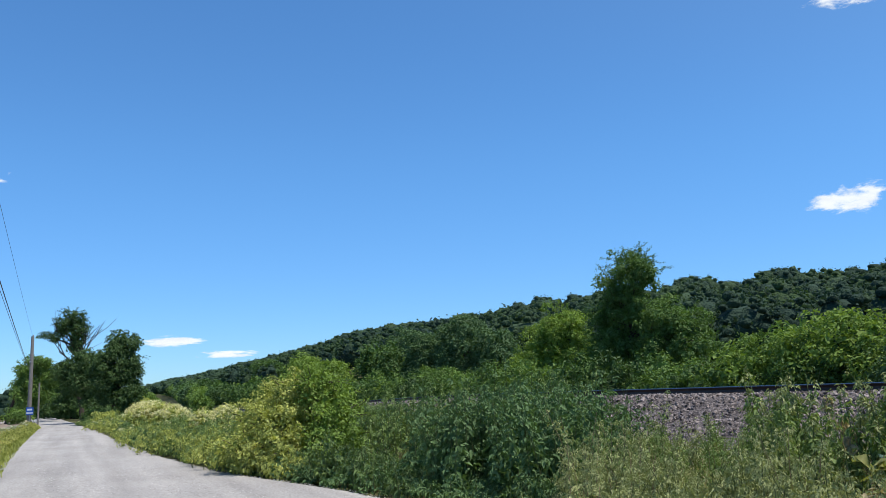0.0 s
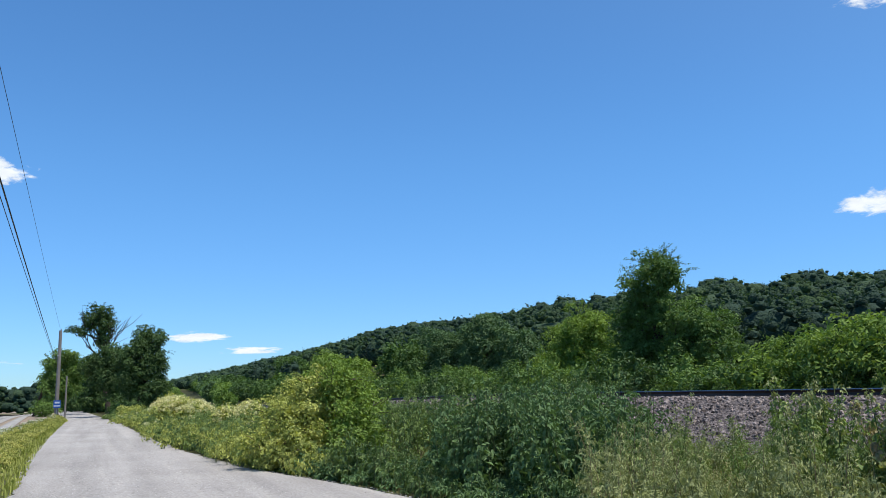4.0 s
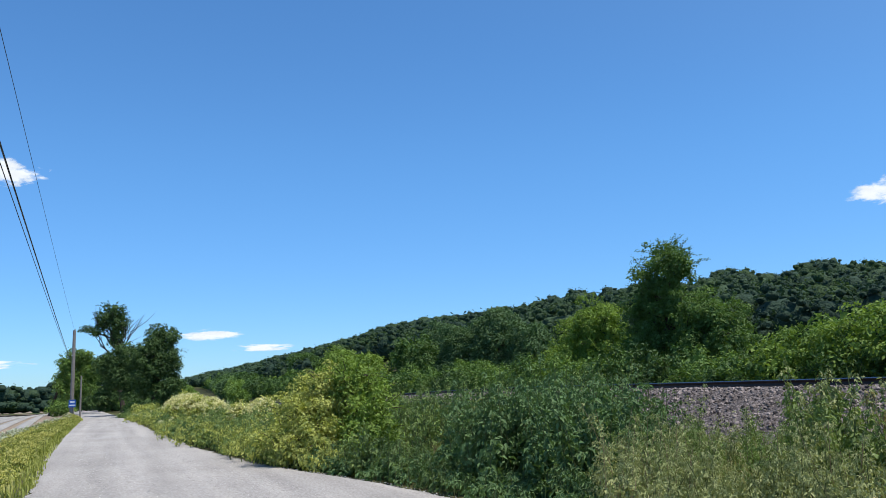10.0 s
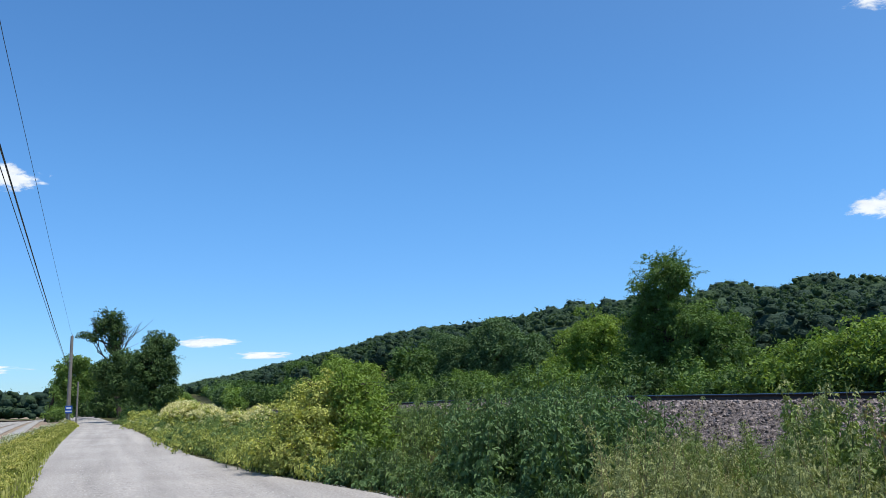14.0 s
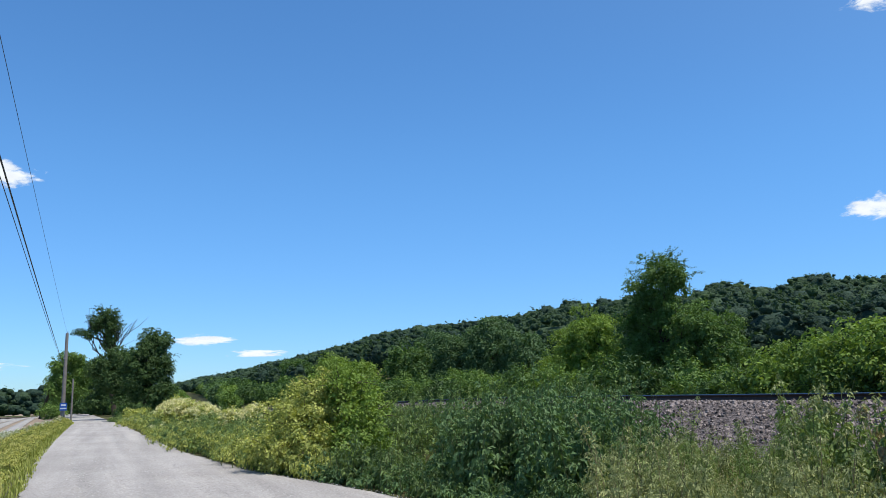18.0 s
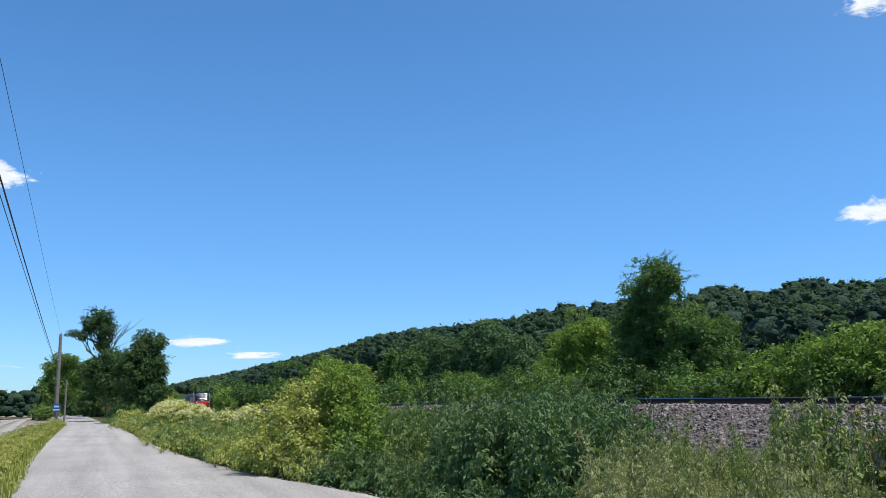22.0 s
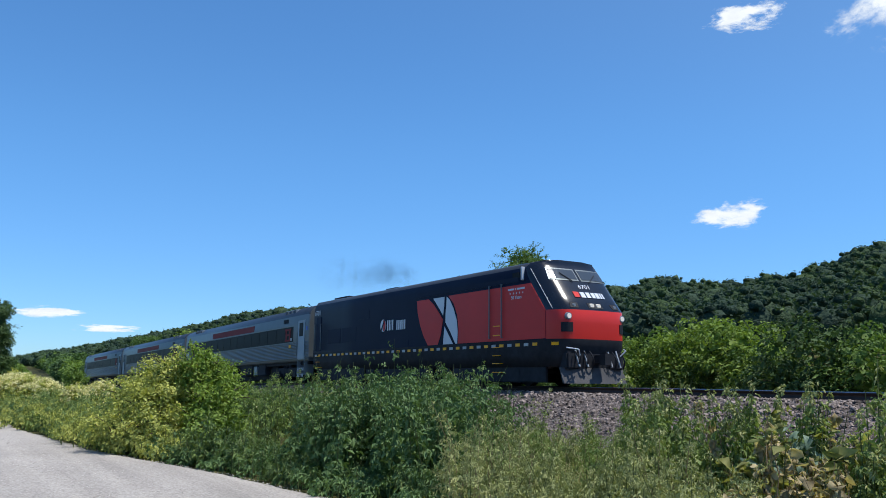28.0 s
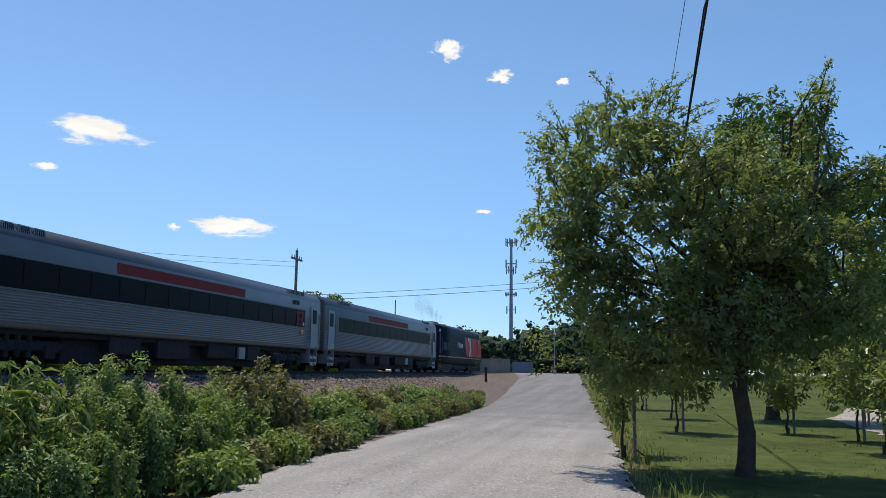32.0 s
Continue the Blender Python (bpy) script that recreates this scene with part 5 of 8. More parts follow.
def weed_stand(name, label, category, x, y, rx, ry, count, h, leaf, mat, per=70, seed=0, spread=0.2, aspect=0.4, droop=0.5, stem="stem", top_mat=None, top_share=0.0, group="", bare=0.08, rise=-0.25, hvar=0.13, dome=0.22, tip=None, broad=False, column=0.14, inside=True, stem_r=0.011):
    """A stand of leafy stalks rooted in an ellipse of ground: stems and leaves, and flower heads where it has them."""
    rng = np.random.default_rng(seed)
    r, a = np.sqrt(rng.uniform(0, 1, count)), rng.uniform(0, 6.283, count)
    bx, by = r * np.cos(a) * rx, r * np.sin(a) * ry
    hh = h * (1.0 - dome * r ** 2) * rng.normal(1, hvar, count).clip(0.55, 1.35)
    base = np.stack([bx, by, np.zeros(count)], 1)
    z0 = float(max(ground(x, y), bed_height(y) if abs(x) < 300 else 0))
    ob = thing(name, label, category, (x, y, z0), group=group)
    mid, top = stalks(rng, base, hh)
    v1, f1 = stem_arrays(base, mid, np.full(count, stem_r), np.full(count, stem_r * 0.7))
    v2, f2 = stem_arrays(mid, top, np.full(count, stem_r * 0.7), np.full(count, 0.003))
    tagged(part("stem_mass", np_mesh("stem_mass", np.concatenate([v1, v2]), np.concatenate([f1, f2 + len(v1)]), [M[stem]]), None, ob), kind="stuff")
    shoots = max(4, per // 7)
    us = np.sort(bare + (0.99 - bare) * rng.uniform(0, 1, (count, shoots)) ** 0.75, axis=1)
    azs = np.arange(shoots)[None] * 2.4 + rng.uniform(0, 6.283, (count, 1)) + rng.normal(0, 0.3, (count, shoots))
    pick = rng.integers(0, shoots, (count, per))
    row = np.arange(count)[:, None]
    u, az = us[row, pick], azs[row, pick] + rng.normal(0, 0.22, (count, per))
    pt = np.where((u < 0.55)[..., None], base[:, None] + (mid - base)[:, None] * (u / 0.55)[..., None], mid[:, None] + (top - mid)[:, None] * ((u - 0.55) / 0.45)[..., None])
    reach = spread * (column + (1 - column) * (1 - u) ** 0.7) * np.clip(u / 0.2, 0.35, 1) * rng.uniform(0.15, 1.0, (count, per))
    pt = pt + np.stack([np.cos(az) * reach, np.sin(az) * reach, reach * 0.45 + rng.normal(0, 0.25, (count, per)) * leaf], -1)
    az2 = az + rng.normal(0, 0.9, (count, per))
    el = rng.normal(rise, 0.45, (count, per))
    ways = np.stack([np.cos(az2) * np.cos(el), np.sin(az2) * np.cos(el), np.sin(el)], -1)
    ln = leaf * (1.15 - 0.6 * u ** 2) * rng.uniform(0.6, 1.3, (count, per))
    pt = pt.reshape(-1, 3)
    pt[:, 2] = np.maximum(pt[:, 2], 0.02)
    if broad:
        v, f = broad_leaf_arrays(rng, pt, ln.ravel(), ways.reshape(-1, 3), aspect, droop, 3.0 if mat in ("brown_leaf", "olive") else 2.0 if mat in ("bluish", "squash") else 1.0)
    else:
        v, f = leaf_arrays(rng, pt, ln.ravel(), ways.reshape(-1, 3), aspect, 0.3, droop, np.stack([np.cos(az), np.sin(az), np.full(az.shape, 1.0)], -1).reshape(-1, 3))
    if inside and not broad and count > 8 and h > 0.9:
        m = count * 5
        kk, ud = rng.integers(0, count, m), rng.uniform(0.06, 0.6, m)
        qi = base[kk] + (mid - base)[kk] * np.minimum(ud / 0.55, 1.2)[:, None] + rng.normal(0, spread * 0.3, (m, 3)) * np.array((1, 1, 0.4))
        qi[:, 2] = np.maximum(qi[:, 2], 0.04)
        vi, fi = leaf_arrays(rng, qi, leaf * rng.uniform(1.2, 1.8, m), unit(rng, m) + np.array((0, 0, -0.3)), 0.7, 0.3, 0.3)
        v, f = np.concatenate([v, vi]), np.concatenate([f, fi + len(v)])
        u = np.concatenate([u.ravel(), np.zeros(m)])
        pt = np.concatenate([pt, qi])
    # leaves above 0.86 take the tip leaf, which paints sunlit tops
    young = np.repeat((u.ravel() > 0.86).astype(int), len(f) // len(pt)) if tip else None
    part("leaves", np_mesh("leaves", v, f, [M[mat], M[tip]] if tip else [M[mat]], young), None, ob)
    if top_mat:
        pick = rng.uniform(0, 1, count) < top_share
        tp = top[pick]
        k = 26
        d = unit(rng, len(tp) * k) * np.array((1, 1, 0.45))
        q = np.repeat(tp, k, 0) + d * rng.uniform(0.02, 0.11, (len(tp) * k, 1))
        v, f = leaf_arrays(rng, q, np.full(len(q), 0.035), unit(rng, len(q)) + np.array((0, 0, 0.6)), 0.9)
        tagged(part("flower_mass", np_mesh("flower_mass", v, f, [M[top_mat]]), None, ob), kind="stuff")
    return ob


def weed_columns(name, label, x, y, h, rx, ry, mat, leaf, seed, group, width=0.10, many=62.0, dome=0.12, bough=0.06, cover=0.24, aspect=0.34, tip=None):
    """Upright weeds set close: every stalk a leafy column with a pointed top, the tops together forming a mound."""
    rng = np.random.default_rng(seed)
    z0 = float(max(ground(x, y), bed_height(y)))
    ob = thing(name, label, "weeds", (x, y, z0), group=group)
    n = max(2, int(many * rx * ry) + 2)
    k = np.arange(n) + 0.5
    u, a = np.sqrt(k / n) * rng.uniform(0.9, 1.05, n), k * 2.39996 + rng.uniform(-0.4, 0.4, n)
    bx, by = u * np.cos(a) * rx, u * np.sin(a) * ry
    hh = h * (1 - dome * u ** 2) * rng.uniform(0.76, 1.04, n)
    lobes = []
    for i in range(n):
        w = width * rng.uniform(0.75, 1.3)
        lobes += [(bx[i], by[i], hh[i] * 0.40, w, w, hh[i] * 0.40), (bx[i] + rng.normal(0, 0.02), by[i], hh[i] * 0.78, w * 0.72, w * 0.72, hh[i] * 0.22)]
    v, f = crown(rng, lobes, bough, leaf, aspect, cover, 1.2, 0.4, 0.5, low=0.05, rise=0.1, core=0.5, ragged=0.35)
    mats, idx = [M[mat]], None
    # column tops take the tip leaf: young growth plus painted sunlight
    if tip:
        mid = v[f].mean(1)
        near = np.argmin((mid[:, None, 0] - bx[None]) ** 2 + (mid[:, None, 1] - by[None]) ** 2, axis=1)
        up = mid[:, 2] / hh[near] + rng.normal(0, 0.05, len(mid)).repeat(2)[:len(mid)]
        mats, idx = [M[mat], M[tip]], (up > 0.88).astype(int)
    part("leaves", np_mesh("leaves", v, f, mats, idx), None, ob)
    base = np.stack([bx, by, np.full(n, -0.03)], 1)
    mid, top = stalks(rng, base, hh * 0.97, 0.01)
    v1, f1 = stem_arrays(base, mid, np.full(n, 0.011), np.full(n, 0.008))
    v2, f2 = stem_arrays(mid, top, np.full(n, 0.008), np.full(n, 0.003))
    tagged(part("stem_mass", np_mesh("stem_mass", np.concatenate([v1, v2]), np.concatenate([f1, f2 + len(v1)]), [M["stem"]]), None, ob), kind="stuff")
    return ob


def limb(bm, a, b, r0, r1, seg, rng, bend=0.08):
    """A bent, tapering limb; returns its points."""
    a, b = Vector(a), Vector(b)
    pts, ln = [a], (b - a).length
    for k in range(1, seg + 1):
        p = a.lerp(b, k / seg)
        if k < seg:
            p += Vector(rng.normal(0, bend * ln, 3))
        pts.append(p)
    for k in range(seg):
        ra, rb = r0 + (r1 - r0) * k / seg, r0 + (r1 - r0) * (k + 1) / seg
        d = (pts[k + 1] - pts[k]) * 0.06
        rod(bm, pts[k] - d, pts[k + 1] + d, ra, rb, 8, caps=False)
    return pts


def crown(rng, lobes, bough, leaf, aspect=0.5, cover=0.55, stretch=0.75, droop=0.3, hollow=0.68, low=0.12, rise=0.3, core=0.72, ragged=0.14):
    """Foliage as boughs: each lobe is covered with leaf clumps, and every clump bears leaves on its own rounded outside.
    lobes: dx, dy, z, rx, ry, rz. Returns vertices and triangles."""
    L = np.array(lobes, float)
    tall = np.array((1, 1, stretch))
    cs, ds = [], []
    for i, l in enumerate(L):
        a, b, c = l[3:] ** 1.6
        n = max(5, int(1.3 * 4.19 * (a * b + a * c + b * c) ** 0.625 * 1.5 / (3.14 * bough ** 2 * 1.5)))
        k = np.arange(n) + 0.5
        z, ph = 1 - 2 * k / n, k * 2.39996 + rng.uniform(0, 6.28)
        d = np.stack([np.cos(ph) * np.sqrt(1 - z * z), np.sin(ph) * np.sqrt(1 - z * z), z], 1) + rng.normal(0, 0.14, (n, 3))
        d /= np.linalg.norm(d, axis=1, keepdims=True)
        inner = np.maximum(l[3:] - 0.55 * bough * tall, 0.35 * l[3:])
        rr = rng.uniform(1 - 2 * ragged, 1 + ragged * 0.6, n) * (1 + ragged * np.sin(d[:, 0] * 5 + i) * np.cos(d[:, 2] * 4 + 2 * i))
        p = l[:3] + d * inner * rr[:, None]
        ok = p[:, 2] > low
        for j, o in enumerate(L):
            if j != i:
                ok &= np.linalg.norm((p - o[:3]) / o[3:], axis=1) > hollow
        cs.append(p[ok])
        ds.append(d[ok])
    c, d = np.concatenate(cs), np.concatenate(ds)
    m = len(c)
    s = bough * rng.uniform(0.6, 1.4, m)
    per = np.maximum(4, (cover * 12.6 * s * s * stretch ** 0.7 / (leaf * leaf * aspect * 0.5)).astype(int))
    k = np.repeat(np.arange(m), per)
    e = unit(rng, len(k)) + d[k] * 0.5 + np.array((0, 0, rise))
    e /= np.linalg.norm(e, axis=1, keepdims=True)
    p = c[k] + e * tall * (s[k] * (0.45 + 0.8 * rng.uniform(0, 1, len(k)) ** 0.8))[:, None]
    p[:, 2] = np.maximum(p[:, 2], 0.04)
    face = e * 0.65 + rng.normal(0, 0.4, e.shape) + np.array((0, 0, 0.4))
    w = np.cross(face, unit(rng, len(k))) + e * 0.45 + np.array((0, 0, -droop))
    v, f = leaf_arrays(rng, p, leaf * rng.uniform(0.6, 1.35, len(k)), w, aspect, 0.25, 0.25, face)
    # the shaded inside: larger leaves in each clump and in the body of each lobe
    k = np.repeat(np.arange(m), 3)
    q = c[k] + unit(rng, len(k)) * (s[k] * 0.3)[:, None]
    sizes = [np.minimum(s[k] * 0.85, leaf * 2.2)]
    if core:
        for l in L:
            n = int(np.clip(70 * (l[3] * l[5]) ** 0.5, 40, 160))
            q = np.concatenate([q, unit(rng, n) * rng.uniform(0.1, 1.0, (n, 1)) ** 0.5 * l[3:] * core + l[:3]])
            sizes.append(np.full(n, min((l[3] + l[5]) * 0.14, 0.34)))
    q[:, 2] = np.maximum(q[:, 2], 0.06)
    v2, f2 = leaf_arrays(rng, q, np.concatenate(sizes), unit(rng, len(q)) + np.array((0, 0, -0.3)), 0.8, 0.3, 0.3)
    return np.concatenate([v, v2]), np.concatenate([f, f2 + len(v)])


def tree(name, label, x, y, height, lobes, mat, trunk_r=0.16, leaf=0.16, bough=0.5, seed=0, category="tree", group="", aspect=0.5, cover=0.5, stretch=0.75, droop=0.3, trunk_top=0.55, lean=(0, 0), core=0.72, shoots=0, run=(0.3, 0.75), hollow=0.68, ragged=0.14, bare=0):
    """A tree or bush: tapered trunk, limbs to every lobe, a crown of boughs, and leafy or bare shoots that break its outline."""
    rng = np.random.default_rng(seed)
    z0 = float(ground(x, y))
    ob = thing(name, label, category, (x, y, z0 - 0.05), group=group)
    bm = bmesh.new()
    tip = (lean[0], lean[1], height * trunk_top)
    pts = limb(bm, (0, 0, 0), tip, trunk_r, trunk_r * 0.5, 5, rng, 0.02)
    rod(bm, (0, 0, -0.1), (0, 0, 0.25), trunk_r * 1.45, trunk_r, 9, caps=False)
    for dx, dy, z, rx, ry, rz in lobes:
        s = pts[min(len(pts) - 1, 3 + int(rng.integers(0, 3)))]
        e = Vector((dx, dy, z))
        q = limb(bm, s, e, trunk_r * 0.34, trunk_r * 0.10, 4, rng, 0.06)
        for k in range(3):
            d = Vector(unit(rng, 1)[0]) * 0.75
            limb(bm, q[2 + k % 2], e + Vector((d.x * rx, d.y * ry, abs(d.z) * rz)), trunk_r * 0.18, trunk_r * 0.05, 3, rng, 0.06)
    for k in range(bare):
        e = pts[-1] + Vector((rng.normal(0, 0.5), rng.normal(0, 1.5), rng.uniform(1.0, 3.2)))
        q = limb(bm, pts[-2], e, trunk_r * 0.22, 0.02, 4, rng, 0.05)
        for j in range(5):
            limb(bm, q[1 + j % 3], q[2 + j % 3] + Vector((rng.normal(0, 0.4), rng.normal(0, 0.7), rng.uniform(0.2, 1.1))), 0.03, 0.012, 2, rng, 0.05)
    part("trunk", bm, M["bark"], ob, "brown trunk and limbs")
    v, f = crown(rng, lobes, bough, leaf, aspect, cover, stretch, droop, hollow, core=core, ragged=ragged)
    if shoots:
        Q = np.array(lobes, float)
        Q = Q[rng.choice(len(lobes), shoots, p=Q[:, 3] * Q[:, 5] / (Q[:, 3] * Q[:, 5]).sum())]
        dd = unit(rng, shoots)
        dd[:, 2] = np.abs(dd[:, 2]) * 0.9
        foot = Q[:, :3] + dd * Q[:, 3:] * 0.85
        way = dd * 0.8 + np.array((0, 0, 0.25)) + rng.normal(0, 0.25, (shoots, 3))
        way /= np.linalg.norm(way, axis=1, keepdims=True)
        far = rng.uniform(*run, shoots)
        m = max(24, int(46 * run[1] * 0.12 / leaf))
        at = rng.uniform(0, 1, (shoots, m))
        sag = np.stack([0 * at, 0 * at, -0.25 * far[:, None] * at ** 2], -1)
        q = foot[:, None] + way[:, None] * (far[:, None] * at)[..., None] + sag + rng.normal(0, 0.3 * leaf, (shoots, m, 3))
        ww = unit(rng, shoots * m) + np.repeat(way, m, 0) * 1.1
        v3, f3 = leaf_arrays(rng, q.reshape(-1, 3), leaf * rng.uniform(0.6, 1.15, shoots * m) * (1.1 - 0.5 * at.ravel()), ww, aspect, 0.25, 0.4)
        v, f = np.concatenate([v, v3]), np.concatenate([f, f3 + len(v)])
        bm = bmesh.new()
        for k in range(shoots):
            a, b = Vector(foot[k]), Vector(foot[k] + way[k] * far[k])
            mid = a.lerp(b, 0.5) - Vector((0, 0, 0.06 * far[k]))
            rod(bm, a, mid, 0.013, 0.008, 4, caps=False)
            rod(bm, mid, b - Vector((0, 0, 0.25 * far[k])), 0.008, 0.003, 4, caps=False)
        tagged(part("twig_mass", bm, M["bark"], ob), kind="stuff")
    part("crown", np_mesh("crown", v, f, [M[mat]]), None, ob)
    return ob


ICO_V = np.array([(0, s * 1, t * 1.618) for s in (-1, 1) for t in (-1, 1)] + [(s * 1, t * 1.618, 0) for s in (-1, 1) for t in (-1, 1)] + [(t * 1.618, 0, s * 1) for s in (-1, 1) for t in (-1, 1)]) / 1.902


def ball_faces():
    """The twenty triangles of an icosahedron: triples of neighbours, turned outwards."""
    f = []
    for i in range(12):
        for j in range(i + 1, 12):
            for k in range(j + 1, 12):
                p, q, r = ICO_V[i], ICO_V[j], ICO_V[k]
                if max(np.linalg.norm(p - q), np.linalg.norm(q - r), np.linalg.norm(p - r)) < 1.2:
                    f.append((i, j, k) if np.dot(np.cross(q - p, r - p), p + q + r) > 0 else (i, k, j))
    return np.array(f)


ICO_F = ball_faces()


def wood(name, label, trees, seed, kind="stuff", full=1.0, under=False):
    """A far wood as one body: x, y, z of each foot, height, radius, shade. Each tree: a body, rounded boughs on it, and leaf sprays on every bough."""
    rng = np.random.default_rng(seed)
    t = np.asarray(trees)
    if under:
        low = t.copy()
        low[:, 3] *= 0.55
        low[:, 4] *= 0.95
        low[:, :2] *= 0.985
        t = np.concatenate([t, low])
    dist = np.hypot(t[:, 0], t[:, 1])
    vs, fs, ids, base = [], [], [], 0
    # from, to; boughs, sprays on each; length of a spray, size of the heart, sizes and reach of the boughs
    for near, far, nb, nf, spray, core, small, large, reach in ((0, 112, 20, 14, 0.41, 0.64, 0.20, 0.46, 1.0), (112, 150, 15, 11, 0.49, 0.66, 0.20, 0.44, 1.0), (150, 220, 10, 11, 0.56, 0.66, 0.20, 0.42, 0.88), (220, 330, 7, 10, 0.50, 0.70, 0.24, 0.44, 0.76), (330, 5000, 6, 8, 0.62, 0.76, 0.26, 0.44, 0.74)):
        q = t[(dist >= near) & (dist < far)]
        n, nb, nf = len(q), max(5, int(nb * full ** 0.5)), max(3, int(nf * full))
        if not n:
            continue
        k = np.arange(nb) + 0.5
        z = 1 - 1.5 * k / nb
        ph = k * 2.39996
        d = np.stack([np.cos(ph) * np.sqrt(1 - z * z), np.sin(ph) * np.sqrt(1 - z * z), z], 1)
        d = d[None] + rng.normal(0, 0.22, (n, nb, 3))
        turn = rng.uniform(0, 6.28, (n, 1))
        d = np.stack([d[..., 0] * np.cos(turn) - d[..., 1] * np.sin(turn), d[..., 0] * np.sin(turn) + d[..., 1] * np.cos(turn), d[..., 2]], -1)
        d /= np.linalg.norm(d, axis=2, keepdims=True)
        size = np.stack([q[:, 4], q[:, 4], q[:, 3] * 0.42], 1)
        heart = q[:, :3] + np.stack([0 * q[:, 3], 0 * q[:, 3], q[:, 3] * 0.55], 1)
        c = heart[:, None] + d * size[:, None] * rng.uniform(0.62, reach, (n, nb, 1)) * np.array((1, 1, 0.9))
        s = q[:, 4][:, None] * rng.uniform(small, large, (n, nb)) * (13.0 / nb) ** 0.4
        flat = np.array((1, 1, 0.78))
        # bodies of the crown and of the boughs
        cc, ss, tone = heart, size * core, q[:, 5]
        cc = np.concatenate([heart, c.reshape(-1, 3)])
        ss = np.concatenate([ss, (s.reshape(-1, 1) * 0.52) * flat])
        tone = np.concatenate([tone, np.repeat(tone, nb)])
        v = cc[:, None] + ICO_V[None] * ss[:, None] * rng.uniform(0.78, 1.12, (len(cc), 12, 1))
        vs.append(v.reshape(-1, 3))
        fs.append((ICO_F[None] + (np.arange(len(cc)) * 12)[:, None, None]).reshape(-1, 3) + base)
        ids.append(np.repeat(tone.astype(int), 20))
        base += len(cc) * 12
        # sprays of leaves
        k = np.repeat(np.arange(n * nb), nf)
        e = unit(rng, len(k)) + d.reshape(-1, 3)[k] * 0.5 + np.array((0, 0, 0.3))
        e /= np.linalg.norm(e, axis=1, keepdims=True)
        p = c.reshape(-1, 3)[k] + e * flat * (s.reshape(-1)[k] * rng.uniform(0.45, 1.1 if far < 200 else 0.82, len(k)))[:, None]
        w = np.cross(e, unit(rng, len(k)))
        ln = spray * rng.uniform(0.6, 1.5, len(k))
        p -= w / np.linalg.norm(w, axis=1, keepdims=True) * ln[:, None] * 0.5
        v, f = leaf_arrays(rng, p, ln, w, 0.7, 0.3, 0.2, e * 0.7 + rng.normal(0, 0.4, e.shape) + np.array((0, 0, 0.35)))
        vs.append(v)
        fs.append(f + base)
        ids.append(np.repeat(np.repeat(q[:, 5], nb)[k].astype(int), 2))
        base += len(v)
    return tagged(new(name, np_mesh(name, np.concatenate(vs), np.concatenate(fs), [M["wood_dark"], M["wood_mid"], M["wood_light"]], np.concatenate(ids))), label, "woodland", kind=kind)


def grass_patch(name, label, x0, x1, y0, y1, count, h, mat, seed, lean=0.45, width=0.012, skip=None, kind="stuff"):
    rng = np.random.default_rng(seed)
    x, y = rng.uniform(x0, x1, count), rng.uniform(y0, y1, count)
    if skip is not None:
        ok = skip(x, y)
        x, y = x[ok], y[ok]
    n = len(x)
    z = np.maximum(ground(x, y), np.where((y > 12.6) & (y < 23.6), bed_height(y), -9))
    hh = h * rng.uniform(0.45, 1.3, n) * (0.75 + 0.5 * np.sin(x * 1.3 + 2) * np.sin(y * 1.7))
    a = rng.uniform(0, 6.283, n)
    bend = rng.uniform(0.1, 1.0, n) * lean * hh
    b0 = np.stack([x, y, z - 0.02], 1)
    side = np.stack([-np.sin(a), np.cos(a), np.zeros(n)], 1) * (width * rng.uniform(0.6, 1.4, n))[:, None]
    m = b0 + np.stack([np.cos(a) * bend * 0.3, np.sin(a) * bend * 0.3, hh * 0.6], 1)
    tp = b0 + np.stack([np.cos(a) * bend, np.sin(a) * bend, hh * (1 - 0.25 * lean)], 1)
    v = np.stack([b0 - side, b0 + side, m + side * 0.8, m - side * 0.8, tp], 1).reshape(-1, 3)
    k = (np.arange(n) * 5)[:, None]
    f = np.concatenate([k + np.array(q) for q in ((0, 1, 2), (0, 2, 3), (3, 2, 4))], 1).reshape(-1, 3)
    return tagged(new(name, np_mesh(name, v, f, [M[mat]])), label, "grass", kind=kind)


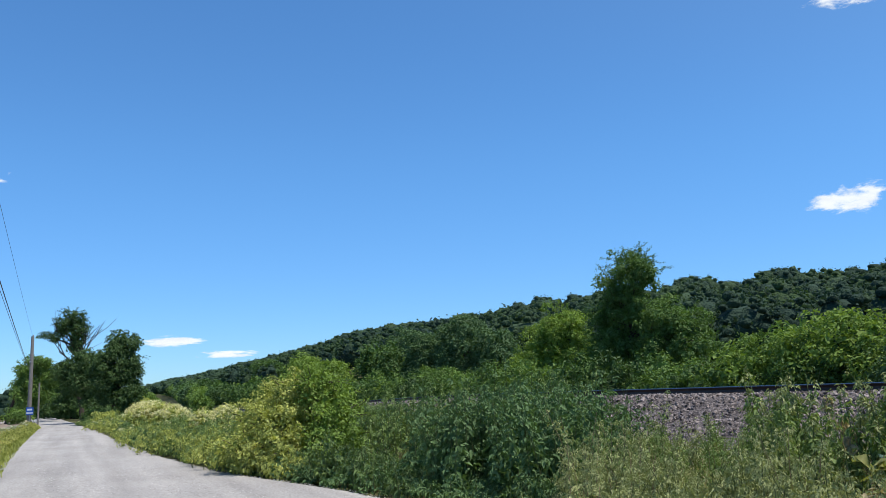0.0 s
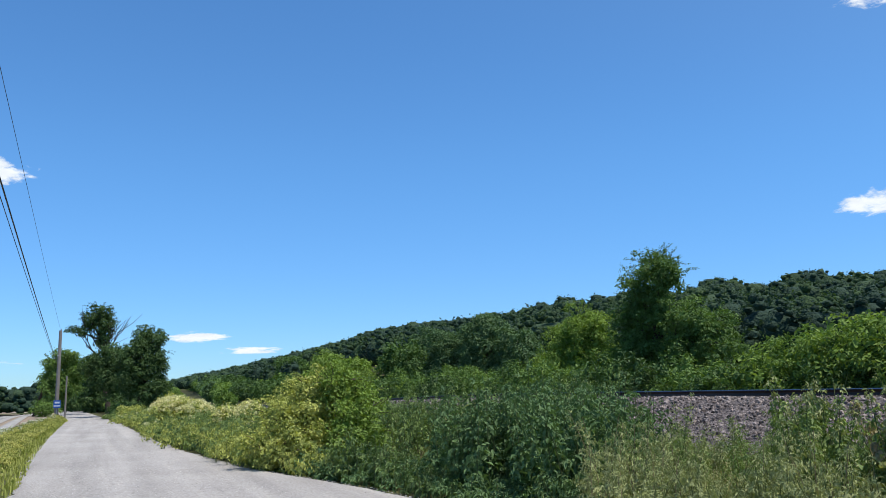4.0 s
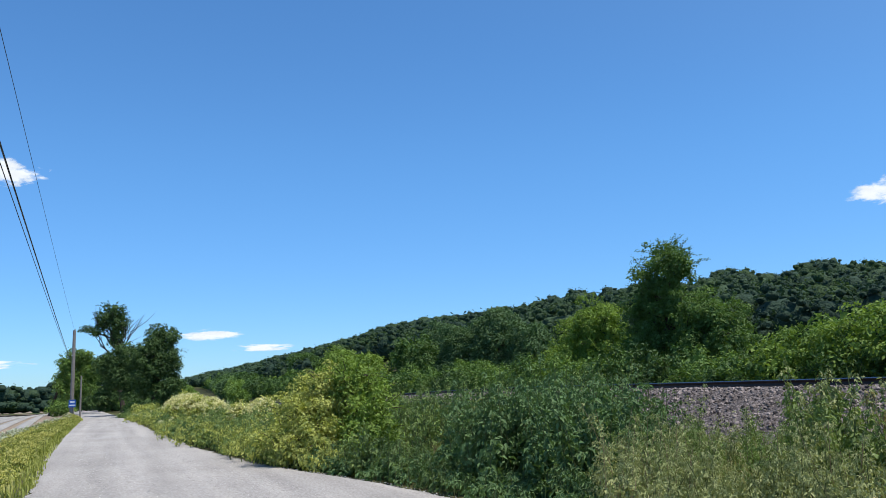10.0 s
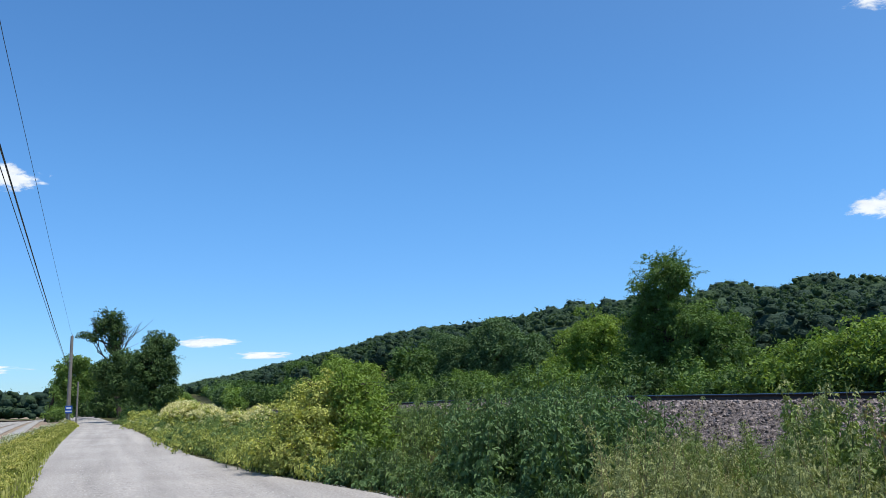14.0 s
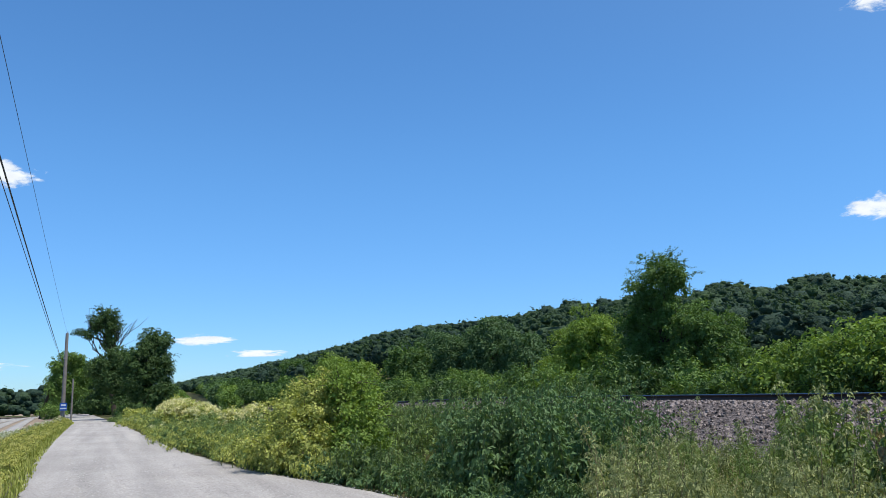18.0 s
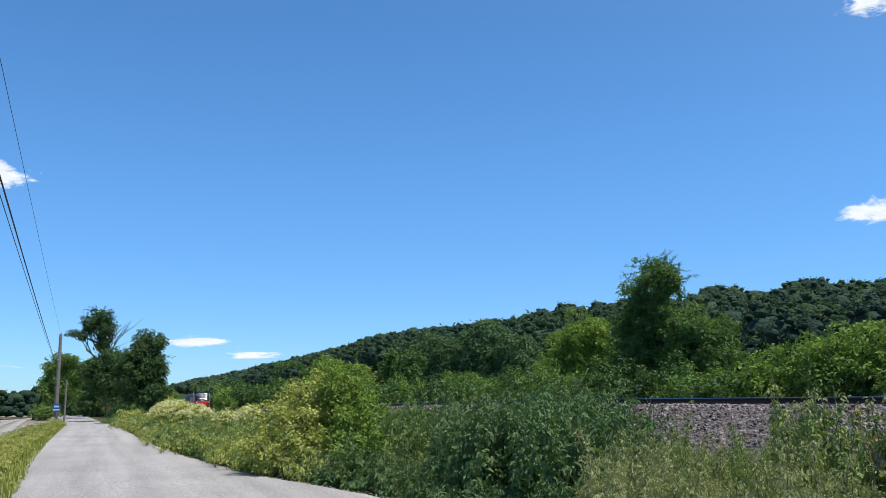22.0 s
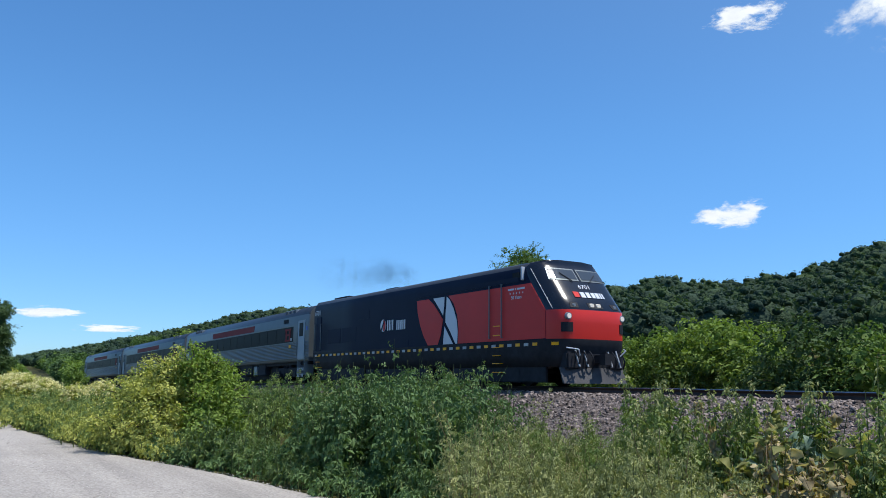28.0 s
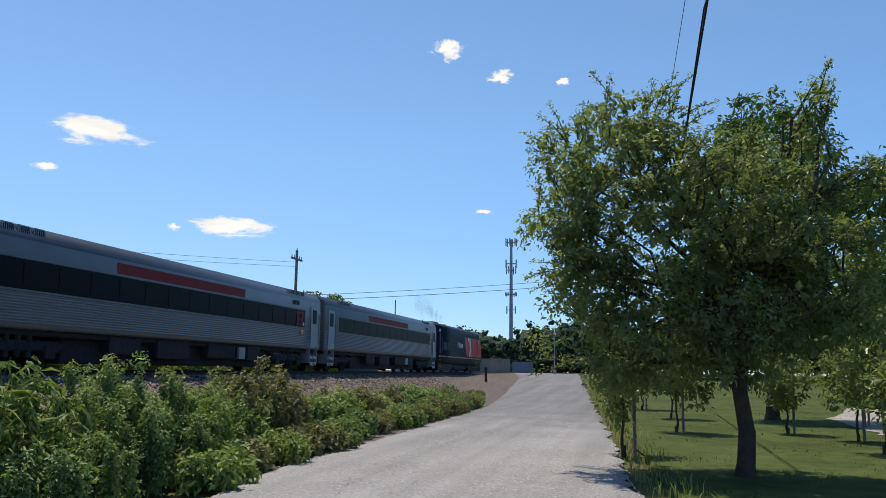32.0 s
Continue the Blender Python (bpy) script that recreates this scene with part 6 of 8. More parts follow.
# the wooded hill
def build_hill():
    rng = np.random.default_rng(21)
    trees = []
    for az, el, r in zip(np.linspace(30, 181, 470), np.interp(np.linspace(30, 181, 470), RIDGE_AZ, RIDGE_EL), np.interp(np.linspace(30, 181, 470), RIDGE_AZ, RIDGE_R)):
        d = 85.0 + rng.uniform(0, 6)
        while d < r * 1.04:
            a = radians(az + rng.normal(0, 0.5))
            x, y = d * math.cos(a), d * math.sin(a)
            step = 5.0 + d * 0.016
            keep = min(1.0, d * radians(0.36) / (3.5 + d * 0.005)) * (0.35 if az < 104 else 0.9)
            if y > (44 if az < 168 else 30) and rng.uniform() < keep:
                gz = float(ground(x, y))
                young = d < np.interp(az, (40, 60, 105, 120, 160), (110, 105, 90, 88, 92))
                h = rng.uniform(3.5, 6.0) if young else TREE_H * rng.uniform(0.62, 1.2)
                h = min(h, d * math.tan(radians(el * rng.uniform(0.93, 1.10))) + 1.6 - gz)
                if h < 2.4:
                    d += step
                    continue
                trees.append((x, y, gz - (0.8 if h > 5 else 0.9), h, h * (rng.uniform(0.42, 0.6) if young else rng.uniform(0.34, 0.48)), rng.choice((0, 1, 1, 2)) if young else rng.choice((0, 0, 0, 1, 1, 2) if d < 200 else (0, 0, 0, 1, 1, 1, 2))))
            d += step * rng.uniform(0.7, 1.3)
    wood("hill_wood", "dense dark green deciduous woodland covering the hill", trees, 5)


build_hill()


def build_far_lines():
    rng = np.random.default_rng(31)
    t = []
    for az in np.arange(183.0, 260.0, 0.42):
        for d in (205, 222):
            a = radians(az + rng.normal(0, 0.2))
            x, y = d * math.cos(a), d * math.sin(a)
            h = rng.uniform(6.8, 8.8)
            t.append((x, y, float(ground(x, y)) - 0.8, h, h * 0.45, rng.choice((0, 1, 1))))
    wood("field_wood", "line of green trees beyond the field", t, 6, full=0.3, under=True)
    t = []
    for az in np.arange(-2.0, 32.0, 0.55):
        for d in (150, 160, 172):
            a = radians(az + rng.normal(0, 0.25))
            x, y = d * math.cos(a), d * math.sin(a)
            el = np.interp(az, (-2, 6, 7.8, 8.6, 9.4, 11.8, 13, 17, 20, 27, 32), (3.7, 3.9, 3.4, 2.4, 2.9, 3.5, 3.2, 4.1, 4.5, 4.1, 4.5))
            h = (d * math.tan(radians(el)) + 1.1) * rng.uniform(0.78, 1.06)
            t.append((x, y, float(ground(x, y)) - 1.7, h + 0.8, h * 0.36, rng.choice((0, 0, 0, 1))))
    wood("village_wood", "green trees behind the railway crossing", t, 7, full=0.9, under=True)
    t = []
    for az in np.arange(306.0, 358.0, 1.0):
        # up to 340 degrees: unseen taller trees, added to darken the coaches' reflections
        for d in (80, 92) if az > 340 else (48, 58):
            a = radians(az + rng.normal(0, 0.3))
            x, y = d * math.cos(a), d * math.sin(a)
            h = rng.uniform(8, 13) if az > 340 else rng.uniform(13, 18)
            t.append((x, y, float(ground(x, y)) - 0.9, h, h * 0.36, rng.choice((0, 1, 1, 2))))
    wood("park_wood", "green trees round the lawn, the taller nearer ones an unseen addition", t, 8, full=0.3, under=True)


build_far_lines()


# shrubs and trees across the track
def build_across():
    rng = np.random.default_rng(41)
    x = -190.0
    k = 0
    while x < 62:
        h = rng.uniform(2.4, 3.7) if x < -20 else rng.uniform(3.2, 4.6)
        r = rng.uniform(1.5, 2.4) * (1.6 if x < -80 else 1.0)
        y = 25.5 + rng.uniform(-0.6, 1.8)
        near = x > -80
        mat = ("shrub", "tree_light", "shrub", "tree", "tree", "dark_tree")[int(rng.integers(0, 6))]
        lobes = [(0, 0, h * 0.55, r * 0.9, r * 0.8, h * 0.5), (r * 0.7, 0.3, h * 0.40, r * 0.7, r * 0.6, h * 0.38), (-r * 0.7, -0.3, h * 0.36, r * 0.7, r * 0.6, h * 0.36), (r * 0.2, -0.5, h * 0.3, r * 0.8, r * 0.5, h * 0.3)]
        tree("shrub", "leafy green shrub beside the railway", x, y, h, lobes, mat, 0.06, (0.16 if -33 < x < -13 else 0.205) if near else 0.46, 0.38 if near else 0.9, 100 + k, "shrub", "shrubs across the track", cover=0.15 if x < -8 else 0.11, shoots=14 if near else 0, run=(0.3, 0.9), ragged=0.2)
        x += r * rng.uniform(1.05, 1.4)
        k += 1
    for i, (tx, ty, th, tr) in enumerate(((-78.0, 9.9, 2.7, 0.85), (-126.0, 6.0, 3.0, 2.4), (-118.0, 8.0, 2.6, 1.4))):
        tree("shrub", "leafy green shrub between the road and the track", tx, ty, th, [(0, 0, th * 0.55, tr, tr, th * 0.45), (0.3, tr * 0.6, th * 0.45, tr * 0.7, tr * 0.7, th * 0.4)], ("shrub", "tree_light")[i % 2], 0.06, 0.27, 0.45, 380 + i, "shrub", "shrubs beside the road", cover=0.34, shoots=12)
    # thickets far down the line
    for i in range(34):
        tx, ty, th = -196.0 - 7.0 * i, 25.5 + 0.5 * i + rng.uniform(-2, 2), rng.uniform(3.0, 4.8) + 0.03 * i
        tree("tree", "rounded green tree far down the line", tx, ty, th, [(0, 0, th * 0.6, th * 0.62, th * 0.6, th * 0.38), (th * 0.5, -1.0, th * 0.36, th * 0.55, th * 0.5, th * 0.34), (-th * 0.5, 0, th * 0.4, th * 0.55, th * 0.5, th * 0.36)], ("tree", "shrub", "foot_tree")[i % 3], 0.15, 0.6, 1.2, 390 + i, group="trees far down the line", cover=0.4)
    # the tall two-tier tree and its light green neighbour
    tree("tree", "tall green locust tree standing above the shrubs", -41.2, 30.2, 9.9, [(0.3, 0, 8.7, 1.2, 1.1, 1.1), (1.6, 0, 8.0, 1.0, 1.0, 0.9), (-1.6, 0, 7.9, 1.0, 0.9, 1.0), (-0.4, 0, 7.2, 1.9, 1.4, 0.8), (-1.9, 0.2, 5.9, 1.8, 1.5, 1.2), (1.1, 0, 5.6, 2.1, 1.6, 1.0), (3.9, 0, 5.0, 1.9, 1.5, 1.0), (-1.0, 0, 4.3, 2.4, 1.8, 1.1), (2.6, 0, 3.7, 2.4, 1.7, 1.0), (5.2, 0, 3.6, 1.7, 1.4, 1.0), (-2.4, 0.2, 3.0, 2.0, 1.6, 1.3), (0.8, 0.2, 2.5, 3.2, 2.0, 1.4)], "locust", 0.24, 0.17, 0.4, 301, cover=0.35, shoots=150, run=(0.5, 1.3), hollow=0.78, ragged=0.34)
    tree("tree", "light green bushy tree beside the tall locust", -50.2, 30.5, 7.4, [(0.4, 0, 6.0, 1.4, 1.3, 1.3), (-1.4, 0, 5.3, 1.4, 1.3, 1.2), (1.9, 0, 5.6, 1.3, 1.2, 1.2), (-2.9, 0, 4.1, 1.5, 1.3, 1.2), (-5.0, 0.2, 3.2, 1.5, 1.3, 1.2), (0.2, 0, 4.1, 2.0, 1.6, 1.3), (2.4, 0, 3.6, 1.6, 1.4, 1.5), (-2.6, 0, 2.4, 2.4, 1.6, 1.4), (1.0, 0, 2.2, 2.4, 1.6, 1.4)], "tree_light", 0.16, 0.17, 0.38, 302, cover=0.32, shoots=150, run=(0.5, 1.3), hollow=0.78, ragged=0.34)
    tree("tree", "green tree with wind-blown limbs across the track", 0.9, 29.0, 8.9, [(0.1, 0, 7.7, 1.0, 1.0, 1.1), (-1.1, 0, 6.5, 0.9, 0.9, 1.0), (1.3, 0, 6.9, 1.2, 1.0, 1.0), (-0.3, 0, 5.6, 1.3, 1.3, 1.2), (1.8, 0, 5.0, 1.4, 1.3, 1.5)], "tree", 0.15, 0.17, 0.45, 303, cover=0.35, shoots=20)
    for i, (tx, ty, th, tr, mt) in enumerate(((-27.3, 27.5, 3.9, 2.2, "shrub"), (-23.5, 27.2, 4.3, 2.4, "tree_light"), (-9.0, 27.0, 5.2, 2.6, "shrub"), (-5.0, 28.0, 4.6, 2.4, "tree_light"), (4.5, 27.0, 5.6, 2.6, "tree"), (9.5, 28.5, 5.2, 2.5, "tree"), (13.5, 28.0, 5.0, 2.4, "shrub"), (-95.0, 33.0, 6.4, 3.2, "tree"), (-112.0, 32.0, 5.0, 3.0, "tree_light"), (-70.0, 30.0, 3.9, 2.6, "shrub"), (-135.0, 34.0, 6.0, 3.4, "tree_light"), (-160.0, 33.0, 6.2, 3.6, "tree"))):
        tree("tree", "rounded green tree behind the railway shrubs", tx, ty, th, [(0, 0, th * 0.62, tr, tr * 0.9, th * 0.38), (tr * 0.6, 0, th * 0.42, tr * 0.8, tr * 0.7, th * 0.34), (-tr * 0.6, 0, th * 0.45, tr * 0.8, tr * 0.7, th * 0.34)], mt, 0.12, (0.19 if tx < -15 else 0.26) if tx > -80 else 0.38, 0.5 if tx > -80 else 0.75, 320 + i, group="trees behind the track", cover=0.3, shoots=24, ragged=0.2)
    for i, (tx, ty, th, tr) in enumerate(((-84.0, 39.0, 9.3, 3.6), (-90.0, 37.0, 7.6, 3.0), (-78.0, 40.0, 7.2, 3.0), (-104.0, 40.0, 8.0, 3.4))):
        tree("tree", "rounded grey-green tree at the foot of the hill", tx, ty, th, [(0, 0, th * 0.72, tr * 0.8, tr * 0.8, th * 0.27), (tr * 0.5, 0, th * 0.48, tr * 0.75, tr * 0.7, th * 0.3), (-tr * 0.5, 0, th * 0.45, tr * 0.8, tr * 0.7, th * 0.3), (0, -0.5, th * 0.3, tr * 0.9, tr * 0.8, th * 0.26)], "foot_tree", 0.2, 0.30, 0.7, 340 + i, group="trees at the hill's foot", cover=0.4)
    # beyond the crossing side
    for i, (tx, ty, th, tr, mt) in enumerate(((62.0, 29.5, 5.2, 2.2, "tree"), (66.0, 27.0, 3.4, 2.2, "tree_light"), (70.0, 27.6, 5.0, 2.2, "tree_light"), (74.0, 30.5, 4.2, 2.4, "shrub"), (80.0, 33.0, 8.0, 3.0, "tree"), (88.0, 34.0, 8.5, 3.2, "tree"), (96.0, 36.0, 8.6, 3.4, "tree"), (56.0, 30.0, 4.6, 2.4, "shrub"))):
        tree("tree", "green tree near the railway crossing", tx, ty, th, [(0, 0, th * 0.62, tr, tr * 0.9, th * 0.38), (tr * 0.6, 0, th * 0.42, tr * 0.8, tr * 0.7, th * 0.34), (-tr * 0.6, 0, th * 0.45, tr * 0.8, tr * 0.7, th * 0.34)], mt, 0.14, 0.38, 0.65, 350 + i, group="trees near the crossing", cover=0.35)


build_across()


# the clump of tall trees where the road runs into shade
def build_road_trees():
    tree("tree", "tall dark tree with a round top and bare forked limbs", -97.0, 0.6, 11.8, [(0.0, -1.4, 10.5, 1.2, 1.2, 1.2), (0, -0.8, 9.3, 1.1, 0.9, 1.1), (0, -2.2, 9.7, 1.0, 0.8, 0.9), (0, -3.9, 9.0, 0.5, 0.7, 0.35), (0, -3.0, 8.7, 0.5, 0.6, 0.35), (0, -1.0, 7.8, 0.9, 0.8, 0.7)], "dark_tree", 0.3, 0.24, 0.42, 401, trunk_top=0.68, lean=(0, -1.2), cover=0.36, shoots=60, run=(0.5, 1.3), core=0.5, bare=12, ragged=0.26)
    tree("tree", "dense dark green tree beside the gravel road", -73.6, 2.95, 7.9, [(0.0, 0.16, 6.88, 1.04, 0.72, 0.8), (0.0, 0.88, 6.48, 1.04, 0.64, 0.72), (0.0, 0.64, 5.44, 1.36, 0.96, 0.88), (0.0, -0.4, 5.84, 1.28, 0.72, 0.72), (0.0, 1.04, 4.16, 1.52, 0.8, 0.96), (0.0, -1.2, 4.8, 1.52, 0.96, 0.96), (0.0, 0.16, 3.84, 1.76, 1.12, 1.12), (0.0, -0.96, 3.04, 1.84, 1.28, 1.28), (0.24, 0.72, 2.24, 1.76, 1.28, 1.36)], "dark_tree", 0.3, 0.21, 0.40, 402, cover=0.4, shoots=80, run=(0.4, 1.2), hollow=0.78, ragged=0.26)
    tree("tree", "dense dark green tree beside the gravel road", -82.6, 1.3, 7.3, [(0.0, -0.61, 5.6, 1.91, 1.3, 0.96), (0.0, -1.65, 4.91, 1.74, 1.04, 0.96), (0.0, 0.61, 4.38, 1.91, 1.22, 1.22), (0.0, -1.39, 3.69, 2.0, 1.3, 1.13), (0.35, 0.17, 2.3, 1.91, 1.13, 1.48), (0.0, -2.52, 4.56, 1.57, 0.96, 0.78)], "dark_tree", 0.28, 0.23, 0.43, 403, cover=0.4, shoots=60, run=(0.4, 1.2), hollow=0.78, ragged=0.26)
    tree("tree", "sunlit round tree behind the utility pole", -102.0, -6.9, 7.6, [(0, 2.9, 6.3, 1.7, 1.3, 0.9), (0, 1.6, 5.6, 1.7, 1.1, 1.0), (0, 3.9, 4.8, 1.7, 1.2, 1.1), (0, 2.2, 4.0, 2.0, 1.5, 1.1), (0, 1.3, 3.6, 1.8, 1.0, 1.2), (0, 1.9, 1.8, 1.6, 1.0, 1.3), (0, 3.2, 3.0, 1.7, 1.4, 0.8)], "shrub", 0.2, 0.25, 0.48, 404, cover=0.38, shoots=60, run=(0.4, 1.1), hollow=0.78, ragged=0.26, lean=(0, 0.8))
    for i, (x, y) in enumerate(((-111.0, -0.4), (-124.0, -2.2), (-138.0, -6.0))):
        tree("tree", "dark tree closing the shaded road", x, y, 7.0, [(0, 0, 4.6, 2.4, 2.4, 2.2), (0, 1.4, 3.0, 2.4, 2.0, 2.0), (0, -0.6, 1.6, 2.4, 2.2, 1.6), (0, 1.2, 1.2, 2.2, 1.8, 1.3)], "dark_tree", 0.25, 0.4, 0.8, 405 + 5 * i, group="trees over the road", cover=0.4)
    for i, (x, y, h, r) in enumerate(((-72.2, 2.3, 1.5, 0.9), (-76.0, 1.6, 1.4, 0.9), (-79.5, 1.3, 1.6, 0.9), (-86.0, 3.3, 1.5, 1.2), (-90.0, 2.9, 1.8, 1.3), (-86.0, 5.4, 3.0, 1.6), (-96.0, 2.2, 1.6, 1.2), (-99.0, 1.6, 2.2, 1.3), (-103.0, 1.0, 2.6, 1.5), (-94.0, -5.4, 1.5, 1.1))):
        tree("shrub", "green shrub at the foot of the roadside trees", x, y, h, [(0, 0, h * 0.52, r, r, h * 0.45), (0.2, r * 0.6, h * 0.4, r * 0.7, r * 0.6, h * 0.38)], ("dark_tree", "shrub")[i % 2], 0.05, 0.2, 0.36, 410 + i, "shrub", "shrubs under the trees", cover=0.42, shoots=10)


build_road_trees()


# weeds between road and track
def build_strip():
    rng = np.random.default_rng(51)
    # the large yellow-flecked bush at the roadside
    tree("bush", "sprawling yellow-green bush with pale leaves at the roadside", -19.0, 4.2, 2.3, [(0.2, 0.3, 1.75, 0.55, 0.5, 0.45), (-0.3, -0.15, 1.6, 0.55, 0.42, 0.45), (-0.5, -0.4, 1.1, 0.65, 0.5, 0.5), (0.5, -0.2, 1.0, 0.75, 0.6, 0.55), (0.2, -0.8, 0.5, 0.8, 0.55, 0.42), (-0.2, 0.6, 1.0, 0.9, 0.6, 0.65), (0.9, 0.1, 0.5, 0.7, 0.7, 0.42)], "yellow_leaf", 0.05, 0.075, 0.19, 501, "bush", aspect=0.5, cover=0.32, core=0.6, shoots=60, run=(0.2, 0.42), hollow=0.85, ragged=0.26, droop=0.25)
    tree("bush", "green shoots rising from the roadside bush", -18.5, 4.9, 2.4, [(0, 0, 1.75, 0.5, 0.45, 0.55), (-0.2, 0.45, 1.5, 0.5, 0.5, 0.6), (0.4, 0.3, 1.2, 0.6, 0.5, 0.6), (0.3, 0.4, 0.8, 0.7, 0.5, 0.6), (0.7, 0.0, 0.7, 0.6, 0.5, 0.6)], "tree_light", 0.04, 0.085, 0.18, 502, "bush", cover=0.33, shoots=60, run=(0.25, 0.55), hollow=0.8, ragged=0.26, droop=0.25)
    # cream-flowered bushes farther along, and a plain one where the road bends away
    for i, (x, y, h, r, full) in enumerate(((-45.0, 3.35, 1.72, 1.15, 1.0), (-43.4, 4.3, 1.5, 0.9, 0.7), (-47.0, 3.6, 1.45, 0.9, 0.8), (-32.2, 4.3, 1.3, 0.5, 0.7), (-30.8, 4.9, 1.45, 0.55, 0.9), (-65.5, 2.0, 1.25, 0.95, 0.0))):
        b = tree("flowering_bush" if full else "bush", "rounded roadside bush covered with cream flower heads" if full else "small rounded yellow-green bush at the roadside", x, y, h, [(0, 0, h * 0.56, r, r * 0.95, h * 0.42), (r * 0.4, -r * 0.35, h * 0.4, r * 0.75, r * 0.7, h * 0.38), (-r * 0.4, -r * 0.25, h * 0.36, r * 0.7, r * 0.7, h * 0.34)], "yellow_leaf", 0.04, 0.13, 0.22, 510 + i, "bush", "flowering bushes" if full else "", cover=0.34, shoots=16, run=(0.15, 0.35), ragged=0.22)
        if not full:
            continue
        rg = np.random.default_rng(520 + i)
        n = int(150 * full * r * r) + 40
        d = unit(rg, n)
        d[:, 2] = np.abs(d[:, 2]) * 0.9 + 0.1
        c = d * np.array((r, r * 0.95, h * 0.42)) * rg.uniform(0.9, 1.08, (n, 1)) + np.array((0, 0, h * 0.56))
        q = np.repeat(c, 18, 0) + rg.normal(0, 0.075, (n * 18, 3)) * np.array((1, 1, 0.5))
        v, f = leaf_arrays(rg, q, np.full(len(q), 0.07), unit(rg, len(q)) + np.array((0, 0, 0.5)), 0.9)
        tagged(part("flower_mass", np_mesh("flower_mass", v, f, [M["flower"]]), None, b, "cream flower heads"), kind="stuff")
    # yellow-green roadside weeds, far to near along the road
    k = 0
    for x in np.arange(-74.0, -19.0, 2.3):
        far, _ = road_edges(x)
        for row, (dy, h, mat) in enumerate(((0.9, 0.72, "yellow_leaf"), (2.4, 0.98, "weed_bright"), (4.6, 1.0, "weed_bright"), (7.6, 0.8, "weed_bright"))):
            h *= float(np.interp(x, (-74, -45, -28, -20), (0.8, 0.95, 1.1, 1.3)))
            if k % 4 == 0:
                mat = ("weed_bright", "yellow_leaf", "weed_bright", "weed")[row]
            xx, yy = x + rng.uniform(-0.6, 0.6), float(far) + dy + rng.uniform(-0.3, 0.3)
            if (xx + 18.6) ** 2 + (yy - 4.55) ** 2 < 5.0 or (row < 2 and -48.5 < xx < -42.5) or (row == 0 and -67.0 < xx < -64.0):
                continue
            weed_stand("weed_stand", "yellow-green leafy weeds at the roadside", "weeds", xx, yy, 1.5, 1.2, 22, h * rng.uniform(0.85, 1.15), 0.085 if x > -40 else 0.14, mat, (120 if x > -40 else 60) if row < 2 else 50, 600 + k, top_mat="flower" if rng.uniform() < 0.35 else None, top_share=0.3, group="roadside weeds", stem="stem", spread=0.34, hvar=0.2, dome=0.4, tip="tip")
            k += 1
    # flowering verge weeds between the road and the field
    for x in np.concatenate((np.arange(-78.0, -40.0, 2.0), np.arange(-40.0, -9.0, 1.0))):
        near = float(road_edges(x)[1])
        wide = float(np.interp(x, (-90, -69, -52, -37, -8), (0.5, 0.8, 1.6, 2.0, 2.5)))
        for u, h, mat in ((0.3, 0.24, "verge"), (0.62, 0.34, "verge"), (0.92, 0.36, "weed_pale")):
            weed_stand("verge_weed", "yellow-flowered weeds on the verge by the field" if u < 0.9 else "white-flowered weeds on the verge by the field", "weeds", x + rng.uniform(-0.3, 0.3), near - wide * u, 0.75 if x > -40 else 1.2, 0.35, 15, h * rng.uniform(0.8, 1.15), 0.09 if x > -40 else 0.15, mat, 20, 5000 + k, top_mat="gold" if u < 0.9 else "pale_flower", top_share=0.5, group="verge weeds", spread=0.16, hvar=0.2, dome=0.2)
            k += 1
    # a low fringe where the weeds meet the gravel
    for x in np.arange(-44.0, -13.8, 1.0):
        yy = float(road_edges(x)[0]) + rng.uniform(0.25, 0.6)
        weed_stand("weed_stand", "low weeds and seedlings at the gravel's edge", "weeds", x + rng.uniform(-0.3, 0.3), yy, 0.7, 0.35, 16, rng.uniform(0.35, 0.75), 0.11, ("weed_bright", "weed", "bush_leaf")[int(rng.integers(0, 3))] if x > -16.5 or x < -20 else ("yellow_leaf", "weed_bright")[int(rng.integers(0, 2))], 44, 3000 + k, group="roadside fringe", spread=0.22, dome=0.3, hvar=0.25, bare=0.02)
        k += 1
    # knee-high weeds between the gravel and the dark stand
    for x in np.arange(-17.2, -6.0, 0.9):
        edge = float(road_edges(x)[0])
        for row, (dy, h) in enumerate(((0.5, 0.36), (1.25, 0.58))):
            yy = edge + dy + rng.uniform(-0.15, 0.15)
            if x > -1.62 * yy:
                continue
            weed_stand("weed_stand", "knee-high green weeds at the gravel's edge", "weeds", x + rng.uniform(-0.25, 0.25), yy, 0.7, 0.5, 18, h * rng.uniform(0.75, 1.2), 0.085, ("weed", "bush_leaf", "weed")[int(rng.integers(0, 3))], 64, 3400 + k, group="roadside fringe", spread=0.2, dome=0.35, hvar=0.25, bare=0.0, column=0.4)
            k += 1
    # dense dark nettle-like weeds
    for x in np.arange(-15.5, -4.6, 1.05):
        far = float(np.interp(x, (-15.5, -13.5, -9.5, -4.5), (6.6, 5.3, 5.6, 5.7)))
        for row in range(3):
            yy = far + 0.5 + row * 1.25 + rng.uniform(-0.2, 0.2)
            if x > (-1.62, -1.5, -1.36)[row] * yy:
                continue
            if row == 0 and x < -14.4:
                mat, h = "weed_pale", 1.2
            else:
                mat, h = "weed", 1.58 + 0.04 * row
